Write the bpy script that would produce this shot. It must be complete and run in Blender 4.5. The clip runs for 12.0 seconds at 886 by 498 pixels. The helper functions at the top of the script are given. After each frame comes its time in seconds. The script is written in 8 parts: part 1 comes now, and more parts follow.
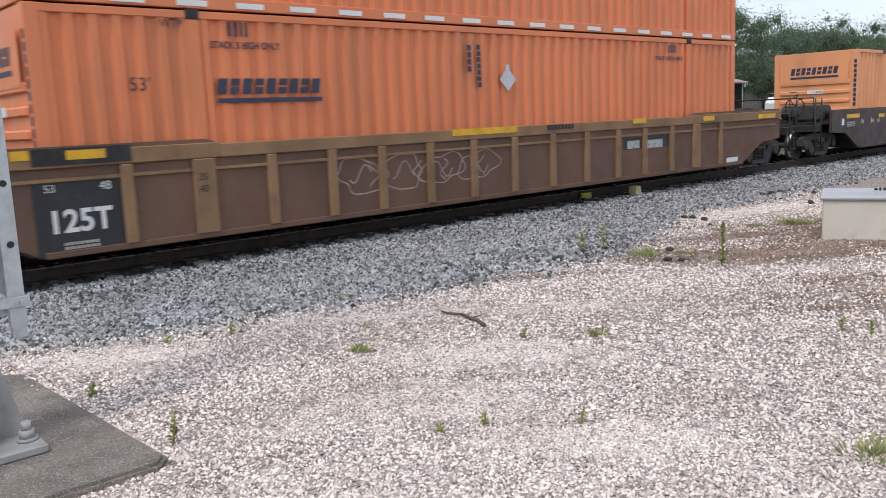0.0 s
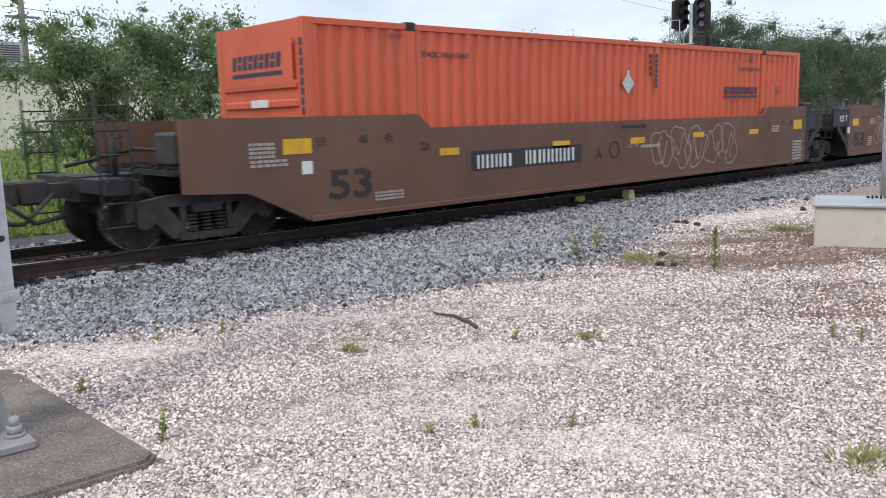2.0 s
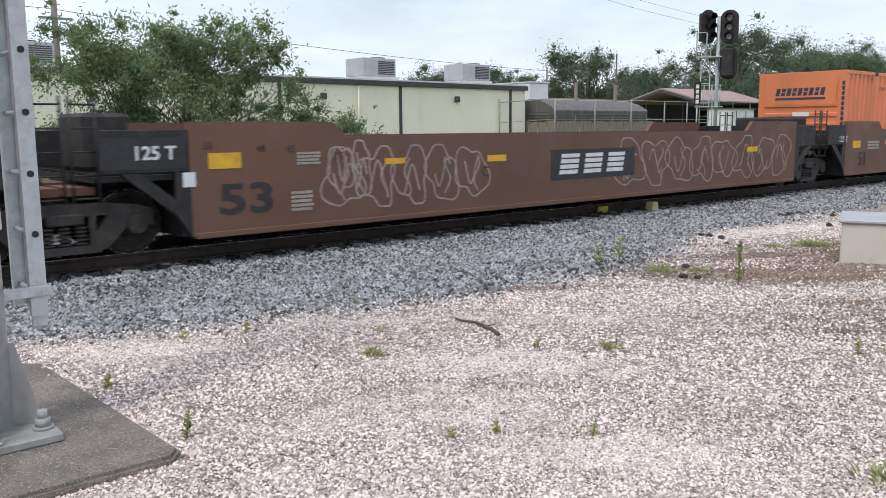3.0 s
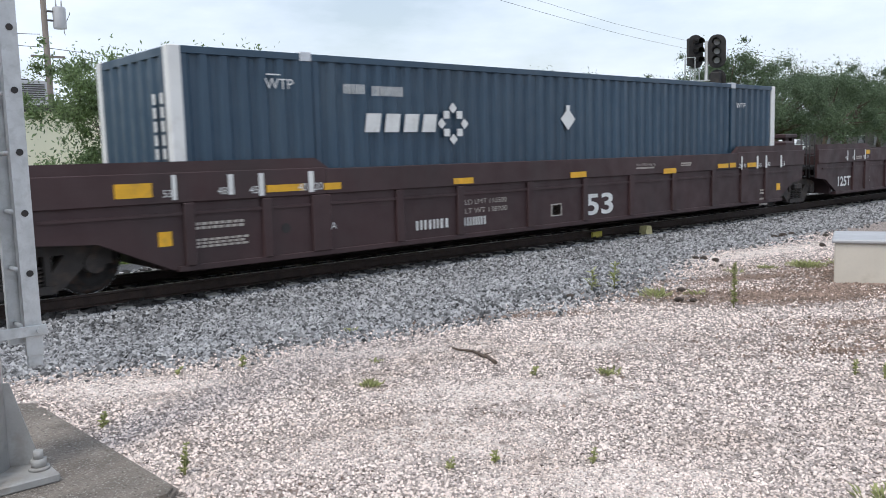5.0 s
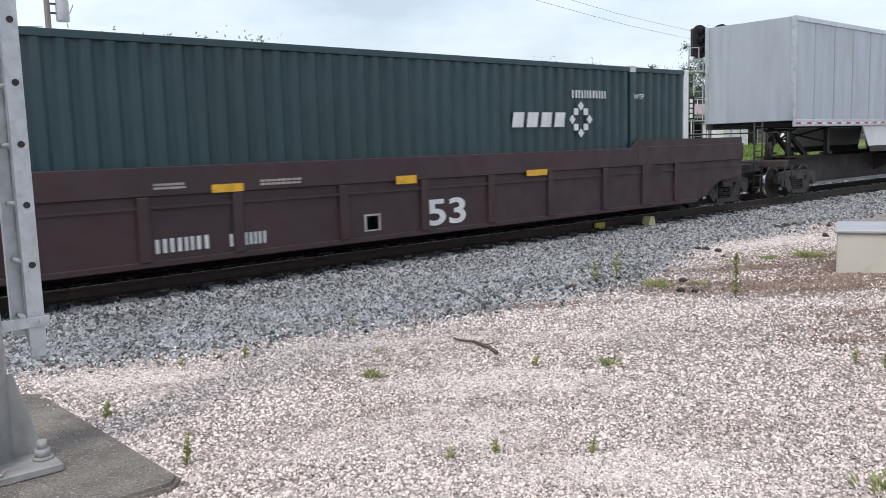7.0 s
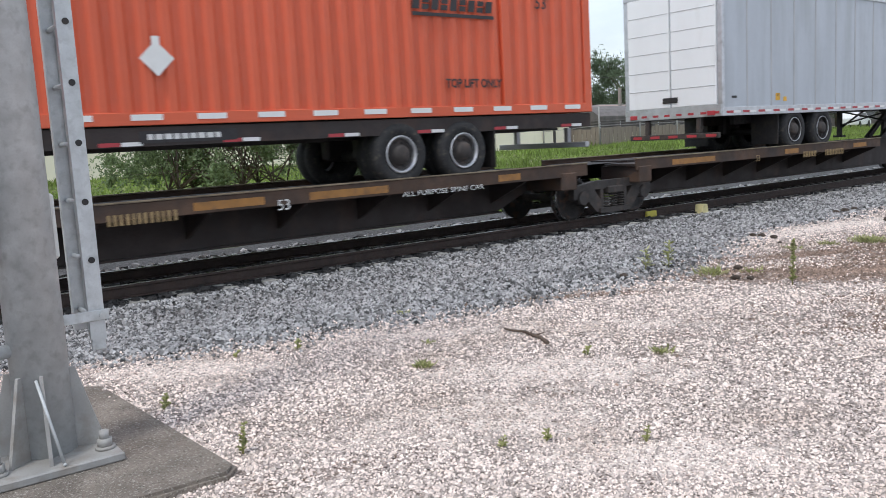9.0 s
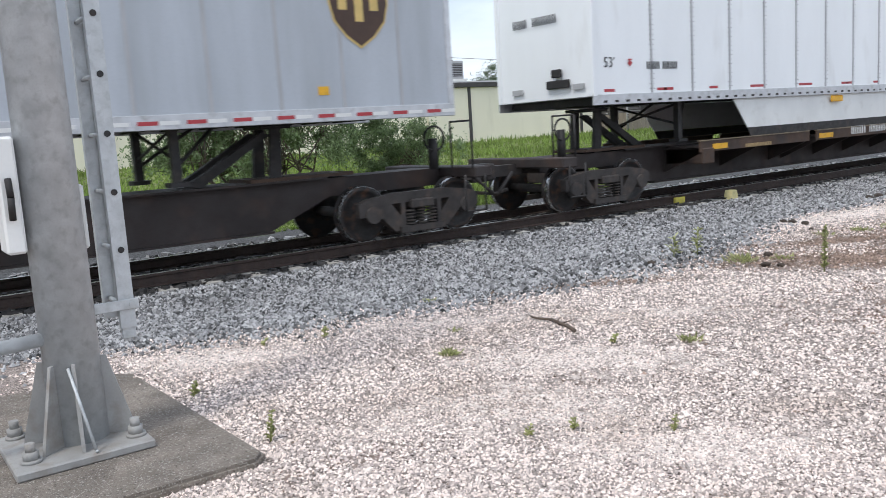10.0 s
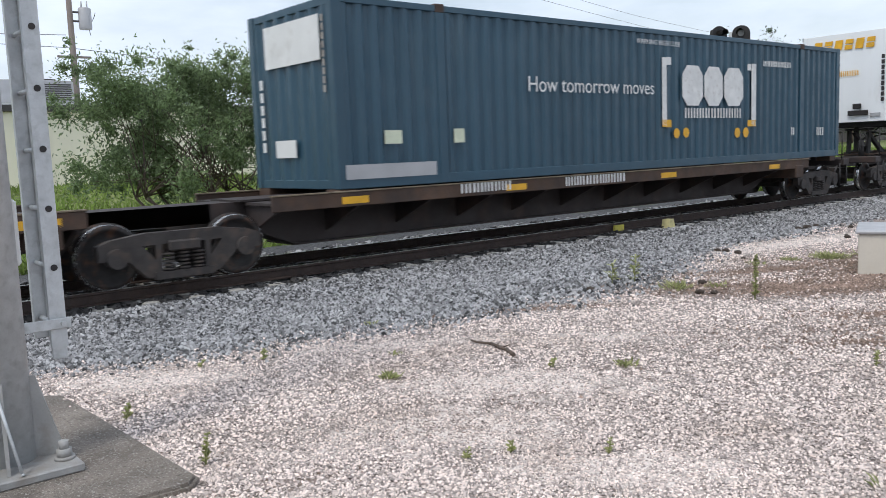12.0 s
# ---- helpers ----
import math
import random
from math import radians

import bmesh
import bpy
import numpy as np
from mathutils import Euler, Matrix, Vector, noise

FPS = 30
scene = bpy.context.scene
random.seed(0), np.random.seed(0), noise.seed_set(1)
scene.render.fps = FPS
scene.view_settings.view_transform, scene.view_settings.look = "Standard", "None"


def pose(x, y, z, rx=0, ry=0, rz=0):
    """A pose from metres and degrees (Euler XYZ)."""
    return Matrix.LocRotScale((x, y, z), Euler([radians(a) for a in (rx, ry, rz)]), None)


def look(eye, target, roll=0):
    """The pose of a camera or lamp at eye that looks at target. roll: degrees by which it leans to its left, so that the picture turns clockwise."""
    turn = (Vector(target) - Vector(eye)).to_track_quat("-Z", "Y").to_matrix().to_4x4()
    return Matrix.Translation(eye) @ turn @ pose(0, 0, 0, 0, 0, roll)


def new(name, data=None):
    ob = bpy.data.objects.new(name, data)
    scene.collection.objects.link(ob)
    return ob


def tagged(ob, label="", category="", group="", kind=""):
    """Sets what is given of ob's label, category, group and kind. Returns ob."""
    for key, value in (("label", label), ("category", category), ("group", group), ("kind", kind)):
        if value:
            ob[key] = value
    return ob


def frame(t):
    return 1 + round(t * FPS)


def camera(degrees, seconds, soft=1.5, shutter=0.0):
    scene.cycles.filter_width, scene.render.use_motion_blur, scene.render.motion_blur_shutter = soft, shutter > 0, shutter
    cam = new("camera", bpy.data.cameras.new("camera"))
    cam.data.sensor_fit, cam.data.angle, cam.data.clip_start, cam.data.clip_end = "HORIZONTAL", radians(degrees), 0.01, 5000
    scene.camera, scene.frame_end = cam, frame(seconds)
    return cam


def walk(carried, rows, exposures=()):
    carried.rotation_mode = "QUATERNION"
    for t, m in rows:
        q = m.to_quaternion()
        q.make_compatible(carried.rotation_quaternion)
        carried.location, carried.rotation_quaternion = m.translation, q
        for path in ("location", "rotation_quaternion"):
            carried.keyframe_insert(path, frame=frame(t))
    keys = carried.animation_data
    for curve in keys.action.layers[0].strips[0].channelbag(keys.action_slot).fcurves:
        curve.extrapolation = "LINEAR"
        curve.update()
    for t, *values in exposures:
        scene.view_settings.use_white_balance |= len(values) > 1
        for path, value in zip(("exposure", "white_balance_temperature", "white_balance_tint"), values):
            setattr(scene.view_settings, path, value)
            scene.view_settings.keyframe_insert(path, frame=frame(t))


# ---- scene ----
cam = camera(56.4, 12.0, soft=0.65, shutter=0.07)
HELD = [  # seconds, place, yaw, pitch, roll of the hand-held camera
    (0.0, 0.024, 0.021, 1.556, -42.37, -9.01, 2.47),
    (0.5, 0.011, 0.005, 1.562, -42.62, -9.19, 2.66),
    (1.0, 0.026, 0.021, 1.545, -42.95, -9.32, 2.57),
    (1.5, 0.026, 0.032, 1.550, -43.10, -9.20, 2.13),
    (2.0, 0.027, 0.026, 1.555, -42.72, -8.95, 1.51),
    (2.5, -0.002, 0.022, 1.537, -41.94, -8.62, 0.82),
    (3.0, -0.011, 0.023, 1.549, -41.11, -8.39, 0.35),
    (5.0, -0.016, 0.014, 1.560, -41.61, -6.45, 1.59),
    (5.5, -0.025, -0.003, 1.557, -41.79, -6.56, 1.85),
    (6.0, -0.008, 0.004, 1.553, -41.78, -6.83, 1.84),
    (6.5, -0.010, -0.005, 1.555, -41.66, -6.96, 1.75),
    (8.5, -0.010, -0.015, 1.547, -39.21, -7.27, 2.63),
    (9.0, -0.007, -0.013, 1.539, -38.06, -7.40, 3.11),
    (9.5, -0.009, -0.012, 1.538, -36.87, -7.72, 3.54),
    (10.0, 0.003, -0.008, 1.545, -36.26, -8.19, 3.56),
    (10.5, -0.007, -0.016, 1.550, -36.73, -8.31, 3.33),
    (11.0, -0.006, -0.022, 1.551, -37.90, -8.03, 2.78),
    (11.5, 0.001, -0.032, 1.558, -39.32, -7.31, 2.14),
    (12.0, -0.008, -0.040, 1.543, -40.04, -6.70, 2.17)]
walk(cam, [(t, pose(x, y, z, 90 + p, r, w)) for t, x, y, z, w, p, r in HELD],
     exposures=[(0.0, 0.0), (3.0, 0.0), (6.5, 0.0), (8.5, 0.06), (9.5, 0.13), (10.5, 0.17), (11.5, 0.02), (12.0, -0.07)])

# ---- world, sun ----
world = bpy.data.worlds.new("sky")
scene.world = world
world.use_nodes = True
wn = world.node_tree
wn.nodes.clear()


def wnode(kind, **kw):
    n = wn.nodes.new(kind)
    for k, v in kw.items():
        n.inputs[k].default_value = v
    return n


sky = wn.nodes.new("ShaderNodeTexSky")
sky.sky_type = "NISHITA"
sky.sun_disc = False
sky.sun_elevation = radians(60)
sky.sun_rotation = radians(-106)
sky.air_density, sky.dust_density = 1.3, 2.0
sky_dim = wnode("ShaderNodeVectorMath")
sky_dim.operation = "SCALE"
sky_dim.inputs["Scale"].default_value = 0.13
coord = wn.nodes.new("ShaderNodeTexCoord")
stretch = wn.nodes.new("ShaderNodeMapping")
stretch.inputs["Scale"].default_value = (1.0, 1.0, 3.2)
clouds = wnode("ShaderNodeTexNoise", Scale=2.4, Detail=7.0, Roughness=0.55)
ramp = wn.nodes.new("ShaderNodeValToRGB")
ramp.color_ramp.elements[0].position, ramp.color_ramp.elements[1].position = 0.32, 0.60
ramp.color_ramp.elements[0].color = (0.36, 0.36, 0.36, 1)
ramp.color_ramp.elements[1].color = (0.95, 0.95, 0.95, 1)
mixer = wn.nodes.new("ShaderNodeMix")
mixer.data_type = "RGBA"
mixer.inputs["B"].default_value = (1.00, 1.11, 1.29, 1)
back = wnode("ShaderNodeBackground", Strength=1.0)
wout = wn.nodes.new("ShaderNodeOutputWorld")
wn.links.new(sky.outputs[0], sky_dim.inputs[0])
wn.links.new(coord.outputs["Generated"], stretch.inputs[0])
wn.links.new(stretch.outputs[0], clouds.inputs["Vector"])
wn.links.new(clouds.outputs[0], ramp.inputs[0])
wn.links.new(ramp.outputs[0], mixer.inputs["Factor"])
wn.links.new(sky_dim.outputs[0], mixer.inputs["A"])
wn.links.new(mixer.outputs["Result"], back.inputs["Color"])
wn.links.new(back.outputs[0], wout.inputs[0])
sun = new("sun", bpy.data.lights.new("sun", "SUN"))
sun.data.energy, sun.data.angle, sun.data.color = 1.6, radians(11), (1.0, 0.96, 0.9)
sun.matrix_world = look((-24, -7, 44), (0, 0, 0))


# ---- materials ----
def mat(name, color, rough=0.6, metal=0.0, vary=0.15, scale=3.0, dirt=None, dirt_amt=0.0, streak=1.0, bump=0.0, bump_scale=60.0, island=0.0, objrand=0.0, fine=40.0, speck=None):
    """Procedural surface: colour with broad and fine variation, dirt in patches or upright streaks, fine relief."""
    m = bpy.data.materials.new(name)
    m.use_nodes = True
    nt = m.node_tree
    L = nt.links.new
    b = nt.nodes["Principled BSDF"]
    b.inputs["Roughness"].default_value = rough
    b.inputs["Metallic"].default_value = metal
    tc = nt.nodes.new("ShaderNodeTexCoord")
    mp = nt.nodes.new("ShaderNodeMapping")
    mp.inputs["Scale"].default_value = (1, 1, streak)
    L(tc.outputs["Object"], mp.inputs[0])

    def noise_tex(s, detail=5, src=mp):
        n = nt.nodes.new("ShaderNodeTexNoise")
        n.inputs["Scale"].default_value, n.inputs["Detail"].default_value = s, detail
        L(src.outputs[0] if src is mp else src.outputs["Object"], n.inputs["Vector"])
        return n

    def blend(a, bcol, fac):
        x = nt.nodes.new("ShaderNodeMix")
        x.data_type = "RGBA"
        for key, v in (("A", a), ("B", bcol), ("Factor", fac)):
            if isinstance(v, (tuple, float, int)):
                x.inputs[key].default_value = (*v, 1) if isinstance(v, tuple) else v
            else:
                L(v, x.inputs[key])
        return x.outputs["Result"]

    def span(v, lo, hi, to0=0.0, to1=1.0):
        r = nt.nodes.new("ShaderNodeMapRange")
        r.inputs["From Min"].default_value, r.inputs["From Max"].default_value = lo, hi
        r.inputs["To Min"].default_value, r.inputs["To Max"].default_value = to0, to1
        L(v, r.inputs["Value"])
        return r.outputs[0]

    lo = tuple(max(0, c * (1 - vary)) for c in color)
    hi = tuple(min(1, c * (1 + vary)) for c in color)
    col = blend(lo, hi, span(noise_tex(scale).outputs[0], 0.3, 0.7))
    col = blend(col, tuple(c * 0.72 for c in color), span(noise_tex(fine, 4, tc).outputs[0], 0.45, 0.85, 0, min(1, vary * 2.5)))
    if dirt:
        col = blend(col, dirt, span(noise_tex(scale * 1.7, 8).outputs[0], 0.62 - 0.35 * dirt_amt, 0.85 - 0.25 * dirt_amt, 0, min(1.0, 0.35 + dirt_amt)))
    if speck:
        col = blend(col, speck, span(noise_tex(fine * 1.6, 2, tc).outputs[0], 0.58, 0.66, 0, 0.85))
        col = blend(col, tuple(c * 0.35 for c in color), span(noise_tex(fine * 1.1, 2, tc).outputs[0], 0.60, 0.68, 0, 0.8))
    for amount, socket in ((island, "Geometry"), (objrand, "Object")):
        if amount:
            if socket == "Geometry":
                g = nt.nodes.new("ShaderNodeNewGeometry").outputs["Random Per Island"]
            else:
                g = nt.nodes.new("ShaderNodeObjectInfo").outputs["Random"]
            hsv = nt.nodes.new("ShaderNodeHueSaturation")
            L(col, hsv.inputs["Color"])
            L(span(g, 0, 1, 1 - amount, 1 + amount), hsv.inputs["Value"])
            col = hsv.outputs[0]
    L(col, b.inputs["Base Color"])
    if bump:
        bp = nt.nodes.new("ShaderNodeBump")
        bp.inputs["Strength"].default_value, bp.inputs["Distance"].default_value = bump, 0.02
        L(noise_tex(bump_scale, 6, tc).outputs[0], bp.inputs["Height"])
        L(bp.outputs[0], b.inputs["Normal"])
    L(span(noise_tex(scale * 4, 3, tc).outputs[0], 0.3, 0.7, max(0.02, rough - 0.12), min(1, rough + 0.12)), b.inputs["Roughness"])
    return m


DUST = (0.16, 0.13, 0.10)
RUST = (0.16, 0.07, 0.035)
M = {
    "orange": mat("faded_orange_paint", (0.72, 0.215, 0.085), 0.5, vary=0.10, scale=0.8, dirt=(0.42, 0.17, 0.08), dirt_amt=0.25, streak=0.25),
    "orange_pale": mat("sun_bleached_orange_paint", (0.78, 0.33, 0.15), 0.55, vary=0.10, scale=0.8, dirt=(0.45, 0.2, 0.1), dirt_amt=0.2, streak=0.25),
    "red_orange": mat("red_orange_paint", (0.64, 0.115, 0.05), 0.5, vary=0.08, scale=0.8, dirt=(0.42, 0.1, 0.05), dirt_amt=0.15, streak=0.25),
    "blue": mat("dark_blue_paint", (0.03, 0.063, 0.10), 0.45, vary=0.15, scale=0.9, dirt=(0.08, 0.11, 0.13), dirt_amt=0.15, streak=0.2),
    "green": mat("dark_green_paint", (0.02, 0.05, 0.055), 0.45, vary=0.15, scale=0.9, dirt=(0.06, 0.08, 0.08), dirt_amt=0.12, streak=0.2),
    "teal": mat("steel_blue_paint", (0.026, 0.072, 0.108), 0.42, vary=0.12, scale=0.9, dirt=(0.07, 0.11, 0.13), dirt_amt=0.12, streak=0.2),
    "white": mat("white_paint", (0.75, 0.75, 0.73), 0.5, vary=0.06, scale=2, dirt=(0.45, 0.42, 0.38), dirt_amt=0.1),
    "trailer_grey": mat("grey_aluminium_skin", (0.44, 0.47, 0.51), 0.42, 0.0, vary=0.09, scale=1.6, dirt=(0.34, 0.36, 0.38), dirt_amt=0.4, streak=0.15),
    "trailer_white": mat("white_trailer_skin", (0.84, 0.86, 0.87), 0.4, vary=0.04, scale=1.0, dirt=(0.5, 0.48, 0.44), dirt_amt=0.08, streak=0.3),
    "silver": mat("bare_aluminium", (0.55, 0.56, 0.58), 0.4, 0.7, vary=0.12, scale=6, dirt=(0.25, 0.24, 0.22), dirt_amt=0.2),
    "brown": mat("weathered_brown_paint", (0.155, 0.08, 0.052), 0.75, vary=0.2, scale=0.7, dirt=(0.10, 0.06, 0.04), dirt_amt=0.4, streak=0.5, bump=0.1),
    "ochre": mat("dusty_ochre_steel", (0.27, 0.155, 0.08), 0.8, vary=0.2, scale=1.2, dirt=(0.16, 0.09, 0.05), dirt_amt=0.4, bump=0.1),
    "oxide": mat("dark_oxide_brown_paint", (0.055, 0.033, 0.03), 0.6, vary=0.2, scale=0.8, dirt=(0.10, 0.07, 0.055), dirt_amt=0.3, streak=0.4),
    "rust_brown": mat("brown_freight_paint", (0.152, 0.075, 0.047), 0.7, vary=0.15, scale=0.6, dirt=(0.13, 0.08, 0.055), dirt_amt=0.4, streak=0.5),
    "maroon": mat("maroon_freight_paint", (0.048, 0.023, 0.024), 0.6, vary=0.18, scale=0.7, dirt=(0.033, 0.022, 0.022), dirt_amt=0.4, streak=0.4),
    "spine": mat("black_brown_steel", (0.035, 0.026, 0.024), 0.7, vary=0.3, scale=1.0, dirt=(0.09, 0.05, 0.035), dirt_amt=0.3, bump=0.1),
    "deck_rust": mat("rusted_deck_edge", (0.085, 0.05, 0.033), 0.8, vary=0.35, scale=1.5, dirt=(0.04, 0.03, 0.027), dirt_amt=0.55, bump=0.15),
    "black": mat("black_steel", (0.022, 0.020, 0.020), 0.65, vary=0.3, scale=3, dirt=(0.07, 0.05, 0.04), dirt_amt=0.25),
    "bogie": mat("grimy_cast_steel", (0.045, 0.038, 0.035), 0.7, vary=0.3, scale=4, dirt=(0.11, 0.075, 0.055), dirt_amt=0.35, bump=0.2),
    "wheel": mat("worn_wheel_steel", (0.022, 0.019, 0.018), 0.7, 0.0, vary=0.25, scale=5, dirt=RUST, dirt_amt=0.3),
    "tread": mat("polished_wheel_tread", (0.5, 0.5, 0.5), 0.25, 1.0, vary=0.1),
    "rail": mat("rusty_rail_steel", (0.040, 0.025, 0.020), 0.75, 0.0, vary=0.3, scale=5, dirt=(0.055, 0.03, 0.02), dirt_amt=0.3, bump=0.15),
    "railhead": mat("polished_rail_head", (0.45, 0.44, 0.43), 0.3, 1.0, vary=0.1),
    "tyre": mat("black_rubber", (0.025, 0.025, 0.026), 0.85, vary=0.2, scale=8, dirt=DUST, dirt_amt=0.2),
    "yellow_old": mat("faded_orange_panel", (0.33, 0.155, 0.04), 0.6, vary=0.2, scale=4, dirt=(0.12, 0.07, 0.04), dirt_amt=0.4),
    "dusty_top": mat("dusty_deck_lip", (0.20, 0.16, 0.11), 0.85, vary=0.3, scale=3, dirt=(0.08, 0.06, 0.045), dirt_amt=0.5),
    "yellow": mat("yellow_reflective_panel", (0.75, 0.40, 0.02), 0.5, vary=0.15, scale=4, dirt=(0.35, 0.2, 0.05), dirt_amt=0.25),
    "red": mat("red_reflector", (0.42, 0.04, 0.05), 0.45, vary=0.1),
    "letter_dark": mat("black_lettering", (0.03, 0.028, 0.03), 0.6, vary=0.2, scale=5),
    "letter_navy": mat("navy_lettering", (0.035, 0.04, 0.07), 0.6, vary=0.2, scale=5),
    "letter_white": mat("white_lettering", (0.72, 0.72, 0.70), 0.6, vary=0.1, scale=5, dirt=(0.4, 0.36, 0.33), dirt_amt=0.2),
    "letter_dusty": mat("faded_white_lettering", (0.42, 0.38, 0.34), 0.7, vary=0.2, scale=5),
    "graffiti": mat("chalky_graffiti_paint", (0.38, 0.30, 0.26), 0.8, vary=0.25, scale=5),
    "galv": mat("galvanised_steel", (0.50, 0.52, 0.53), 0.5, 0.25, vary=0.13, scale=12, dirt=(0.30, 0.31, 0.31), dirt_amt=0.3, fine=90, bump=0.03),
    "galv_old": mat("dull_weathered_zinc", (0.33, 0.325, 0.315), 0.65, 0.1, vary=0.15, scale=6, dirt=(0.22, 0.19, 0.16), dirt_amt=0.4, fine=90, bump=0.05),
    "concrete": mat("grey_concrete", (0.225, 0.193, 0.162), 0.9, vary=0.3, scale=2.5, dirt=(0.12, 0.10, 0.085), dirt_amt=0.5, bump=0.8, bump_scale=90, fine=60, speck=(0.42, 0.39, 0.35)),
    "box": mat("beige_cabinet_paint", (0.60, 0.55, 0.47), 0.6, vary=0.06, scale=3, dirt=(0.4, 0.35, 0.28), dirt_amt=0.15),
    "tie": mat("pale_concrete_sleeper", (0.42, 0.40, 0.37), 0.9, vary=0.15, scale=6, dirt=(0.2, 0.17, 0.15), dirt_amt=0.3, bump=0.2),
    "wall": mat("cream_stucco", (0.84, 0.79, 0.64), 0.9, vary=0.05, scale=0.5, dirt=(0.5, 0.46, 0.36), dirt_amt=0.15, streak=0.3, bump=0.1),
    "trim": mat("dark_fascia", (0.06, 0.055, 0.055), 0.7, vary=0.15),
    "roof": mat("pale_roof", (0.6, 0.6, 0.6), 0.7, vary=0.1),
    "hvac": mat("grey_sheet_metal", (0.42, 0.42, 0.43), 0.5, 0.2, vary=0.1, scale=2),
    "tin": mat("weathered_tin", (0.13, 0.118, 0.112), 0.75, 0.0, vary=0.15, scale=2, dirt=(0.2, 0.17, 0.15), dirt_amt=0.3, streak=0.3),
    "redroof": mat("faded_red_roof", (0.36, 0.25, 0.23), 0.7, vary=0.15, scale=1, dirt=(0.35, 0.28, 0.25), dirt_amt=0.3),
    "wood": mat("weathered_boards", (0.26, 0.22, 0.18), 0.9, vary=0.25, scale=2, streak=0.2),
    "pole_wood": mat("grey_pole_timber", (0.20, 0.17, 0.15), 0.9, vary=0.2, scale=3, streak=0.1),
    "leaf": mat("green_leaves", (0.20, 0.27, 0.13), 0.55, vary=0.3, scale=0.8, island=0.45),
    "leaf_far": mat("dark_green_leaves", (0.135, 0.185, 0.11), 0.6, vary=0.3, scale=0.4, island=0.45),
    "grass": mat("grass_blades", (0.21, 0.29, 0.07), 0.7, vary=0.3, scale=0.5, island=0.4),
    "weed": mat("dry_green_weeds", (0.40, 0.42, 0.19), 0.7, vary=0.3, scale=4, island=0.4),
    "bark": mat("grey_brown_bark", (0.12, 0.09, 0.07), 0.9, vary=0.3, scale=8, bump=0.3),
    "shell": mat("pale_pink_gravel", (0.68, 0.578, 0.528), 0.85, vary=0.12, scale=0.7, island=0.6, dirt=(0.42, 0.33, 0.27), dirt_amt=0.3, fine=200),
    # oily, and darkened further to paint in the shade beneath the wagons
    "stone_dark": mat("oily_shaded_ballast", (0.045, 0.042, 0.04), 0.8, vary=0.2, scale=2.0, island=0.5),
    "stone": mat("blue_grey_ballast", (0.262, 0.260, 0.262), 0.8, vary=0.2, scale=1.2, island=0.9, fine=120),
    "soil": mat("brown_leaf_litter", (0.27, 0.195, 0.155), 0.95, vary=0.3, scale=3, island=0.5),
    "litter": mat("dark_dry_clods", (0.06, 0.045, 0.035), 0.9, vary=0.3, scale=12, bump=0.4),
    "glass_red": mat("dark_lens", (0.03, 0.03, 0.035), 0.2, vary=0.1),
    "car_paint": mat("white_car_paint", (0.7, 0.71, 0.72), 0.3, vary=0.03),
    "dark_glass": mat("dark_window", (0.03, 0.035, 0.04), 0.1, vary=0.1),
}


for key in ("leaf", "leaf_far", "grass", "weed"):   # thin leaves let light through
    nt = M[key].node_tree
    shade = nt.nodes["Principled BSDF"]
    base = shade.inputs["Base Color"].links[0].from_socket
    glow = nt.nodes.new("ShaderNodeBsdfTranslucent")
    both = nt.nodes.new("ShaderNodeMixShader")
    both.inputs[0].default_value = 0.5
    nt.links.new(base, glow.inputs["Color"])
    nt.links.new(shade.outputs[0], both.inputs[1])
    nt.links.new(glow.outputs[0], both.inputs[2])
    nt.links.new(both.outputs[0], nt.nodes["Material Output"].inputs["Surface"])


# ---- mesh helpers ----
def part(name, bm, material, parent=None, label=""):
    me = bpy.data.meshes.new(name)
    bm.to_mesh(me)
    bm.free()
    me.materials.append(M[material])
    ob = new(name, me)
    ob.parent = parent
    if label:
        tagged(ob, label)
    return ob


def share(name, src, parent, m):
    """One more object on src's mesh, placed by m under parent."""
    ob = new(name, src.data)
    ob.parent = parent
    ob.matrix_basis = m
    return ob


def thing(name, label, category, group="", m=None, kind=""):
    ob = new(name)
    ob.empty_display_size = 0.2
    if m is not None:
        ob.matrix_basis = m
    return tagged(ob, label, category, group, kind)


def box(bm, x0, x1, y0, y1, z0, z1, bevel=0.0):
    v = [bm.verts.new((x, y, z)) for x in (x0, x1) for y in (y0, y1) for z in (z0, z1)]
    for f in ((0, 1, 3, 2), (4, 6, 7, 5), (0, 4, 5, 1), (2, 3, 7, 6), (0, 2, 6, 4), (1, 5, 7, 3)):
        bm.faces.new([v[i] for i in f])
    if bevel:
        es = list({e for q in v for e in q.link_edges})
        bmesh.ops.bevel(bm, geom=es, offset=bevel, segments=1, affect="EDGES")
    return bm


def B(*boxes, bevel=0.0):
    bm = bmesh.new()
    for b in boxes:
        box(bm, *b, bevel=bevel)
    return bm


def each(name, boxes, material, parent, bevel=0.0):
    """The same part several times over, each box an object of its own."""
    return [part(name, B(b, bevel=bevel), material, parent) for b in boxes]


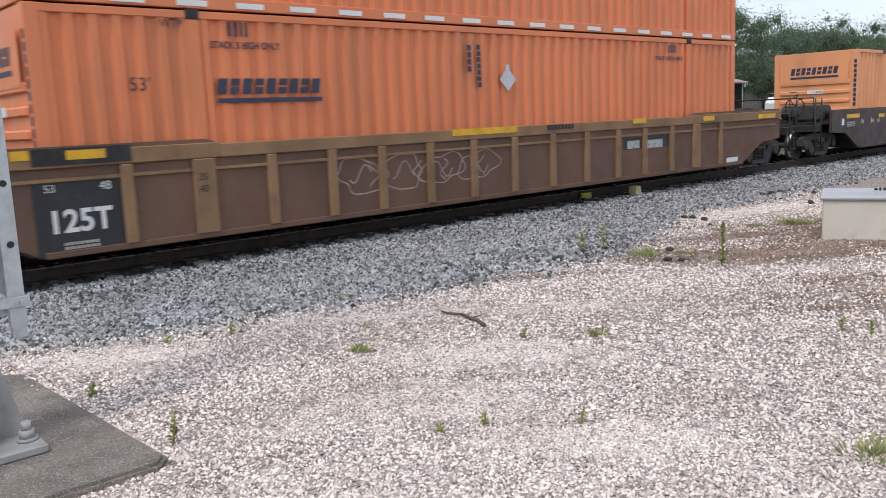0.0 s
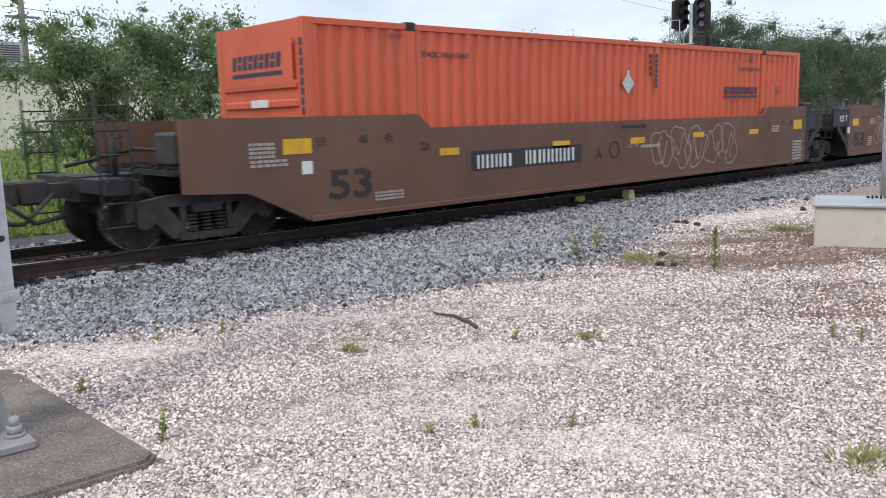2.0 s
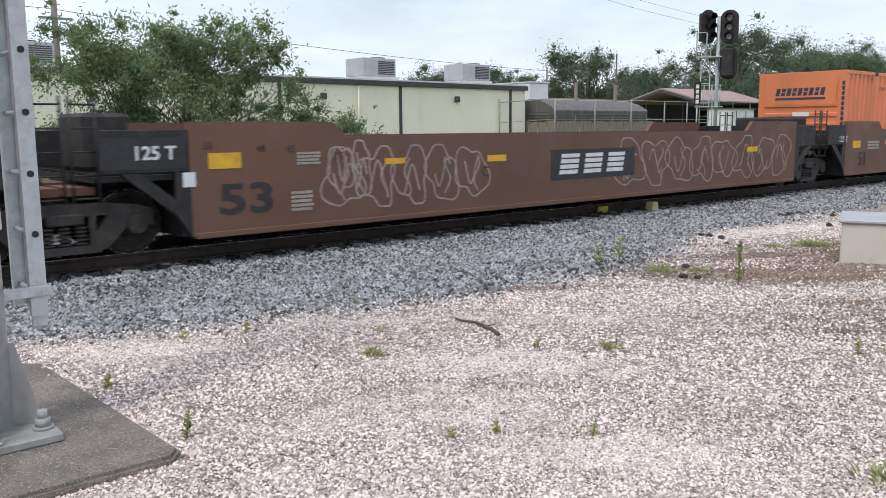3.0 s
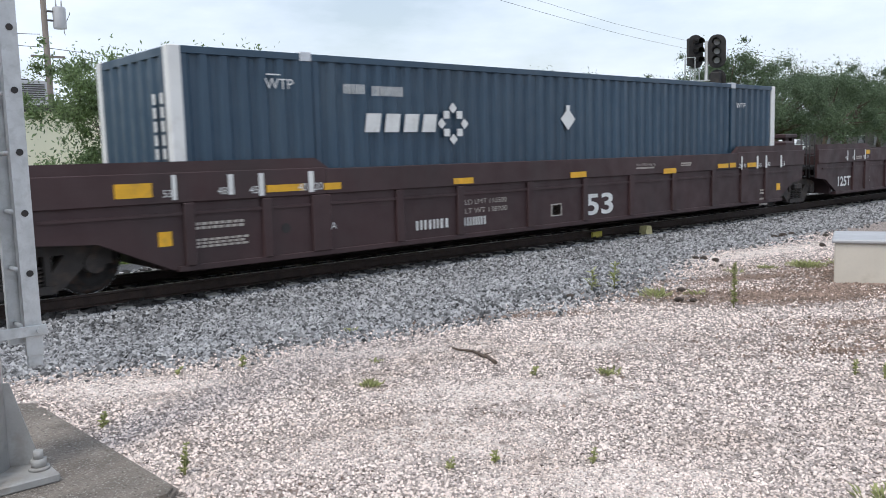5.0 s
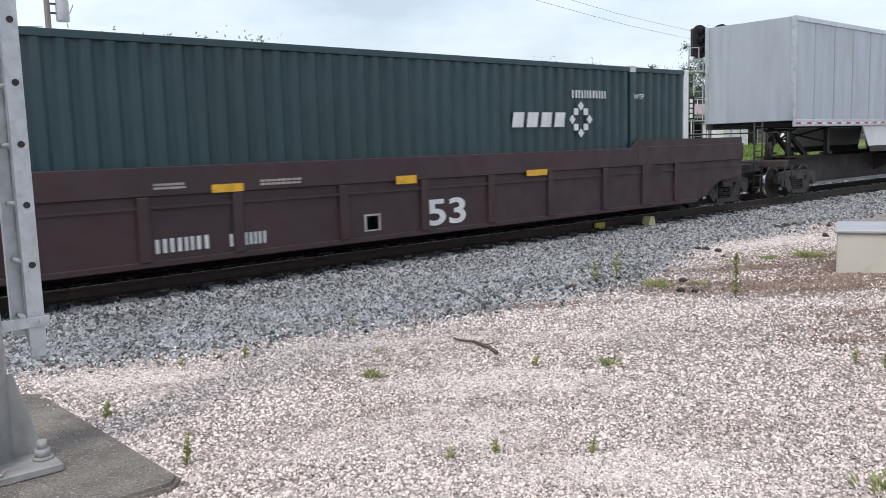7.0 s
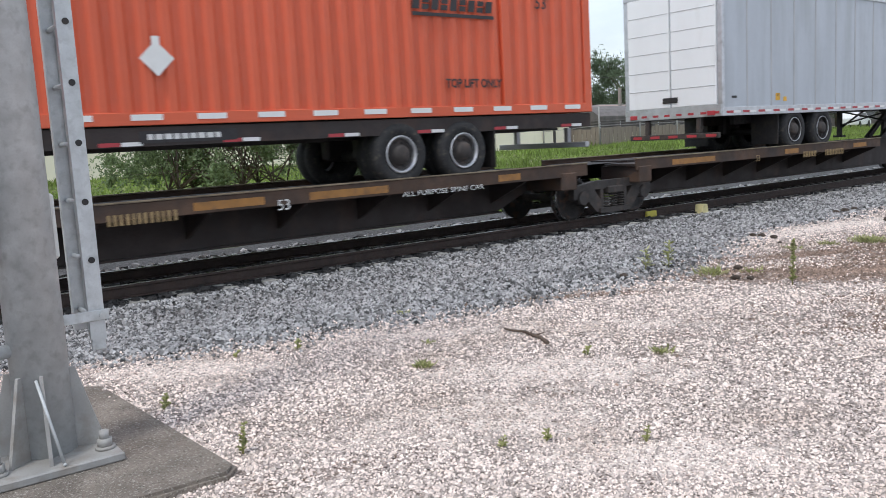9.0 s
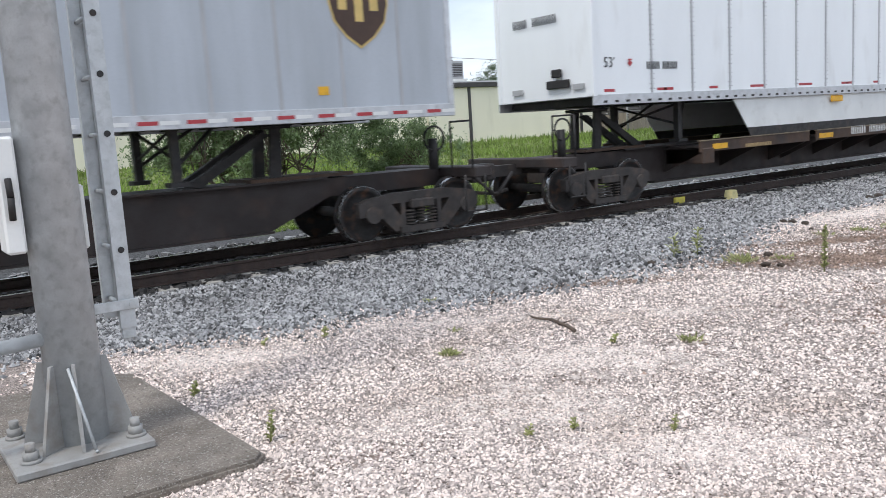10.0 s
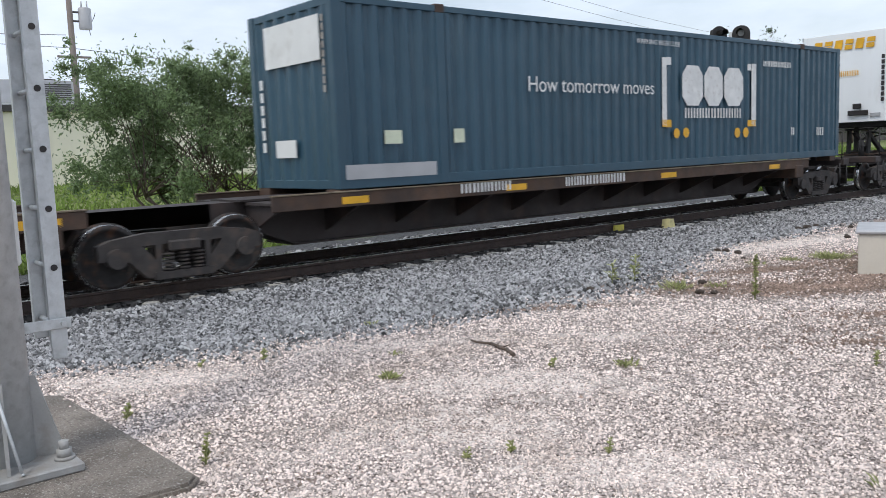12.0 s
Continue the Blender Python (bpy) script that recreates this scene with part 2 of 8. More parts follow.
def prism(bm, poly, y0, y1, axis="y"):
    """Extrudes a polygon of (x, z) along y (or of (y, z) along x)."""
    def p(a, c, d):
        return (a, d, c) if axis == "y" else ((d, a, c) if axis == "x" else (a, c, d))
    lo = [bm.verts.new(p(a, c, y0)) for a, c in poly]
    hi = [bm.verts.new(p(a, c, y1)) for a, c in poly]
    n = len(poly)
    bm.faces.new(lo)
    bm.faces.new(hi[::-1])
    for i in range(n):
        bm.faces.new((lo[i], hi[i], hi[(i + 1) % n], lo[(i + 1) % n]))
    bmesh.ops.recalc_face_normals(bm, faces=bm.faces)
    return bm


def rod(bm, a, b, r0, r1=None, seg=10):
    """A round bar from a to b, tapering from r0 to r1."""
    r1 = r0 if r1 is None else r1
    a, b = Vector(a), Vector(b)
    q = (b - a).to_track_quat("Z", "Y")
    rings = []
    for c, r in ((a, r0), (b, r1)):
        rings.append([bm.verts.new(c + q @ Vector((r * math.cos(i * math.tau / seg), r * math.sin(i * math.tau / seg), 0))) for i in range(seg)])
    for i in range(seg):
        f = bm.faces.new((rings[0][i], rings[0][(i + 1) % seg], rings[1][(i + 1) % seg], rings[1][i]))
        f.smooth = True
    bm.faces.new(rings[0][::-1])
    bm.faces.new(rings[1])
    return bm


def path_rod(bm, pts, r, seg=8):
    for a, b in zip(pts, pts[1:]):
        rod(bm, a, b, r, seg=seg)
    return bm


def lathe(bm, profile, centre, axis="y", seg=28, caps=True):
    """Turns (radius, offset) pairs round an axis through centre."""
    c = Vector(centre)
    rings = []
    for r, o in profile:
        ring = []
        for i in range(seg):
            a = i * math.tau / seg
            v = {"y": Vector((r * math.cos(a), o, r * math.sin(a))), "z": Vector((r * math.cos(a), r * math.sin(a), o)), "x": Vector((o, r * math.cos(a), r * math.sin(a)))}[axis]
            ring.append(bm.verts.new(c + v))
        rings.append(ring)
    for p, q in zip(rings, rings[1:]):
        for i in range(seg):
            f = bm.faces.new((p[i], p[(i + 1) % seg], q[(i + 1) % seg], q[i]))
            f.smooth = True
    if caps == "end":
        bm.faces.new(rings[-1])
    elif caps:
        bm.faces.new(rings[0])
        bm.faces.new(rings[-1])
    else:
        for i in range(seg):
            bm.faces.new((rings[-1][i], rings[-1][(i + 1) % seg], rings[0][(i + 1) % seg], rings[0][i]))
    bmesh.ops.recalc_face_normals(bm, faces=bm.faces)
    return bm


def words(text, size, material, parent, x, y, z, turn=0.0, name="lettering", wide=1.0, bold=0.0, fit=0.0):
    """Lettering on an upright face: left end and base line at x, y, z; turn is about the upright axis."""
    cu = bpy.data.curves.new("text", "FONT")
    cu.body, cu.size, cu.offset = text, size / 0.7, bold
    tmp = new("text", cu)
    me = bpy.data.meshes.new_from_object(tmp)
    bpy.data.objects.remove(tmp)
    me.materials.clear()
    me.materials.append(M[material])
    if fit:
        wide = fit / max(v.co.x for v in me.vertices)
    ob = new(name, me)
    ob.parent = parent
    ob.matrix_basis = pose(x, y, z, 90, 0, turn) @ Matrix.Diagonal((wide, 1, 1, 1))
    return ob


def bars(n, h, w, material, parent, x, y, z, turn=0.0, name="marking", gap=0.3, rows=1, pitch=1.5, upright=False):
    """Rows of plain bars in place of writing: n bars of height h and width w."""
    bm = bmesh.new()
    rnd = random.Random(int(x * 100) + n)
    for r in range(rows):
        a = 0.0
        for i in range(n):
            ww = w * rnd.uniform(0.75, 1.1)
            if upright:
                box(bm, 0, w, -0.002, 0.002, -a - h, -a)
                a += h * (1 + gap)
            else:
                zr = -r * pitch * h
                if h < 0.1:
                    box(bm, a, a + ww, -0.002, 0.002, zr, zr + h)
                else:
                    for q in (0, 1):
                        box(bm, a + q * ww * 0.68, a + q * ww * 0.68 + ww * 0.3, -0.002, 0.002, zr, zr + h)
                a += ww + w * gap
    ob = part(name, bm, material, parent)
    ob.matrix_basis = pose(x, y, z, 0, 0, turn)
    return ob


# ---- ground ----
YT = 11.72      # middle of the track
RZ = -0.08      # top of the rails
SPEED = 21.6    # metres a second, towards -x


# patches in the gravel: x, y, half-widths, turn in degrees, strength
EARTH = [(5.5, 5.55, 0.95, 0.10, -32, 0.8), (8.6, 3.95, 1.5, 0.42, -42, 0.9), (9.7, 3.5, 1.5, 0.45, -42, 0.9), (7.4, 3.0, 0.9, 0.22, -42, 0.55), (6.3, 2.6, 0.9, 0.18, -42, 0.5), (7.9, 5.0, 0.75, 0.2, -42, 0.6),
         (3.48, 3.39, 0.25, 0.15, -42, 0.3), (4.6, 3.4, 0.3, 0.14, -42, 0.25), (9.2, 5.0, 1.1, 0.25, -30, 0.7), (11.2, 3.4, 1.8, 0.8, -42, 0.9), (7.0, 2.4, 1.6, 0.6, -42, 0.35), (1.75, 3.4, 0.3, 0.1, -10, 0.3)]
PALE = [(3.69, 3.7, 0.75, 0.3, -42, 0.8), (2.95, 3.3, 0.6, 0.35, -42, 0.7), (2.05, 5.75, 0.6, 0.28, -35, 0.9), (3.1, 2.35, 0.6, 0.25, -42, 0.8), (3.9, 5.2, 1.1, 0.2, -38, 0.6), (2.25, 3.7, 0.4, 0.25, -42, 0.5), (11.5, 6.1, 1.9, 0.34, -12, 1.0), (8.9, 5.25, 0.8, 0.18, -40, 0.8), (5.1, 4.2, 0.7, 0.2, -42, 0.6)]


def patch(spots, x, y):
    """How much of the patches lies at x, y (numbers or arrays)."""
    out = np.zeros(np.shape(x))
    for cx, cy, rx, ry, turn, amount in spots:
        c, q = math.cos(radians(turn)), math.sin(radians(turn))
        a, b = ((x - cx) * c + (y - cy) * q) / rx, ((y - cy) * c - (x - cx) * q) / ry
        out = np.maximum(out, amount * np.exp(-0.7 * (a * a + b * b)))
    return out


def smooth(a, b, v):
    t = min(1.0, max(0.0, (v - a) / (b - a)))
    return t * t * (3 - 2 * t)


def ground_z(x, y):
    z = -0.285 * smooth(6.2, 9.4, y)
    z += 1.0 * smooth(15.5, 34, y)
    z += 0.03 * math.sin(x * 0.9 + 1) * math.sin(y * 1.1) * (1 - smooth(6, 9, y)) if y > 1 else 0
    return z


EDGE_X = (-8, 1.0, 1.8, 3.0, 4.6, 6.0, 7.1, 8.7, 10.0, 11.4, 13.1, 20, 60)
EDGE_Y = (7.4, 7.0, 6.6, 6.1, 5.85, 5.45, 5.55, 5.7, 6.5, 6.8, 6.5, 7.0, 8.0)


def edge_y(x):
    """Where the pale gravel gives way to the grey ballast."""
    return float(np.interp(x, EDGE_X, EDGE_Y)) + 0.08 * math.sin(x * 2.3)


def axis_steps(stops):
    out = []
    for a, b, s in stops:
        n = max(1, round((b - a) / s))
        out += [a + (b - a) * i / n for i in range(n)]
    return out + [stops[-1][1]]


def build_ground():
    xs = axis_steps([(-1500, -100, 200), (-100, -10, 10), (-10, 0, 0.25), (0, 16, 0.1), (16, 25, 0.25), (25, 60, 1.2), (60, 200, 14), (200, 1500, 200)])
    ys = axis_steps([(-600, -30, 100), (-30, -2, 4), (-2, 8, 0.1), (8, 10, 0.2), (10, 40, 1.0), (40, 120, 10), (120, 2500, 240)])
    me = bpy.data.meshes.new("ground")
    vs = [(x, y, ground_z(x, y)) for y in ys for x in xs]
    n = len(xs)
    fs = [(j * n + i, j * n + i + 1, (j + 1) * n + i + 1, (j + 1) * n + i) for j in range(len(ys) - 1) for i in range(n - 1)]
    me.from_pydata(vs, [], fs)
    vx, vy = np.array([v[0] for v in vs]), np.array([v[1] for v in vs])
    line = np.array([edge_y(a) for a in xs])
    for key, values in (("ballast_share", vy - np.tile(line, len(ys))), ("earth_share", patch(EARTH, vx, vy)), ("pale_share", patch(PALE, vx, vy))):
        me.attributes.new(key, "FLOAT", "POINT").data.foreach_set("value", values.astype(np.float32))
    m = bpy.data.materials.new("ground_soil")
    m.use_nodes = True
    nt = m.node_tree
    L = nt.links.new
    b = nt.nodes["Principled BSDF"]
    b.inputs["Roughness"].default_value = 0.92
    tc = nt.nodes.new("ShaderNodeTexCoord")
    sep = nt.nodes.new("ShaderNodeSeparateXYZ")
    L(tc.outputs["Object"], sep.inputs[0])

    def nz(s, d=6):
        t = nt.nodes.new("ShaderNodeTexNoise")
        t.inputs["Scale"].default_value, t.inputs["Detail"].default_value = s, d
        L(tc.outputs["Object"], t.inputs["Vector"])
        return t.outputs[0]

    def rng(v, a, bb, c=0.0, d=1.0):
        r = nt.nodes.new("ShaderNodeMapRange")
        for k, q in (("From Min", a), ("From Max", bb), ("To Min", c), ("To Max", d)):
            r.inputs[k].default_value = q
        L(v, r.inputs["Value"])
        return r.outputs[0]

    def mixc(a, c, f):
        x = nt.nodes.new("ShaderNodeMix")
        x.data_type = "RGBA"
        for k, v in (("A", a), ("B", c)):
            if isinstance(v, tuple):
                x.inputs[k].default_value = (*v, 1)
            else:
                L(v, x.inputs[k])
        L(f, x.inputs["Factor"])
        return x.outputs["Result"]

    def madd(a, c, op="ADD"):
        x = nt.nodes.new("ShaderNodeMath")
        x.operation = op
        for i, v in enumerate((a, c)):
            if isinstance(v, (int, float)):
                x.inputs[i].default_value = v
            else:
                L(v, x.inputs[i])
        return x.outputs[0]

    wob = madd(sep.outputs["Y"], rng(nz(0.9), 0, 1, -1.0, 1.0))
    def share_of(key):
        at = nt.nodes.new("ShaderNodeAttribute")
        at.attribute_name = key
        return at.outputs["Fac"]

    shell = mixc((0.085, 0.068, 0.058), (0.50, 0.42, 0.375), rng(nz(75, 3), 0.40, 0.62))
    pale = mixc((0.40, 0.33, 0.29), (0.80, 0.71, 0.65), rng(nz(60, 4), 0.36, 0.52))
    earth = mixc((0.10, 0.07, 0.055), (0.30, 0.225, 0.185), rng(nz(40, 5), 0.35, 0.65))
    ballast = mixc((0.03, 0.03, 0.032), (0.13, 0.13, 0.135), rng(nz(30, 3), 0.38, 0.65))
    grass = mixc((0.10, 0.13, 0.035), (0.22, 0.25, 0.08), rng(nz(1.5), 0.35, 0.65))
    far = mixc((0.16, 0.17, 0.10), (0.30, 0.27, 0.20), rng(nz(0.2), 0.4, 0.6))
    shell = mixc(shell, pale, rng(madd(share_of("pale_share"), rng(nz(6), 0.3, 0.7, -0.35, 0.35)), 0.2, 0.6))
    shell = mixc(shell, earth, rng(madd(share_of("earth_share"), rng(nz(5), 0.3, 0.7, -0.4, 0.4)), 0.15, 0.5))
    c = mixc(shell, ballast, rng(madd(share_of("ballast_share"), rng(nz(3), 0.3, 0.7, -0.25, 0.25)), -0.1, 0.15))
    c = mixc(c, grass, rng(wob, 15.2, 16.2))
    c = mixc(c, far, rng(wob, 55, 60))
    L(c, b.inputs["Base Color"])
    bp = nt.nodes.new("ShaderNodeBump")
    bp.inputs["Strength"].default_value, bp.inputs["Distance"].default_value = 0.6, 0.03
    L(nz(60, 3), bp.inputs["Height"])
    L(bp.outputs[0], b.inputs["Normal"])
    me.materials.append(m)
    g = new("ground", me)
    tagged(g, "pale gravel yard giving way to ballast and grass", "ground", kind="structure")


build_ground()


def stones(name, label, count, material, place, size, seed, fine=False):
    """Loose stones: squashed, jittered cubes strewn by place(rng) -> arrays x, y."""
    rng = np.random.default_rng(seed)
    x, y = place(rng, count)
    count = len(x)
    z = np.array([ground_z(a, b) for a, b in zip(x, y)])
    base = np.array([(sx, sy, sz) for sx in (-1, 1) for sy in (-1, 1) for sz in (-1, 1)], float) * 0.5
    quad = [(0, 1, 3, 2), (4, 6, 7, 5), (0, 4, 5, 1), (2, 3, 7, 6), (0, 2, 6, 4), (1, 5, 7, 3)]
    if fine:
        base = np.array([(-1, 0, 0), (1, 0, 0), (0, -1, 0), (0, 1, 0), (0, 0, -1), (0, 0, 1)], float) * 0.68
        quad = [(a, b, c) for c in (4, 5) for a, b in ((0, 2), (2, 1), (1, 3), (3, 0))]
    nv, nf = len(base), len(quad[0])
    s = rng.uniform(size[0], size[1], count) * rng.choice([0.8, 1.0, 1.25], count)
    if fine:
        s = s * (np.maximum(2.5, np.hypot(x, y)) / 4) ** 0.3 * (1 - 0.35 * patch(PALE, x, y))
    v = base[None] * (s[:, None, None] * np.stack([rng.uniform(0.8, 1.3, count), rng.uniform(0.6, 0.95, count), rng.uniform(0.7, 1.0, count) if fine else rng.uniform(0.45, 0.8, count)], 1)[:, None, :])
    v += rng.normal(0, 0.10 if fine else 0.13, v.shape) * s[:, None, None]
    a, t = rng.uniform(0, math.tau, count), rng.normal(0, 0.35, count)
    ca, sa, ct, st = np.cos(a), np.sin(a), np.cos(t), np.sin(t)
    X, Y, Z = v[..., 0], v[..., 1], v[..., 2]
    Y, Z = Y * ct[:, None] - Z * st[:, None], Y * st[:, None] + Z * ct[:, None]
    X, Y = X * ca[:, None] - Y * sa[:, None], X * sa[:, None] + Y * ca[:, None]
    v = np.stack([X + x[:, None], Y + y[:, None], Z + (z + s * 0.15)[:, None]], -1).reshape(-1, 3)
    quad = np.array(quad)
    f = (quad[None] + nv * np.arange(count)[:, None, None]).reshape(-1)
    me = bpy.data.meshes.new(name)
    me.vertices.add(len(v))
    me.vertices.foreach_set("co", v.ravel().astype(np.float32))
    me.loops.add(len(f))
    me.loops.foreach_set("vertex_index", f.astype(np.int32))
    me.polygons.add(len(f) // nf)
    me.polygons.foreach_set("loop_start", np.arange(0, len(f), nf, dtype=np.int32))
    me.update(calc_edges=True)
    me.polygons.foreach_set("use_smooth", np.full(len(f) // nf, fine and material == "shell"))
    me.materials.append(M[material])
    return tagged(new(name, me), label, "gravel", kind="stuff")


PAD = [(1.34, 5.88), (1.47, 5.74), (1.53, 3.74), (1.46, 3.66), (-2.0, 3.71), (-2.0, 5.88)]


def on_pad(x, y):
    return (x < 1.55 - 0.04 * (y - 3.7)) & (y > 3.66) & (y < 5.88)


def thin(rng, x, y, power, near):
    """Keeps fewer stones the farther they lie."""
    d = np.hypot(x, y)
    return rng.random(len(x)) < np.minimum(1, (near / np.maximum(d, 0.1)) ** power)


def shell_place(rng, n):
    d, az = np.exp(rng.uniform(math.log(1.9), math.log(15.5), n)), rng.uniform(0.14, 1.30, n)
    x, y = d * np.sin(az), d * np.cos(az)
    wide = np.arange(n) < n * 0.18      # the rest of the yard, strewn evenly
    x, y = np.where(wide, rng.uniform(-7, 15, n), x), np.where(wide, rng.uniform(-5, 6.6, n), y)
    e = np.array([edge_y(a) for a in x]) + rng.normal(0, 0.25, n)
    bare, dusty = patch(EARTH, x, y), patch(PALE, x, y)
    rough = np.array([noise.noise((a * 1.7, b * 2.6, 0.3)) + 0.5 * noise.noise((a * 5, b * 7, 4.0)) for a, b in zip(x, y)])
    keep = (y < e) & ~on_pad(x, y) & (rng.random(n) > np.clip(bare * (1.2 + 1.0 * rough), 0, 0.93)) & (rng.random(n) > dusty * 0.3) & (rng.random(n) > np.clip(rough * 1.0 - 0.25, 0, 0.4))
    return x[keep], y[keep]


def ballast_place(rng, n):
    d, az = np.exp(rng.uniform(math.log(5.2), math.log(42), n)), rng.uniform(0.05, 1.36, n)
    x, y = d * np.sin(az), d * np.cos(az)
    wide = np.arange(n) < n * 0.12
    x, y = np.where(wide, rng.uniform(-14, 42, n), x), np.where(wide, rng.uniform(5.4, 10.5, n), y)
    e = np.array([edge_y(a) for a in x]) + rng.normal(0, 0.25, n)
    keep = (y > e) & (y < 10.5) & ~on_pad(x, y)
    return x[keep], y[keep]


stones("loose_gravel", "small pale pink and white crushed stones", 300000, "shell", shell_place, (0.0095, 0.0175), 3, True)
stones("ballast_stones", "sharp blue-grey ballast stones beside the track", 235000, "stone", ballast_place, (0.017, 0.034), 4, True)


def bed_place(rng, n):
    x, y = rng.uniform(-4, 60, n), rng.uniform(10.7, 14.2, n)
    keep = (y > YT + 0.9) & thin(rng, x, y, 1.0, 11.5)
    return x[keep], y[keep]


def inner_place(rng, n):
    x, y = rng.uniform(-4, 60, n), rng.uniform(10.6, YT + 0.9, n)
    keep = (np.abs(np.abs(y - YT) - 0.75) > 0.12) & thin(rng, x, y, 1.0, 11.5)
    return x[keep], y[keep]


stones("far_ballast", "grey ballast stones beyond the rails", 24000, "stone", bed_place, (0.05, 0.085), 5)
# near-black colour carries the under-train shade as well as oil
stones("track_ballast", "dark ballast stones between the rails, oily and coloured with the train's shade", 18000, "stone_dark", inner_place, (0.05, 0.085), 6)


def litter_place(rng, n):
    e = np.array(EARTH)
    share_each = e[:, 2] * e[:, 3] * e[:, 5] ** 2
    e = e[rng.choice(len(e), n, p=share_each / share_each.sum())]
    a, r = rng.uniform(0, math.tau, n), np.abs(rng.normal(0, 0.8, n))
    p, q, t = e[:, 2] * r * np.cos(a), e[:, 3] * r * np.sin(a), np.radians(e[:, 4])
    return e[:, 0] + p * np.cos(t) - q * np.sin(t), e[:, 1] + p * np.sin(t) + q * np.cos(t)


stones("leaf_litter", "brown crumbs of dry litter and earth among the gravel", 20000, "soil", litter_place, (0.010, 0.020), 7, True)


# ---- track ----
def build_track():
    t = thing("railway_track", "rusty rails on pale concrete sleepers", "railway track", kind="structure")
    prof = [(-0.07, -0.17), (0.07, -0.17), (0.07, -0.155), (0.012, -0.14), (0.012, -0.045), (0.036, -0.035), (0.036, -0.004), (-0.036, -0.004), (-0.036, -0.035), (-0.012, -0.045), (-0.012, -0.14), (-0.07, -0.155)]
    for s in (-1, 1):
        y = YT + s * 0.755
        r = part("rail", prism(bmesh.new(), [(y + a, RZ + b) for a, b in prof], -90, 260, axis="x"), "rail", t)
        part("rail_head", B((-90, 260, y - 0.03, y + 0.03, RZ - 0.004, RZ)), "railhead", r)
    bm = bmesh.new()
    prism(bm, [(-0.13, -0.16), (0.13, -0.16), (0.10, 0.0), (-0.10, 0.0)], -1.2, 1.2)
    first = part("sleeper", bm, "tie", t)
    first.matrix_basis = pose(-12, YT, RZ - 0.18)
    for i in range(1, 110):
        share("sleeper", first, t, pose(-12 + i * 0.61, YT, RZ - 0.18, 0, 0, random.uniform(-0.6, 0.6)))


build_track()


# ---- railway wagons ----
def truck(parent, x):
    """A two-axle freight truck under a wagon, at x along it."""
    t = new("truck")
    t.parent = parent
    t.matrix_basis = pose(x, 0, 0)
    for sx in (-0.89, 0.89):
        for s in (-1, 1):
            bm = bmesh.new()
            lathe(bm, [(0.08, -0.09), (0.12, -0.08), (0.16, -0.03), (0.33, -0.02), (0.35, -0.06), (0.42, -0.06), (0.425, 0.05), (0.45, 0.06), (0.45, 0.08), (0.1, 0.08)], (sx, s * 0.76, 0.425), seg=30)
            if s > 0:
                bmesh.ops.scale(bm, vec=(1, -1, 1), verts=bm.verts, space=Matrix.Translation((0, -0.76, 0)))
                bmesh.ops.recalc_face_normals(bm, faces=bm.faces)
            part("wheel", bm, "wheel", t)
            bm = bmesh.new()
            lathe(bm, [(0.423, -0.058), (0.428, -0.055), (0.428, 0.03), (0.423, 0.035)], (sx, s * 0.76, 0.425), seg=30, caps=False)
            part("tread", bm, "tread", t, "bright polished wheel tread")
        part("axle", rod(bmesh.new(), (sx, -0.95, 0.425), (sx, 0.95, 0.425), 0.08), "bogie", t)
    for s in (-1, 1):
        y0, y1 = (s * 1.02 - 0.07, s * 1.02 + 0.07)
        bm = bmesh.new()
        top = [(-1.12, 0.40), (-1.12, 0.60), (-0.95, 0.66), (-0.5, 0.72), (0.5, 0.72), (0.95, 0.66), (1.12, 0.60), (1.12, 0.40), (1.0, 0.40), (0.9, 0.53), (0.62, 0.56), (0.30, 0.56), (-0.30, 0.56), (-0.62, 0.56), (-0.9, 0.53), (-1.0, 0.40)]
        prism(bm, top, y0, y1)
        for q in (-1, 1):
            prism(bm, [(q * 0.98, 0.60), (q * 0.58, 0.60), (q * 0.34, 0.30), (q * 0.36, 0.13), (q * 0.50, 0.13)], y0, y1)
            prism(bm, [(q * 0.30, 0.56), (q * 0.38, 0.56), (q * 0.38, 0.2), (q * 0.30, 0.2)], y0, y1)
            rod(bm, (q * 0.89, s * 0.98, 0.425), (q * 0.89, s * 1.14, 0.425), 0.13, seg=14)
        prism(bm, [(-0.42, 0.10), (0.42, 0.10), (0.42, 0.20), (-0.42, 0.20)], y0 - 0.04, y1 + 0.04)
        f = part("side_frame", bm, "bogie", t)
        for k in (-0.2, 0.0, 0.2):
            bm = bmesh.new()
            for j in range(5):
                lathe(bm, [(0.06, 0.0), (0.09, 0.018), (0.06, 0.036)], (k, s * 1.06, 0.205 + j * 0.05), axis="z", seg=10)
            part("spring", bm, "bogie", f)
        part("bolster_end", B((-0.22, 0.22, s * 1.06 - 0.1, s * 1.06 + 0.1, 0.46, 0.60), bevel=0.02), "bogie", f)
    part("bolster", B((-0.2, 0.2, -1.0, 1.0, 0.46, 0.66)), "bogie", t)
    return t


def coupler(parent, x, s):
    bm = bmesh.new()
    box(bm, min(x, x + s * 1.0), max(x, x + s * 1.0), -0.1, 0.1, 0.72, 0.92)
    box(bm, min(x + s * 0.85, x + s * 1.2), max(x + s * 0.85, x + s * 1.2), -0.16, 0.16, 0.66, 0.98, bevel=0.03)
    path_rod(bm, [(x + s * 0.5, -0.4, 0.8), (x + s * 0.9, -0.45, 0.45), (x + s * 1.3, -0.35, 0.5)], 0.03)
    return part("coupler", bm, "bogie", parent)


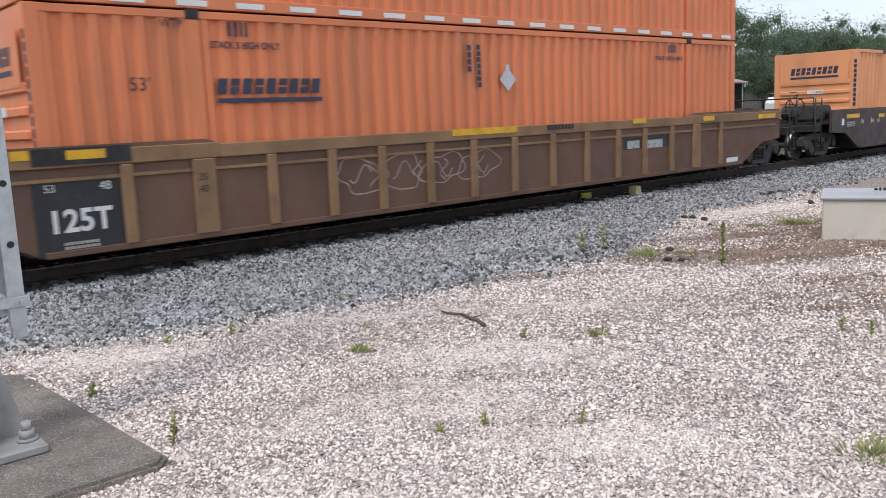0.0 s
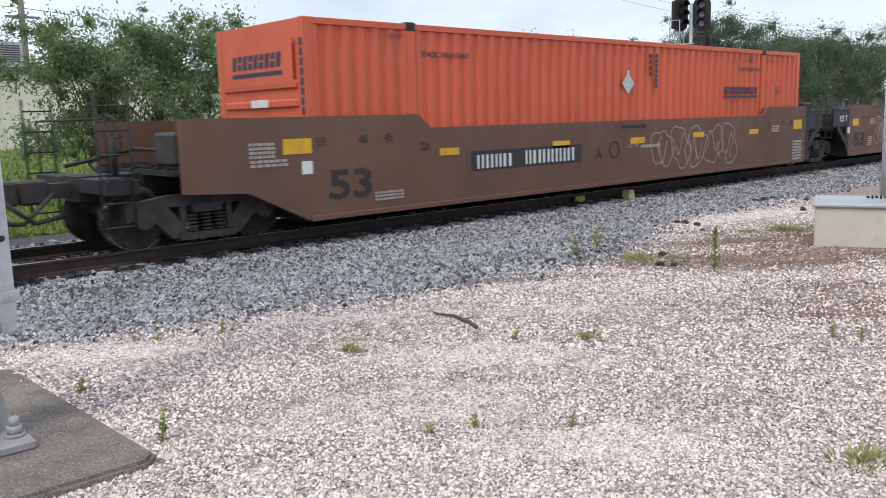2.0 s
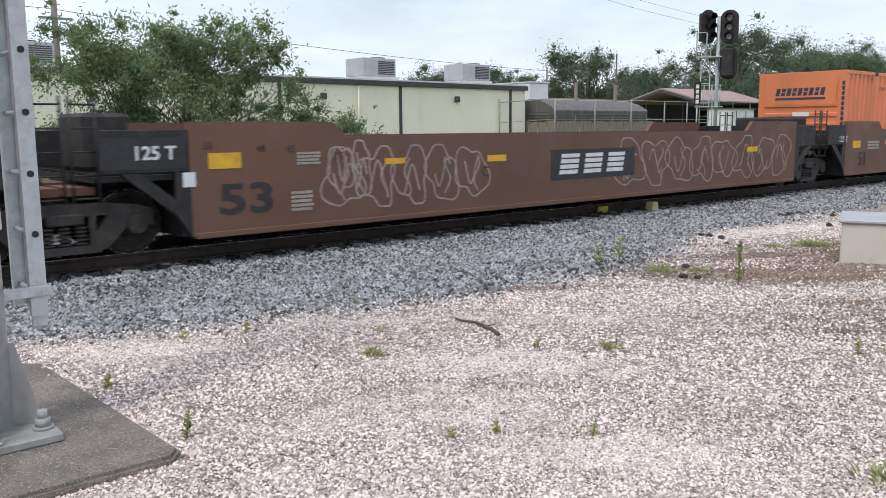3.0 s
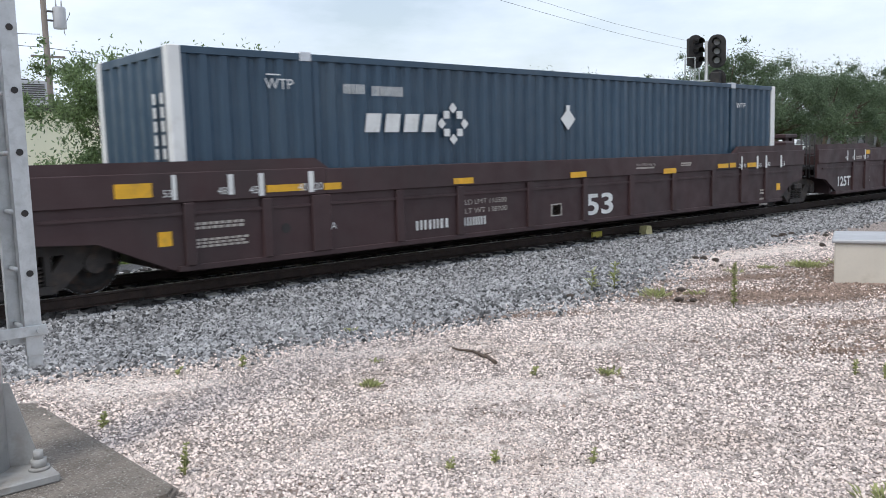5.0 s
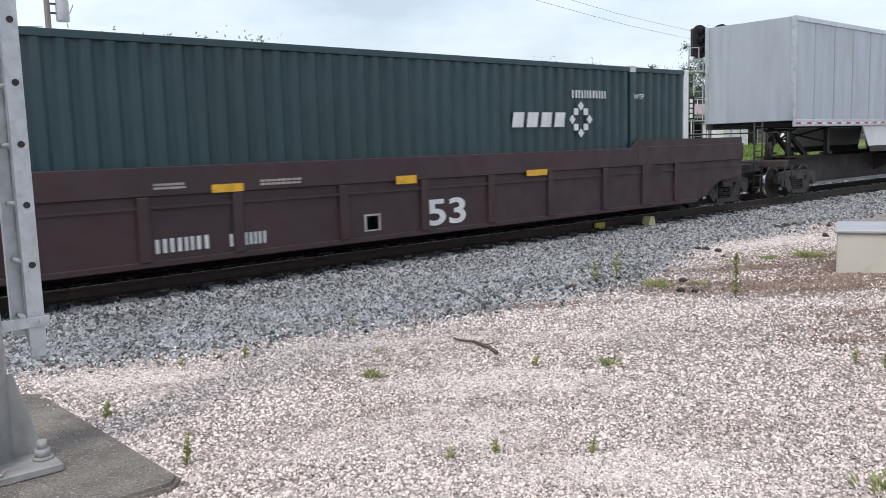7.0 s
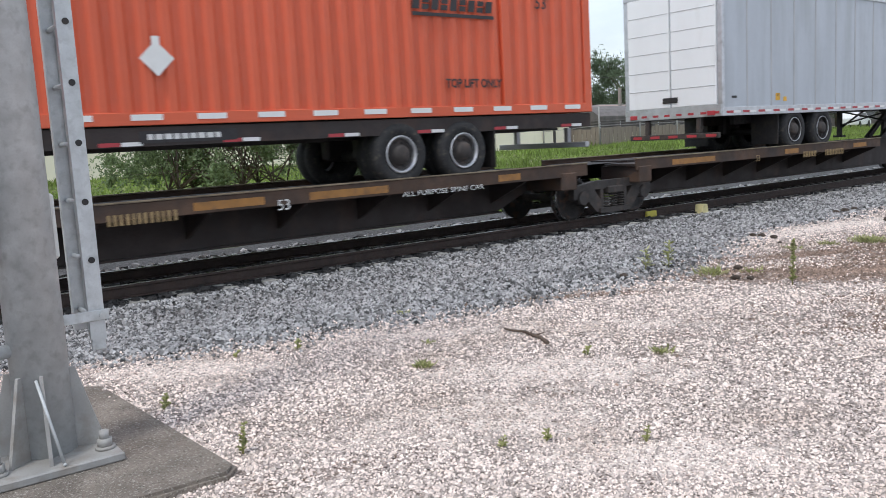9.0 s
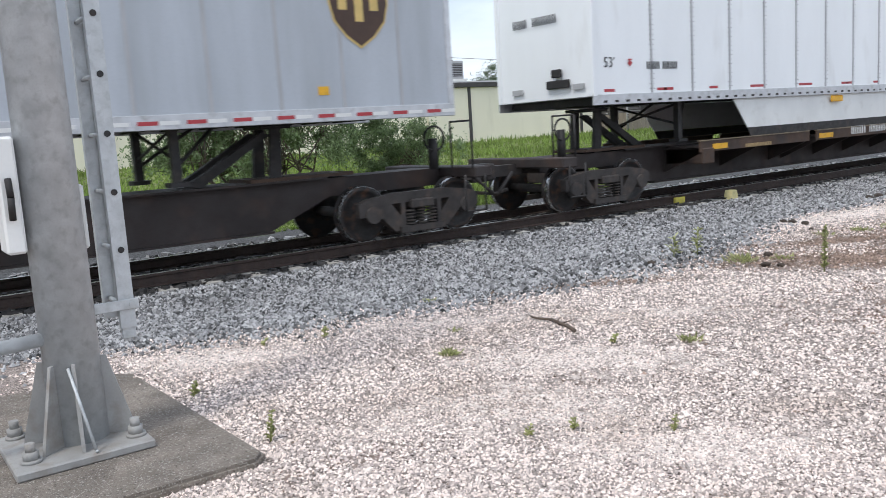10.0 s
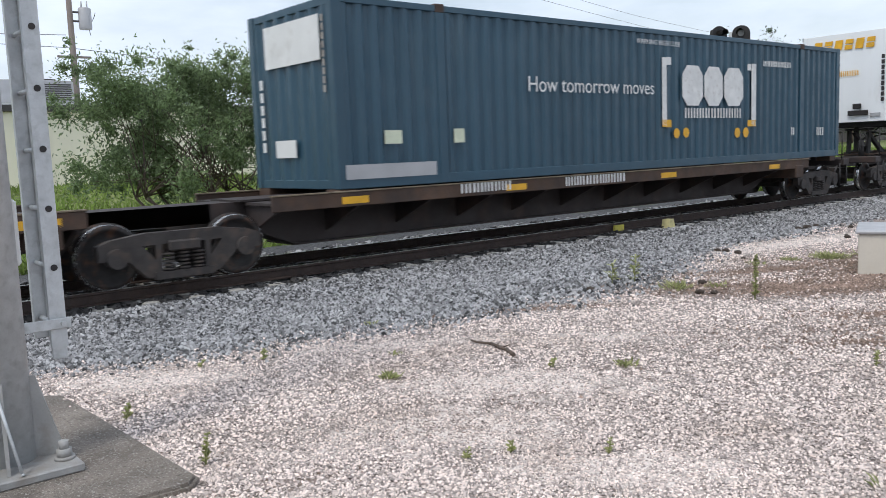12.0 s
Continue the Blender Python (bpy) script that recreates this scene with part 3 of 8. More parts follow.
def grab(parent, pts, r=0.014, material="black", name="handrail"):
    return part(name, path_rod(bmesh.new(), pts, r, 6), material, parent)


HALF = 8.075    # half of a 53-foot body
SIDE = 1.46     # half the width of a well wagon


def well_wagon(name_label, paint, top, end_top, low, tl, tr, ribs=(), chord=None, rib_paint=None, ends=(True, True), joint=(0, 0)):
    """A well wagon unit: side walls with raised ends, floor, end platforms, trucks at tl and tr (None where shared)."""
    w = thing("well_wagon", name_label, "well wagon", "train wagons")
    a = HALF + 0.25
    el, er = (HALF + (2.05 if on else 1.25) for on in ends)
    ll, lr = ((0.1, 0.85) if on else (0.35, 0.45) for on in ends)
    for s in (-1, 1):
        y0, y1 = sorted((s * (SIDE - 0.09), s * SIDE))
        dark = paint == "rust_brown"    # these carry black end frames where two units share a truck
        right = [(a - 0.1, low), (a - 0.1, end_top)] if dark and not ends[1] else [(a - lr[0], low), (a + lr[1], 0.68), (er, 0.74), (er, end_top)]
        left = [(-a + 0.1, end_top), (-a + 0.1, low)] if dark and not ends[0] else [(-el, end_top), (-el, 0.74), (-a - ll[1], 0.68), (-a + ll[0], low)]
        poly = right + [(HALF - 2.05, end_top), (HALF - 2.3, top), (-HALF + 2.3, top), (-HALF + 2.05, end_top)] + left
        for q, e, on in ((-1, el, ends[0]), (1, er, ends[1])):
            if dark and not on:
                part("end_frame", B((*sorted((q * (a - 0.1), q * e)), y0, y1, 1.08, end_top - 0.1), bevel=0.01), "black", w)
                part("end_brace", prism(bmesh.new(), [(q * (a - 0.1), low), (q * (a - 0.1), 1.08), (q * (a + 0.1), 1.08), (q * (a + 0.1), low + 0.3)], y0, y1), "black", w)
                part("end_strut", prism(bmesh.new(), [(q * (a + 0.1), low + 0.3), (q * (a + 0.1), low + 0.5), (q * (e - 0.45), 1.08), (q * (e - 0.2), 1.08)], y0, y1), "black", w)
        wall = part("side_wall", prism(bmesh.new(), poly, y0, y1), paint, w)
        yo = s * SIDE
        if chord:
            c0, c1 = chord
            q = sorted((yo - s * 0.02, yo + s * 0.045))
            part("top_chord", B((-HALF + 2.2, HALF - 2.2, *q, c0, c1), (-el, -HALF + 2.2, *q, c0, c1 + 0.02), (HALF - 2.2, er, *q, c0, c1 + 0.02), bevel=0.01), rib_paint or paint, wall)
            part("lip", B((-el + 0.3, er - 0.3, *sorted((yo - s * 0.01, yo + s * 0.03)), c0 - 0.16, c0 - 0.12)), rib_paint or paint, wall)
        for rx in ribs:
            wd = 0.16 if abs(abs(rx) - 6.0) < 0.25 else 0.075
            part("rib", B((rx - wd, rx + wd, *sorted((yo - s * 0.01, yo + s * 0.055)), low + 0.04, (chord[0] if chord else top) - 0.003), bevel=0.012), rib_paint or paint, wall)
        part("bottom_sill", B((-a + 0.15, a - 0.15, *sorted((yo - s * 0.2, yo + s * 0.03)), low - 0.03, low + 0.05), bevel=0.008), paint, wall)
    part("floor", B((-HALF, HALF, -SIDE + 0.1, SIDE - 0.1, low + 0.0, low + 0.06)), "black", w)
    for s, end, e in ((-1, ends[0], el), (1, ends[1], er)):
        x0, x1 = sorted((s * (HALF + 0.12), s * (HALF + 0.24)))
        part("bulkhead", B((x0, x1, -SIDE + 0.1, SIDE - 0.1, low, end_top - 0.25)), paint if chord else "black", w)
        x0, x1 = sorted((s * (HALF + 0.24), s * (e + 0.1)))
        part("platform", B((x0, x1, -SIDE + 0.1, SIDE - 0.1, 0.98, 1.05), (x0, x1, -0.4, 0.4, 0.70, 0.98)), "black", w)
        bm = bmesh.new()
        for k in range(7):
            box(bm, x0, x1, -1.2 + k * 0.38, -1.12 + k * 0.38, 1.05, 1.09)
        part("grating", bm, "black", w)
        if end:
            part("draft_sill", B((min(s * e, s * (e + 0.95)), max(s * e, s * (e + 0.95)), -0.3, 0.3, 0.66, 1.0), (min(s * (e + 0.55), s * (e + 0.95)), max(s * (e + 0.55), s * (e + 0.95)), -1.38, 1.38, 0.80, 0.98)), "black", w)
            part("air_reservoir", lathe(bmesh.new(), [(0.05, -0.75), (0.2, -0.7), (0.22, -0.6), (0.22, 0.6), (0.2, 0.7), (0.05, 0.75)], (s * (HALF + 1.0), -0.2, 1.32), seg=16), "black", w)
            part("brake_valve", B((min(s * (HALF + 1.45), s * (HALF + 1.95)), max(s * (HALF + 1.45), s * (HALF + 1.95)), -1.0, -0.4, 1.09, 1.55), bevel=0.04), "bogie", w)
            part("valve_pipe", path_rod(bmesh.new(), [(s * (HALF + 1.7), -0.4, 1.3), (s * (HALF + 1.7), 0.9, 1.3), (s * (e + 0.7), 0.9, 1.1)], 0.03), "black", w)
            coupler(w, s * (e + 0.8), s)
            for sy in (-1, 1):
                xx = s * (e + 0.85)
                bm = bmesh.new()
                for dx in (-0.2, 0.2):
                    rod(bm, (xx + dx, sy * 1.42, 0.35), (xx + dx, sy * 1.42, end_top + 0.35), 0.018, seg=6)
                for k in range(6):
                    rod(bm, (xx - 0.2, sy * 1.42, 0.4 + k * 0.3), (xx + 0.2, sy * 1.42, 0.4 + k * 0.3), 0.014, seg=6)
                part("ladder", bm, "black", w)
            grab(w, [(s * (e + 0.9), -1.3, 1.0), (s * (e + 0.9), -1.3, 1.75), (s * (e + 0.9), 1.3, 1.75), (s * (e + 0.9), 1.3, 1.0)], 0.018)
    e = el
    if ends[0]:
        bm = bmesh.new()
        for k in range(16):
            p, q = (k * math.tau / 16, (k + 1) * math.tau / 16)
            rod(bm, (-e - 0.55, -0.6 + 0.28 * math.cos(p), 1.5 + 0.28 * math.sin(p)), (-e - 0.55, -0.6 + 0.28 * math.cos(q), 1.5 + 0.28 * math.sin(q)), 0.018, seg=6)
        for k in range(3):
            p = k * math.tau / 6
            rod(bm, (-e - 0.55, -0.6 - 0.28 * math.cos(p), 1.5 - 0.28 * math.sin(p)), (-e - 0.55, -0.6 + 0.28 * math.cos(p), 1.5 + 0.28 * math.sin(p)), 0.012, seg=6)
        rod(bm, (-e - 0.55, -0.6, 1.0), (-e - 0.55, -0.6, 1.5), 0.05, seg=8)
        part("brake_wheel", bm, "black", w)
    for s, shared, e in ((-1, joint[0], el), (1, joint[1], er)):
        if shared:
            for sy in (-1, 1):
                bm = bmesh.new()
                for dx in (0.04, 0.34):
                    rod(bm, (s * (e + dx), sy * 1.4, 0.75), (s * (e + dx), sy * 1.4, end_top + 0.3), 0.018, seg=6)
                for k in range(5):
                    rod(bm, (s * (e + 0.04), sy * 1.4, 0.8 + k * 0.28), (s * (e + 0.34), sy * 1.4, 0.8 + k * 0.28), 0.014, seg=6)
                part("ladder", bm, "black", w)
            if chord and paint == "maroon":
                g = new("guide_stand")
                g.parent = w
                x0, x1 = sorted((s * (e - 0.95), s * (e - 0.2)))
                part("top_plate", B((x0, x1, -0.45, 0.45, 1.86, 1.98), bevel=0.02), paint, g)
                for yy in (-0.35, 0.35):
                    bm = bmesh.new()
                    prism(bm, [(x0 + 0.1, 1.86), (x0 + 0.3, 1.86), (x0 + 0.55, 1.09), (x0 + 0.35, 1.09)], yy - 0.05, yy + 0.05)
                    prism(bm, [(x1 - 0.1, 1.86), (x1 - 0.25, 1.86), (x1 - 0.12, 1.09), (x1, 1.09)], yy - 0.05, yy + 0.05)
                    part("leg", bm, paint, g)
            part("hose_bracket", B((min(s * (e - 0.7), s * (e - 0.1)), max(s * (e - 0.7), s * (e - 0.1)), -0.5, 0.5, 1.09, end_top + 0.12), bevel=0.05), paint if chord else "black", w)
            x0, x1 = sorted((s * e, s * (e + shared)))
            part("joint_beam", B((x0, x1, -0.35, 0.35, 0.62, 0.95), (x0, x1, -1.1, 1.1, 0.82, 0.92)), paint, w)
    for x in (tl, tr):
        if x is not None:
            truck(w, x)
    return w


def patches(w, xs, z, h=0.12, wd=0.5, material="yellow", y=-SIDE):
    for x in xs:
        part("reflector_panel", B((x, x + wd, y - 0.052, y - 0.0485, z, z + h)) if y == -SIDE - 0.001 else B((x, x + wd, y - 0.005, y + 0.001, z, z + h)), material, w)


def container(label, paint, post="", height=2.9, pitch=0.29, end="ribbed", dark_fit="black", end_post=None, posts=6.0):
    """A 53-foot corrugated container; its base is at z = 0."""
    c = thing("container", label, "shipping container", "containers")
    hw, h, l = 1.295, height, HALF
    post = post or paint
    for s in (-1, 1):
        yo = s * hw
        xs = []
        x = -l + 0.12
        k = 0
        while x < l - 0.12:
            d = 0.0 if k % 4 in (1, 2) else 0.05
            xs.append((x, yo - s * (0.012 + d)))
            x += pitch * (0.32 if k % 2 else 0.18)
            k += 1
        xs.append((l - 0.12, yo - s * 0.012))
        bm = bmesh.new()
        lo = [bm.verts.new((x, y, 0.14)) for x, y in xs]
        hi = [bm.verts.new((x, y, h - 0.1)) for x, y in xs]
        for i in range(len(xs) - 1):
            bm.faces.new((lo[i], lo[i + 1], hi[i + 1], hi[i]) if s < 0 else (lo[i + 1], lo[i], hi[i], hi[i + 1]))
        part("side_panel", bm, paint, c)
        q = sorted((yo - s * 0.1, yo))
        part("top_rail", B((-l + 0.16, l - 0.16, *q, h - 0.1, h), bevel=0.008), paint, c)
        part("bottom_rail", B((-l + 0.16, l - 0.16, *q, 0.0, 0.16), bevel=0.008), paint, c)
        for sx in (-1, 1):
            x0, x1 = sorted((sx * l, sx * (l - 0.18)))
            part("corner_post", B((x0, x1, *sorted((yo - s * 0.16, yo + s * 0.004)), 0.0, h + 0.004), bevel=0.012), end_post or paint, c)
            p = part("lifting_post", B((sx * posts - 0.09, sx * posts + 0.09, *sorted((yo - s * 0.08, yo + s * 0.006)), 0.0, h), bevel=0.008), post, c)
            part("casting", B((sx * posts - 0.1, sx * posts + 0.1, *sorted((yo - s * 0.14, yo + s * 0.012)), h - 0.12, h + 0.025), bevel=0.015), dark_fit, p, "dark lifting casting")
    part("roof", B((-l + 0.02, l - 0.02, -hw + 0.02, hw - 0.02, h - 0.05, h - 0.012)), paint, c)
    part("base", B((-l + 0.05, l - 0.05, -hw + 0.05, hw - 0.05, 0.02, 0.13)), "black", c)
    for sx in (-1, 1):
        x0, x1 = sorted((sx * (l - 0.02), sx * (l - 0.07)))
        if end == "ribbed":
            f = part("end_panel", B((x0, x1, -hw + 0.15, hw - 0.15, 0.1, h - 0.1)), paint, c)
            for k in range(7):
                z = 0.2 + k * 0.28
                part("end_rib", B((min(sx * (l - 0.03), sx * (l + 0.02)), max(sx * (l - 0.03), sx * (l + 0.02)), -hw + 0.2, hw - 0.2, z, z + 0.13), bevel=0.025), paint, f)
        elif end == "doors" and sx < 0:
            f = part("end_panel", B((x0, x1, -hw + 0.15, hw - 0.15, 0.1, h - 0.1)), paint, c)
            for dy in (-1, 1):
                y0, y1 = sorted((dy * 0.02, dy * (hw - 0.17)))
                d = part("door", B((-l - 0.01, -l + 0.03, y0, y1, 0.14, h - 0.14), bevel=0.012), paint, c)
                for k in range(4):
                    part("door_rib", B((-l - 0.03, -l, y0 + 0.1, y1 - 0.1, 0.35 + k * 0.62, 0.6 + k * 0.62), bevel=0.02), paint, d)
                for yy in (y0 + 0.25, y1 - 0.25):
                    part("lock_rod", rod(bmesh.new(), (-l - 0.05, yy, 0.12), (-l - 0.05, yy, h - 0.12), 0.02, seg=8), paint, d)
        else:
            bm = bmesh.new()
            n = 26
            pts = [(-hw + 0.15 + (2 * hw - 0.3) * i / n, sx * (l - (0.02 if i % 4 in (1, 2) else 0.06))) for i in range(n + 1)]
            lo = [bm.verts.new((x, y, 0.1)) for y, x in pts]
            hi = [bm.verts.new((x, y, h - 0.1)) for y, x in pts]
            for i in range(n):
                bm.faces.new((lo[i + 1], lo[i], hi[i], hi[i + 1]) if sx < 0 else (lo[i], lo[i + 1], hi[i + 1], hi[i]))
            part("end_panel", bm, paint, c)
        part("end_sill", B((x0, x1, -hw + 0.15, hw - 0.15, 0.0, 0.14), bevel=0.01), paint, c)
        part("end_header", B((x0, x1, -hw + 0.15, hw - 0.15, h - 0.12, h), bevel=0.01), paint, c)
    return c


FACE = -1.295 - 0.012   # where lettering lies on a container


def logo(parent, x, z, h, n, w, material, y=FACE, turn=0.0, under=True, striped=True):
    """A word mark as plain blocks, with a rule under it."""
    step, at, made = w / n, pose(x, y, z, 0, 0, turn), []
    lean = 0.18 * h
    for i in range(n):
        a, b = i * step, i * step + step * 0.74
        cuts = ((0, 0.2), (0.27, 0.47), (0.54, 0.74), (0.81, 1)) if striped and n < 4 else ((0, 0.44), (0.56, 1)) if i % 2 and n > 4 else ((0, 1),)
        for lo, hi in cuts:
            made.append(part("emblem_block", prism(bmesh.new(), [(a + lean * lo, h * lo), (b + lean * lo, h * lo), (b + lean * hi, h * hi), (a + lean * hi, h * hi)], -0.002, 0.002), material, parent))
    if under:
        made.append(part("emblem_rule", B((0, w, -0.002, 0.002, -h * 0.55, -h * 0.25)), material, parent))
    for ob in made:
        ob.matrix_basis = at


def diamond(parent, x, z, r=0.2, material="silver", y=FACE, turn=0.0):
    bm = bmesh.new()
    prism(bm, [(-r, 0), (0, -r), (r, 0), (0, r)], -0.004, 0.004)
    prism(bm, [(-0.05, r * 0.8), (0.05, r * 0.8), (0.05, r * 1.25), (-0.05, r * 1.25)], -0.002, 0.002)
    ob = part("placard", bm, material, parent, "pale diamond placard plate")
    ob.matrix_basis = pose(x, y, z, 0, 0, turn)
    return ob


def spine_unit(label, length, decks, hitch=None, hitch_up=True, couple=(False, False), right_truck=False, flip=False, panels=(), faded=False):
    """One unit of a spine wagon: a deep centre sill from the truck at x = 0 to the one at x = length, wheel decks beside it."""
    w = thing("spine_wagon", label, "spine wagon", "train wagons")
    bm = bmesh.new()
    prism(bm, [(-0.9, 0.72), (1.2, 0.72), (2.2, 0.30), (length - 2.2, 0.30), (length - 1.2, 0.72), (length + 0.9, 0.72), (length + 0.9, 1.0), (-0.9, 1.0)], -0.36, 0.36)
    part("centre_sill", bm, "spine", w)
    part("sill_flange", B((1.3, length - 1.3, -0.5, 0.5, 1.0, 1.03), (2.2, length - 2.2, -0.45, 0.45, 0.27, 0.30)), "spine", w)
    for x0, x1 in decks:
        for s in (-1, 1):
            y0, y1 = sorted((s * 0.5, s * 1.27))
            d = part("deck", B((x0, x1, y0, y1, 0.95, 0.99)), "spine", w)
            part("deck_edge", B((x0, x1, *sorted((s * 1.27, s * 1.31)), 0.86, 1.075), bevel=0.008), "deck_rust", d)
            part("deck_lip", B((x0, x1, *sorted((s * 1.24, s * 1.325)), 1.076, 1.098), bevel=0.004), "dusty_top", d, "dusty pale lip of the deck")
            n = max(2, int((x1 - x0) / 1.4))
            for i in range(n + 1):
                x = x0 + 0.05 + (x1 - x0 - 0.2) * i / n
                bm = bmesh.new()
                prism(bm, [(s * 0.36, 0.45), (s * 0.36, 0.94), (s * 1.26, 0.94), (s * 1.26, 0.84)], x, x + 0.05, axis="x")
                part("bracket", bm, "spine", d)
            for p0, p1 in [(max(p0, x0), min(p1, x1)) for p0, p1 in panels if p0 < x1 and p1 > x0 and s < 0]:
                part("reflector_panel", B((p0, p1, -1.316, -1.311, 0.90, 1.01)), "yellow_old" if faded else "yellow", d)
        box_x = x0 + 0.05 if flip or x1 - x0 < 5 else x1 - 0.7
        part("side_bracket", B((box_x, box_x + 0.4, -1.33, -0.4, 0.62, 0.94), bevel=0.02), "deck_rust", w)
    if hitch is not None:
        s = -1 if flip else 1
        up = 0.8 if hitch_up else 0.35
        st = new("trailer_hitch")
        st.parent = w
        bm = bmesh.new()
        for y in (-0.3, 0.3):
            prism(bm, [(hitch - 0.16, 1.0), (hitch + 0.04, 1.0), (hitch + 0.08, 1.0 + up), (hitch - 0.08, 1.0 + up)], y - 0.04, y + 0.04)
            prism(bm, [(hitch + s * 0.05, 0.92 + up), (hitch + s * 0.2, 0.95 + up), (hitch + s * 1.4, 1.06), (hitch + s * 1.15, 1.03)], y * 0.7 - 0.05, y * 0.7 + 0.05)
        part("strut", bm, "black", st)
        part("head_plate", B((hitch - 0.24, hitch + 0.26, -0.36, 0.36, 1.0 + up, 1.06 + up), bevel=0.02), "black", st)
        part("base_plate", B((hitch - 0.5, hitch + 1.2, -0.45, 0.45, 1.03, 1.08)), "deck_rust", st)
    truck(w, 0.17)
    if right_truck:
        truck(w, length)
    for s, x, on in ((-1, -0.9, couple[0]), (1, length + 0.9, couple[1])):
        if on:
            coupler(w, x + s * 0.2, s)
            x0, x1 = sorted((x, x + s * 0.35))
            part("end_sill", B((x0, x1, -1.35, 1.35, 0.84, 1.02), bevel=0.02), "spine", w)
            grab(w, [(x, -1.3, 1.0), (x, -1.3, 1.75), (x, -0.75, 1.75), (x, -0.75, 1.0)], 0.018)
            bm = bmesh.new()
            for k in range(14):
                p, q = k * math.tau / 14, (k + 1) * math.tau / 14
                rod(bm, (x - s * 0.3 + 0.2 * math.cos(p), -0.7, 1.5 + 0.2 * math.sin(p)), (x - s * 0.3 + 0.2 * math.cos(q), -0.7, 1.5 + 0.2 * math.sin(q)), 0.018, seg=6)
            rod(bm, (x - s * 0.3, -0.65, 1.0), (x - s * 0.3, -0.65, 1.5), 0.08, seg=8)
            part("brake_wheel", bm, "black", w)
            bm = bmesh.new()
            for dx in (-0.2, 0.2):
                rod(bm, (x + dx, -1.34, 0.3), (x + dx, -1.34, 0.9), 0.018, seg=6)
            rod(bm, (x - 0.2, -1.34, 0.32), (x + 0.2, -1.34, 0.32), 0.018, seg=6)
            part("step", bm, "black", w)
    return w


def road_wheels(parent, xs, z=1.46, r=0.5, hub="silver"):
    for x in xs:
        for s in (-1, 1):
            t = part("tyre", lathe(bmesh.new(), [(0.28, 0.0), (0.44, -0.02), (r, 0.05), (r, 0.23), (r - 0.03, 0.27), (r - 0.03, 0.31), (r, 0.35), (r, 0.52), (0.3, 0.55)], (x, -1.26, z), seg=32, caps=False), "tyre", parent)
            if s > 0:
                t.matrix_basis = pose(2 * x, 0, 0, 0, 0, 180)
            h = part("rim", lathe(bmesh.new(), [(0.29, -0.012), (0.27, -0.012), (0.225, 0.05), (0.29, 0.05)], (x, -1.26, z), seg=28, caps=False), hub, t)
            part("hub", lathe(bmesh.new(), [(0.226, 0.05), (0.16, 0.08), (0.14, -0.02), (0.1, -0.05), (0.02, -0.05)], (x, -1.26, z), seg=28, caps="end"), "bogie", t)
            part("rim_lip", lathe(bmesh.new(), [(0.285, -0.018), (0.272, -0.02), (0.268, -0.008), (0.285, -0.006)], (x, -1.26, z), seg=28, caps=False), "silver", t)
            bm = bmesh.new()
            for k in range(10):
                a = k * math.tau / 10
                rod(bm, (x + 0.19 * math.cos(a), -1.18, z + 0.19 * math.sin(a)), (x + 0.19 * math.cos(a), -1.215, z + 0.19 * math.sin(a)), 0.018, seg=6)
            part("wheel_nuts", bm, "black", t)
        part("axle", rod(bmesh.new(), (x, -0.8, z), (x, 0.8, z), 0.09), "black", parent)


def landing_gear(parent, x):
    bm = bmesh.new()
    for s in (-0.85, 0.85):
        box(bm, x - 0.06, x + 0.06, s - 0.06, s + 0.06, 1.15, 1.95)
        box(bm, x - 0.13, x + 0.13, s - 0.13, s + 0.13, 1.10, 1.16)
        rod(bm, (x, s, 1.35), (x + 0.75, s * 0.5, 1.9), 0.03, seg=6)
        rod(bm, (x, s, 1.45), (x, -s * 0.9, 1.85), 0.025, seg=6)
    part("landing_gear", bm, "black", parent)


def stripes(parent, x0, x1, z, step, red_first=True, y=-1.318, h=0.055, both=True, wd=0.27):
    x = x0
    first = {}
    while x < x1:
        for a, colour in ((x, "red" if red_first else "white"), (x + wd, "white"))[:2 if both else 1]:
            if colour not in first:
                first[colour] = part("marker_tape", B((0, wd * 0.95, y - 0.003, y, z, z + h)), colour, parent)
                first[colour].matrix_basis = pose(a, 0, 0)
            else:
                share("marker_tape", first[colour], parent, pose(a, 0, 0))
        x += step


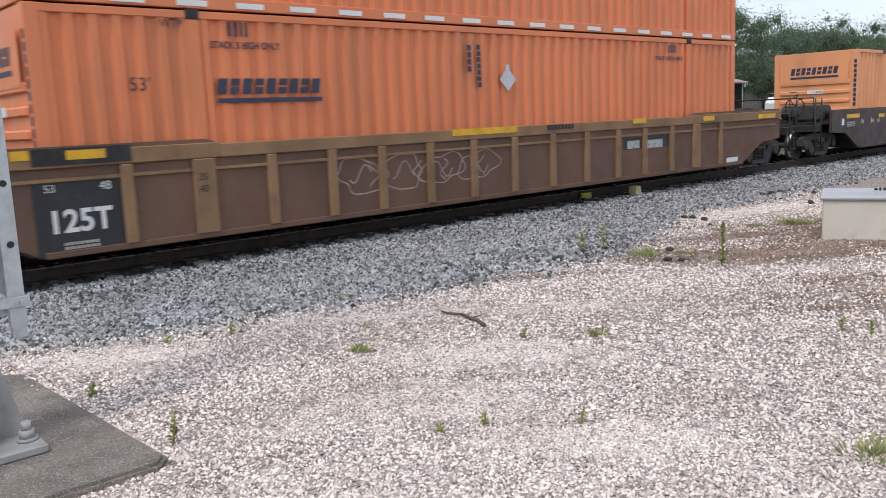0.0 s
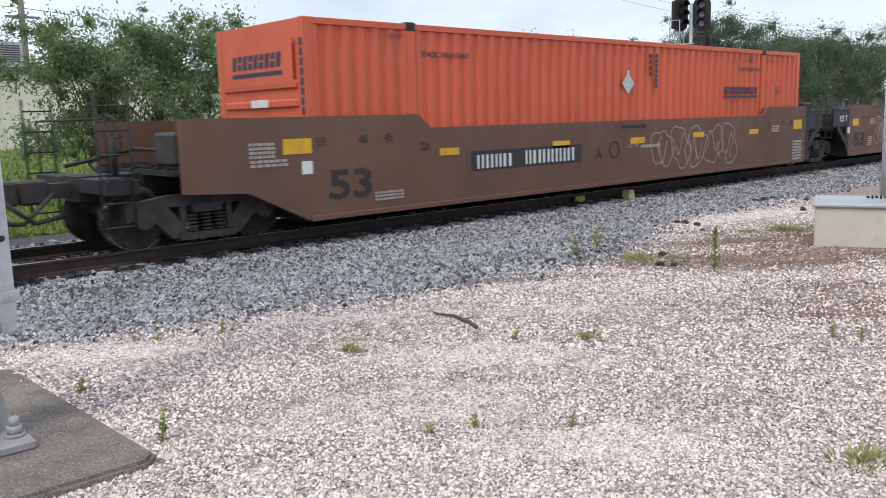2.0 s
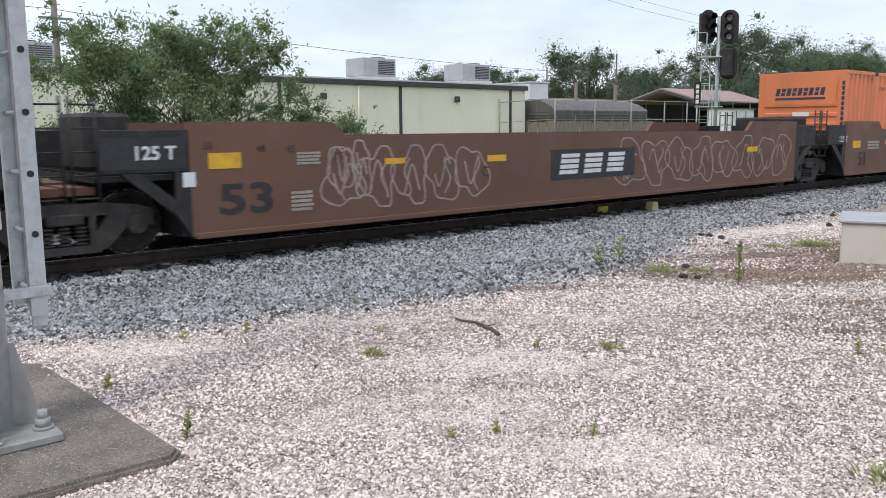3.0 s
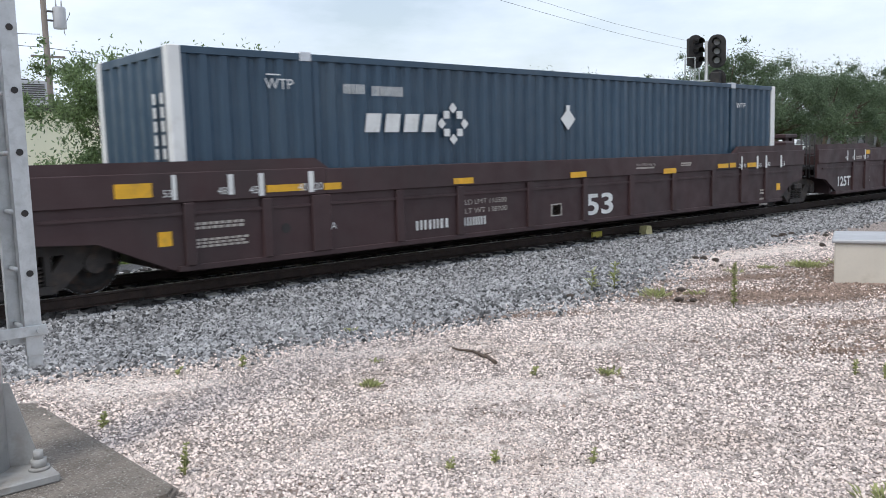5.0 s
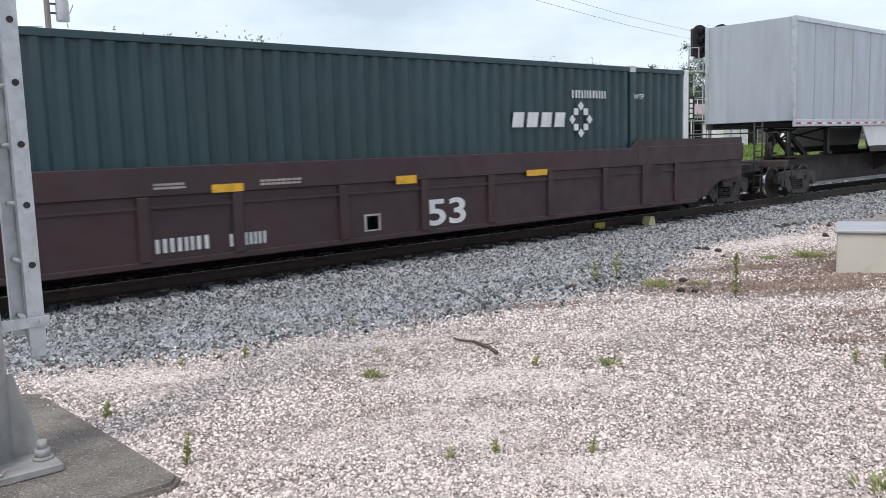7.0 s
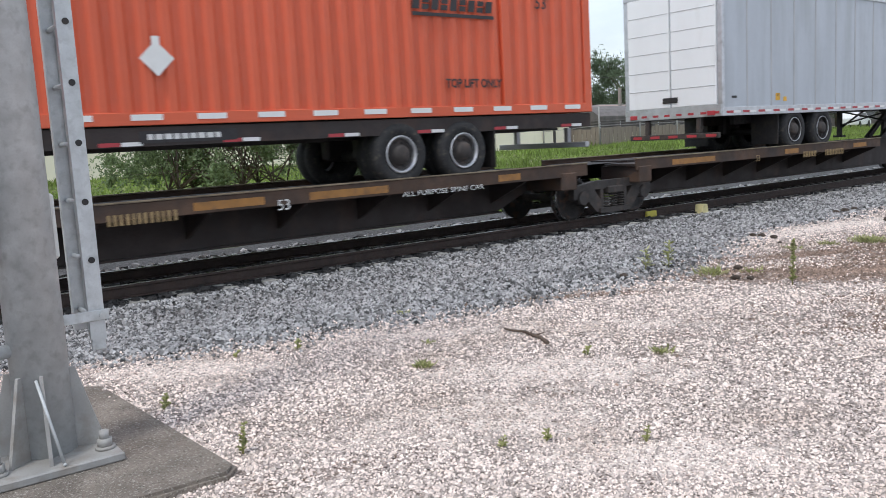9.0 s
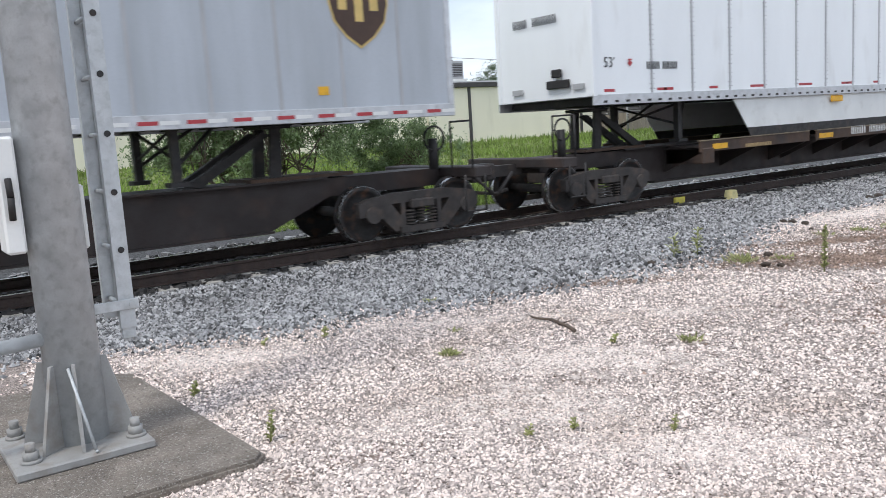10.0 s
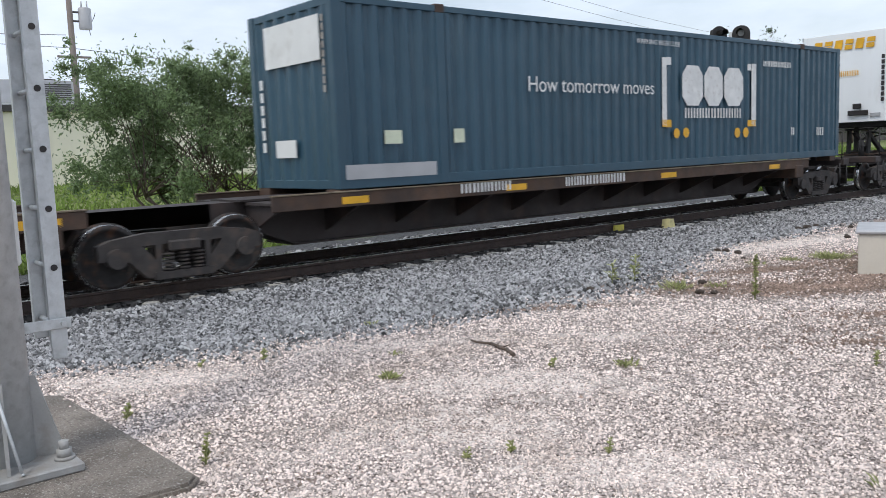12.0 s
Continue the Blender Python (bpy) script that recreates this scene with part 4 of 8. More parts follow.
def trailer(label, skin, length, wheels, gear, seams, rear_right=True, skirt=None, low=2.0, high=4.75, rail="silver", hub="black"):
    """A box semi-trailer riding on a spine wagon; x = 0 is its left end."""
    t = thing("semi_trailer", label, "trailer", "trailers")
    hw = 1.3
    part("body", B((0.03, length - 0.03, -hw + 0.012, hw - 0.012, low, high), bevel=0.01), skin, t)
    for s in (-1, 1):
        q = sorted((s * (hw - 0.03), s * (hw + 0.012)))
        part("bottom_rail", B((0, length, *q, low - 0.16, low + 0.03), bevel=0.008), rail, t)
        part("top_rail", B((0, length, *q, high - 0.12, high + 0.01), bevel=0.008), rail, t)
        for x in (0.0, length - 0.1):
            part("corner_post", B((x, x + 0.1, *sorted((s * (hw - 0.1), s * (hw + 0.014))), low, high), bevel=0.01), rail if skin != "trailer_white" else skin, t)
        x = seams + (0.38 if skin == "trailer_white" else 0.0)
        while x < length - 0.3:
            part("seam", B((x - 0.025, x + 0.025, *sorted((s * (hw - 0.02), s * (hw - 0.004))), low + 0.03, high - 0.12)), "hvac", t)
            x += seams
    part("floor_beams", B(*[(x * 0.6 + 0.3, x * 0.6 + 0.36, -1.22, 1.22, low - 0.14, low) for x in range(int((length - 0.5) / 0.6))]), "black", t)
    each("frame_rail", [(min(wheels) - 1.4, max(wheels) + 1.2, s * 0.5 - 0.05, s * 0.5 + 0.05, low - 0.35, low - 0.12) for s in (-1, 1)], "black", t)
    each("suspension", [(x - 0.35, x + 0.35, s * 0.5 - 0.12, s * 0.5 + 0.12, 1.4, low - 0.14) for x in wheels for s in (-1, 1)], "black", t, 0.04)
    road_wheels(t, wheels, hub=hub)
    for x in (min(wheels) - 0.75, max(wheels) + 0.65):
        if (x > max(wheels)) == rear_right:
            each("mud_flap", [(x, x + 0.02, -1.28, -0.6, 1.15, low - 0.14), (x, x + 0.02, 0.6, 1.28, 1.15, low - 0.14)], "black", t)
    landing_gear(t, gear)
    rx = length if rear_right else 0.0
    d = -1 if rear_right else 1
    bm = B((min(rx, rx + d * 0.1), max(rx, rx + d * 0.1), -1.2, 1.2, 1.38, 1.5), *[(min(rx, rx + d * 0.1), max(rx, rx + d * 0.1), s - 0.06, s + 0.06, 1.5, low - 0.1) for s in (-0.7, 0.7)], bevel=0.01)
    g = part("rear_guard", bm, "bogie", t)
    for k in range(5):
        part("guard_tape", B((rx - d * 0.004 - 0.003, rx - d * 0.004 + 0.003, -1.15 + k * 0.5, -0.9 + k * 0.5, 1.41, 1.47)), "red", g)
    each("end_frame", [(min(rx, rx - d * 0.03), max(rx, rx - d * 0.03), -1.3, 1.3, low - 0.16, low + 0.1), (min(rx, rx - d * 0.03), max(rx, rx - d * 0.03), -1.3, 1.3, high - 0.15, high)], rail, t, 0.01)
    if skirt:
        s0, s1 = skirt
        for s in (-1, 1):
            bm = bmesh.new()
            prism(bm, [(s0 + 0.5, 1.28), (s1 - 0.25, 1.28), (s1, low - 0.16), (s0, low - 0.16)], s * 1.24 - 0.012, s * 1.24 + 0.012)
            k = part("side_skirt", bm, "white", t)
            bm = bmesh.new()
            prism(bm, [(s0 + 0.62, 1.10), (s1 - 0.3, 1.10), (s1 - 0.25, 1.278), (s0 + 0.5, 1.278)], s * 1.24 - 0.01, s * 1.24 + 0.01)
            part("skirt_flap", bm, "black", k)
    return t


# ---- the train, from its head to its tail; TRAIN holds each thing with its place along it ----
TRAIN = []


def put(ob, u, z=0.0):
    TRAIN.append((ob, u, z))
    ob.matrix_basis = pose(u, YT, RZ + z)
    return ob


WELL = 0.26


def orange_box(label, paint, faded, mirrored):
    """Orange container: word mark near one end, placard, number column."""
    c = container(label, paint, end="ribbed")
    d = "letter_navy"
    # the end that faces down the line
    e = -HALF - 0.024
    part("sign_panel", B((e - 0.004, e, -1.05, 1.05, 1.95, 2.62)), paint, c)
    logo(c, e - 0.006, 2.22, 0.22, 9, 1.5, d, y=0.75, turn=-90)
    part("plate", B((e - 0.008, e, -0.3, 0.2, 1.62, 1.74)), "white", c)
    diamond(c, e - 0.01, 1.0, 0.2, y=0.75, turn=-90)
    bars(10, 0.11, 0.08, d, c, -HALF - 0.006, -1.2, 2.6, turn=-90, upright=True)
    return c


# articulated and single well wagons, with their loads
wa = put(well_wagon("brown ribbed well wagon with dusty ochre top chord", "brown", 1.41, 1.5, 0.22, -9.75, 9.75,
                    ribs=[-7.14, -6.11, -5.09, -4.07, -3.13, -2.13, -1.13, -0.1, 0.96, 1.99, 3.02, 3.97, 5.0, 6.02, 7.09], chord=(1.25, 1.43), rib_paint="ochre"), 11.15)
a1 = put(orange_box("faded orange corrugated container with dark lettering, lower of two", "orange", 0, False), 11.15, WELL)
a2 = put(orange_box("faded orange corrugated container stacked on another", "orange", 0, False), 11.15, WELL + 2.93)
stripes(a2, -7.9, 7.9, 0.03, 0.85, red_first=False, y=-1.305, h=0.075, both=False, wd=0.45)
wb = put(well_wagon("dark brown smooth-sided well wagon with white lettering", "oxide", 1.13, 1.38, 0.22, -10.1, 10.1), 34.65)
b1 = put(orange_box("sun-bleached orange corrugated container in a well wagon", "orange_pale", 0, True), 34.65, WELL)
wc = put(well_wagon("brown well wagon with silver graffiti outlines", "rust_brown", 1.5, 1.72, 0.22, -9.65, 9.72, ends=(True, False), joint=(0, 0.35)), 58.17)
c1 = put(orange_box("bright red-orange corrugated container in a well wagon", "red_orange", 0, True), 58.17, WELL)
wd = put(well_wagon("empty brown well wagon covered in pale graffiti", "rust_brown", 1.5, 1.72, 0.22, None, 9.72, ends=(False, False), joint=(0.35, 0.35)), 77.6)
we = put(well_wagon("brown well wagon with dark and white graffiti", "rust_brown", 1.5, 1.72, 0.22, None, 9.7, ends=(False, True), joint=(0.35, 0)), 97.03)
e1 = put(orange_box("orange corrugated container in a graffitied well wagon", "orange", 0, True), 97.03, WELL)
WRIBS = [-8.0, -6.86, -5.97, -4.5, -3.2, -1.47, 0.11, 1.62, 3.17, 4.8, 6.2, 7.3]
MID_RIBS = [-7.0, -6.05, -4.6, -3.05, -1.55, 0.0, 1.55, 3.1, 4.6, 6.0, 7.1]
wf = put(well_wagon("dark maroon ribbed well wagon with white markings", "maroon", 1.5, 1.66, 0.26, -10.0, 9.75, ribs=WRIBS, chord=(1.13, 1.5), ends=(True, False), joint=(0, 0.35)), 120.62)
wg = put(well_wagon("empty dark maroon ribbed well wagon", "maroon", 1.5, 1.66, 0.26, None, 9.75, ribs=MID_RIBS, chord=(1.13, 1.5), ends=(False, False), joint=(0.35, 0.35)), 140.15)
wh = put(well_wagon("dark maroon ribbed well wagon at the end of its set", "maroon", 1.5, 1.66, 0.26, None, 10.0, ribs=WRIBS, chord=(1.13, 1.5), ends=(False, True), joint=(0.35, 0)), 159.67)
f1 = put(container("dark blue corrugated container with white corner posts", "blue", end="plain", end_post="white", dark_fit="silver"), 120.62, WELL)
h1 = put(container("dark green corrugated container with white corner posts", "green", end="doors", end_post="white", dark_fit="silver"), 159.67, WELL)

s1 = put(spine_unit("black spine wagon unit with rusty orange deck edges", 16.2, [(7.0, 15.4)], 1.2, True, (True, False), panels=[(7.6, 8.3), (10.4, 11.3), (13.9, 14.8)], faded=True), 173.3)
t1 = put(trailer("grey aluminium semi-trailer with pale side skirt on a spine wagon", "trailer_grey", 16.15, (11.5, 12.8), 3.0, 1.2, True, (4.5, 10.6), low=2.05), 172.7)
s2 = put(spine_unit("black spine wagon unit with faded stencils", 17.2, [(6.2, 16.4)], 1.4, True, panels=[(8.9, 9.9), (10.6, 11.95), (14.2, 14.7)], faded=True), 189.5)
k1 = put(container("red-orange corrugated container on a road chassis", "red_orange", end="ribbed"), 198.02, 2.02)
s3 = put(spine_unit("black spine wagon unit with a folded brake stand", 16.6, [(0.6, 10.8)], 14.6, True, (False, True), True, flip=True, panels=[(1.73, 3.2), (6.0, 6.6), (9.3, 10.0)], faded=True), 206.7)
l1 = put(trailer("grey parcel semi-trailer with a brown and gold shield", "trailer_grey", 13.7, (3.0, 4.3), 9.4, 0.98, False, low=2.0), 210.2)
s4 = put(spine_unit("black spine wagon unit with yellow stencil panels", 17.6, [(2.6, 6.6), (6.9, 17.0)], 0.75, True, (True, False), panels=[(3.0, 3.5), (7.0, 7.6), (10.9, 11.4), (14.6, 15.1)]), 227.4)
m1 = put(trailer("white semi-trailer with riveted seams and side skirts", "trailer_white", 16.1, (11.75, 13.05), 2.9, 1.22, True, (4.2, 11.1), low=2.05, hub="white"), 227.0)
s5 = put(spine_unit("empty black spine wagon unit with white stencilled lettering", 18.4, [(2.0, 5.8), (5.86, 17.3)], 0.75, True, panels=[(3.48, 3.93), (5.35, 5.8), (12.5, 13.3), (16.5, 17.0)]), 245.0)
s6 = put(spine_unit("black spine wagon unit carrying a container", 18.0, [(1.4, 17.0)], None, right_truck=True, couple=(False, True), panels=[(2.57, 3.05), (6.0, 6.5), (10.56, 11.1), (15.0, 15.5)]), 263.4)
p1 = put(container("steel-blue corrugated container with white and yellow markings", "teal", end="plain", height=2.85, dark_fit="deck_rust"), 274.02, 1.12)
s7 = put(spine_unit("black spine wagon unit under a white trailer", 17.6, [(2.6, 17.0)], 0.75, True, (True, False), True, panels=[(3.0, 3.5), (8.0, 8.5)]), 285.6)
q1 = put(trailer("white semi-trailer with orange lettering on its nose", "trailer_white", 16.1, (11.75, 13.05), 2.9, 1.22, True, low=2.05), 285.2)


# ---- markings on the train ----
M["label_pale"] = mat("pale_green_label", (0.62, 0.66, 0.50), 0.6, vary=0.1, scale=8)
M["stencil_gold"] = mat("dusty_gold_stencil", (0.36, 0.25, 0.12), 0.7, vary=0.25, scale=8)
M["shield_brown"] = mat("dark_brown_emblem", (0.06, 0.03, 0.018), 0.5, vary=0.1, scale=8)
M["shield_gold"] = mat("gold_emblem", (0.62, 0.45, 0.16), 0.5, vary=0.1, scale=8)


def disc(parent, x, y, z, r, material):
    bm = bmesh.new()
    prism(bm, [(x + r * math.cos(k * math.tau / 20), z + r * math.sin(k * math.tau / 20)) for k in range(20)], y - 0.002, y + 0.002)
    return part("round_mark", bm, material, parent)


def ring(parent, x, y, z, r, material):
    bm = bmesh.new()
    n = 24
    for k in range(n):
        p, q = k * math.tau / n, (k + 1) * math.tau / n
        prism(bm, [(x + r * math.cos(p), z + r * math.sin(p)), (x + r * math.cos(q), z + r * math.sin(q)), (x + r * 0.84 * math.cos(q), z + r * 0.84 * math.sin(q)), (x + r * 0.84 * math.cos(p), z + r * 0.84 * math.sin(p))], y - 0.002, y + 0.002)
    return part("ring_mark", bm, material, parent)


def star(parent, x, z, r, y=FACE - 0.003, turn=0.0, material="letter_white"):
    """A diamond-shaped emblem of eight small petals round an open middle."""
    bm = bmesh.new()
    for k in range(8):
        a = k * math.tau / 8
        rr = r * (0.72 if k % 2 == 0 else 0.58)
        cx, cz, s = rr * math.cos(a), rr * math.sin(a), r * 0.25
        prism(bm, [(cx + s * math.cos(a + j * math.pi / 2), cz + s * math.sin(a + j * math.pi / 2)) for j in range(4)], -0.002, 0.002)
    ob = part("emblem", bm, material, parent)
    ob.matrix_basis = pose(x, y, z, 0, 0, turn)
    return ob


def shield(parent, x, z, h, y=-1.297):
    def outline(s):
        p = [(-0.46, 0.88), (0.0, 1.0), (0.46, 0.88), (0.46, 0.0), (0.40, -0.4), (0.22, -0.75), (0.0, -1.0), (-0.22, -0.75), (-0.40, -0.4), (-0.46, 0.0)]
        return [(x + a * h * s * 1.7, z + b * h * s) for a, b in p]
    part("shield_rim", prism(bmesh.new(), outline(1.0), y - 0.002, y + 0.002), "shield_gold", parent)
    part("shield_field", prism(bmesh.new(), outline(0.94), y - 0.005, y - 0.001), "shield_brown", parent)
    bm = bmesh.new()
    prism(bm, [(x - 0.72 * h, z + 0.83 * h), (x, z + 0.93 * h), (x + 0.72 * h, z + 0.83 * h), (x + 0.72 * h, z + 0.58 * h), (x, z + 0.46 * h), (x - 0.72 * h, z + 0.30 * h)], y - 0.008, y - 0.004)
    for k in (-0.42, 0.0, 0.40):
        box(bm, x + (k - 0.12) * h, x + (k + 0.10) * h, y - 0.008, y - 0.004, z - (0.15 if k else 0.4) * h, z + 0.18 * h)
    part("shield_charge", bm, "shield_gold", parent)


def graffiti(parent, x0, x1, z0, z1, n, material, seed, width):
    """Loose sprayed outlines: wobbling closed strokes side by side."""
    rnd = random.Random(seed)
    bm = bmesh.new()
    y = -SIDE - 0.004
    step = (x1 - x0) / n

    def stroke(pts, w):
        for (ax, az), (bx, bz) in zip(pts, pts[1:]):
            dx, dz = bx - ax, bz - az
            ln = math.hypot(dx, dz) or 1
            ox, oz = -dz / ln * w / 2, dx / ln * w / 2
            bm.faces.new([bm.verts.new((px, y, pz)) for px, pz in ((ax + ox, az + oz), (ax - ox, az - oz), (bx - ox, bz - oz), (bx + ox, bz + oz))])

    for i in range(n):
        cx, cz = x0 + (i + 0.5) * step, (z0 + z1) / 2
        p1, p2, k = rnd.uniform(0, 6), rnd.uniform(0, 6), rnd.choice((2, 3))
        pts = []
        for j in range(37):
            a = j * math.tau / 36
            r = 1 + 0.22 * math.sin(k * a + p1) + 0.1 * math.sin(5 * a + p2)
            pts.append((cx + step * 0.52 * r * math.cos(a), min(z1, max(z0, cz + (z1 - z0) * 0.46 * r * math.sin(a)))))
        stroke(pts, width)
        a0 = rnd.uniform(-0.3, 0.3)
        stroke([(cx - step * 0.25 + step * 0.5 * q / 8, cz + (z1 - z0) * (0.25 * math.sin(q * 0.7 + p1) + a0 * 0.3)) for q in range(9)], width)
        stroke([(cx + step * (0.1 + a0) + step * 0.1 * math.sin(q * 0.8 + p2), z0 + (z1 - z0) * (0.15 + 0.08 * q)) for q in range(9)], width)
    part("graffiti", bm, material, parent)


# dark brown ribbed wagon
part("dark_panel", B((-8.25, -7.20, -1.466, -1.462, 0.21, 1.08)), "letter_dark", wa)
words("125T", 0.264, "letter_white", wa, -8.12, -1.471, 0.49, fit=0.77, bold=0.01)
words("53", 0.092, "letter_white", wa, -8.12, -1.471, 0.97)
words("48", 0.102, "letter_white", wa, -7.48, -1.471, 0.96)
bars(7, 0.034, 0.048, "letter_dusty", wa, -7.95, -1.468, 0.33, rows=2)
part("reflector_panel", B((3.51, 3.99, -1.515, -1.511, 1.35, 1.45)), "yellow", wa)
part("reflector_panel", B((6.28, 6.75, -1.515, -1.511, 1.31, 1.42)), "yellow", wa)
part("reflector_panel", B((8.86, 9.78, -1.515, -1.511, 1.28, 1.39)), "yellow", wa)
part("reflector_panel", B((-1.64, -0.04, -1.515, -1.511, 1.33, 1.44)), "yellow", wa)
part("dark_panel", B((-8.23, -7.07, -1.515, -1.511, 1.28, 1.48)), "black", wa)
part("reflector_panel", B((-7.84, -7.38, -1.519, -1.515, 1.34, 1.45)), "yellow", wa)
part("reflector_panel", B((-8.45, -8.25, -1.519, -1.515, 1.36, 1.47)), "yellow", wa)
words("20", 0.096, "letter_dark", wa, -6.21, -1.520, 0.97)
words("40", 0.096, "letter_dark", wa, -6.21, -1.520, 0.81)
part("dark_panel", B((3.23, 4.90, -1.466, -1.462, 0.82, 1.06)), "letter_dark", wa)
bars(4, 0.165, 0.094, "letter_white", wa, 3.38, -1.468, 0.83, rows=1)
bars(6, 0.172, 0.079, "letter_white", wa, 4.10, -1.468, 0.81, rows=1)
part("plate", B((7.42, 7.95, -1.466, -1.462, 0.28, 0.39)), "white", wa)
graffiti(wa, -3.97, -0.56, 0.54, 1.09, 4, "graffiti", 5, 0.02)
bars(8, 0.094, 0.084, "letter_dark", wa, 0.79, -1.517, 1.33, rows=1)
# dark oxide wagon
part("reflector_panel", B((-6.71, -6.24, -1.466, -1.462, 1.07, 1.18)), "yellow", wb)
part("reflector_panel", B((-4.60, -4.13, -1.466, -1.462, 1.03, 1.14)), "yellow", wb)
part("reflector_panel", B((-1.78, -1.28, -1.466, -1.462, 1.00, 1.12)), "yellow", wb)
part("reflector_panel", B((1.35, 1.84, -1.466, -1.462, 0.99, 1.10)), "yellow", wb)
part("reflector_panel", B((4.27, 4.77, -1.466, -1.462, 0.98, 1.10)), "yellow", wb)
part("reflector_panel", B((-9.14, -8.21, -1.466, -1.462, 1.11, 1.23)), "yellow", wb)
words("53", 0.096, "letter_white", wb, -8.03, -1.471, 0.94)
words("48", 0.101, "letter_white", wb, -7.25, -1.471, 0.93)
words("45", 0.104, "letter_white", wb, -6.77, -1.471, 0.93)
words("40", 0.108, "letter_white", wb, -6.01, -1.471, 0.99)
words("20", 0.108, "letter_white", wb, -6.02, -1.471, 0.85)
part("tick_mark", B((-8.08, -8.06, -1.466, -1.462, 0.93, 1.06)), "letter_white", wb)
part("tick_mark", B((-7.30, -7.27, -1.466, -1.462, 0.93, 1.07)), "letter_white", wb)
part("tick_mark", B((-6.83, -6.81, -1.466, -1.462, 0.89, 1.04)), "letter_white", wb)
part("tick_mark", B((-6.09, -6.06, -1.466, -1.462, 0.83, 0.98)), "letter_white", wb)
bars(3, 0.195, 0.155, "letter_white", wb, -3.94, -1.468, 0.86, rows=1)
bars(5, 0.202, 0.131, "letter_white", wb, -3.17, -1.468, 0.82, rows=1)
ring(wb, -2.06, -1.467, 0.94, 0.152, "letter_white")
ring(wb, -4.92, -1.467, 0.97, 0.062, "letter_white")
bars(8, 0.034, 0.059, "letter_dusty", wb, -5.76, -1.468, 1.09, rows=2)
bars(6, 0.041, 0.070, "letter_dusty", wb, -1.75, -1.468, 0.94, rows=2)
bars(7, 0.035, 0.075, "letter_dusty", wb, -9.14, -1.468, 0.97, rows=3)
words("LD LMT 165900", 0.079, "letter_white", wb, 0.85, -1.471, 0.88, fit=0.83)
ring(wb, 3.09, -1.467, 1.00, 0.121, "letter_white")
disc(wb, 3.09, -1.467, 1.00, 0.075, "letter_white")
bars(17, 0.107, 0.052, "letter_white", wb, 3.25, -1.468, 0.89, rows=1)
bars(7, 0.032, 0.064, "letter_dusty", wb, 3.81, -1.468, 0.80, rows=1)
part("reflector_panel", B((6.26, 6.75, -1.466, -1.462, 1.04, 1.15)), "yellow", wb)
part("reflector_panel", B((8.25, 9.17, -1.466, -1.462, 1.02, 1.14)), "yellow", wb)
words("53", 0.257, "letter_dusty", wb, 5.14, -1.471, 0.49, bold=0.008)
words("40", 0.097, "letter_white", wb, 5.93, -1.471, 0.96)
words("20", 0.098, "letter_white", wb, 5.93, -1.471, 0.82)
words("45", 0.101, "letter_white", wb, 6.68, -1.471, 0.87)
words("48", 0.103, "letter_white", wb, 7.14, -1.471, 0.87)
words("53", 0.109, "letter_white", wb, 8.17, -1.471, 0.86)
words("L 73-4", 0.105, "letter_white", wb, 7.45, -1.471, 1.01)
bars(13, 0.035, 0.055, "letter_dusty", wb, 1.89, -1.468, 1.10, rows=2)
bars(5, 0.036, 0.077, "letter_dusty", wb, 6.13, -1.468, 0.83, rows=4)
bars(5, 0.038, 0.084, "letter_dusty", wb, 7.44, -1.468, 0.74, rows=3)
part("plate", B((9.34, 9.53, -1.466, -1.462, 0.89, 1.10)), "white", wb)
part("plate", B((-9.48, -9.31, -1.466, -1.462, 0.92, 1.11)), "white", wb)
# brown wagon with outlines
part("reflector_panel", B((-8.60, -8.12, -1.466, -1.462, 1.19, 1.41)), "yellow", wc)
part("reflector_panel", B((-5.58, -5.14, -1.466, -1.462, 1.03, 1.15)), "yellow", wc)
part("reflector_panel", B((-2.67, -2.16, -1.466, -1.462, 1.03, 1.16)), "yellow", wc)
part("reflector_panel", B((-0.13, 0.39, -1.466, -1.462, 1.01, 1.14)), "yellow", wc)
part("reflector_panel", B((2.34, 2.82, -1.466, -1.462, 1.06, 1.18)), "yellow", wc)
part("reflector_panel", B((5.01, 5.47, -1.466, -1.462, 1.05, 1.17)), "yellow", wc)
part("reflector_panel", B((7.48, 7.97, -1.466, -1.462, 1.11, 1.36)), "yellow", wc)
part("dark_panel", B((-4.85, -1.80, -1.466, -1.462, 0.73, 1.07)), "letter_dark", wc)
bars(4, 0.236, 0.197, "letter_white", wc, -4.71, -1.468, 0.76, rows=1)
bars(6, 0.250, 0.197, "letter_white", wc, -3.45, -1.468, 0.77, rows=1)
words("53", 0.421, "letter_dark", wc, -7.86, -1.471, 0.50, bold=0.012, fit=0.82)
words("A", 0.227, "letter_dark", wc, -1.35, -1.471, 0.75)
words("53", 0.123, "letter_dark", wc, -8.05, -1.471, 1.29)
words("48", 0.129, "letter_dark", wc, -7.27, -1.471, 1.30)
words("45", 0.132, "letter_dark", wc, -6.77, -1.471, 1.31)
words("20", 0.137, "letter_dark", wc, -6.03, -1.471, 1.14)
part("plate", B((-8.30, -8.12, -1.466, -1.462, 0.89, 1.08)), "white", wc)
bars(6, 0.039, 0.058, "letter_dusty", wc, -9.15, -1.468, 1.33, rows=4)
bars(6, 0.039, 0.082, "letter_dusty", wc, -9.14, -1.468, 1.09, rows=2)
bars(8, 0.035, 0.061, "letter_dusty", wc, -6.98, -1.468, 0.50, rows=3)
ring(wc, -0.70, -1.467, 0.92, 0.176, "letter_dark")
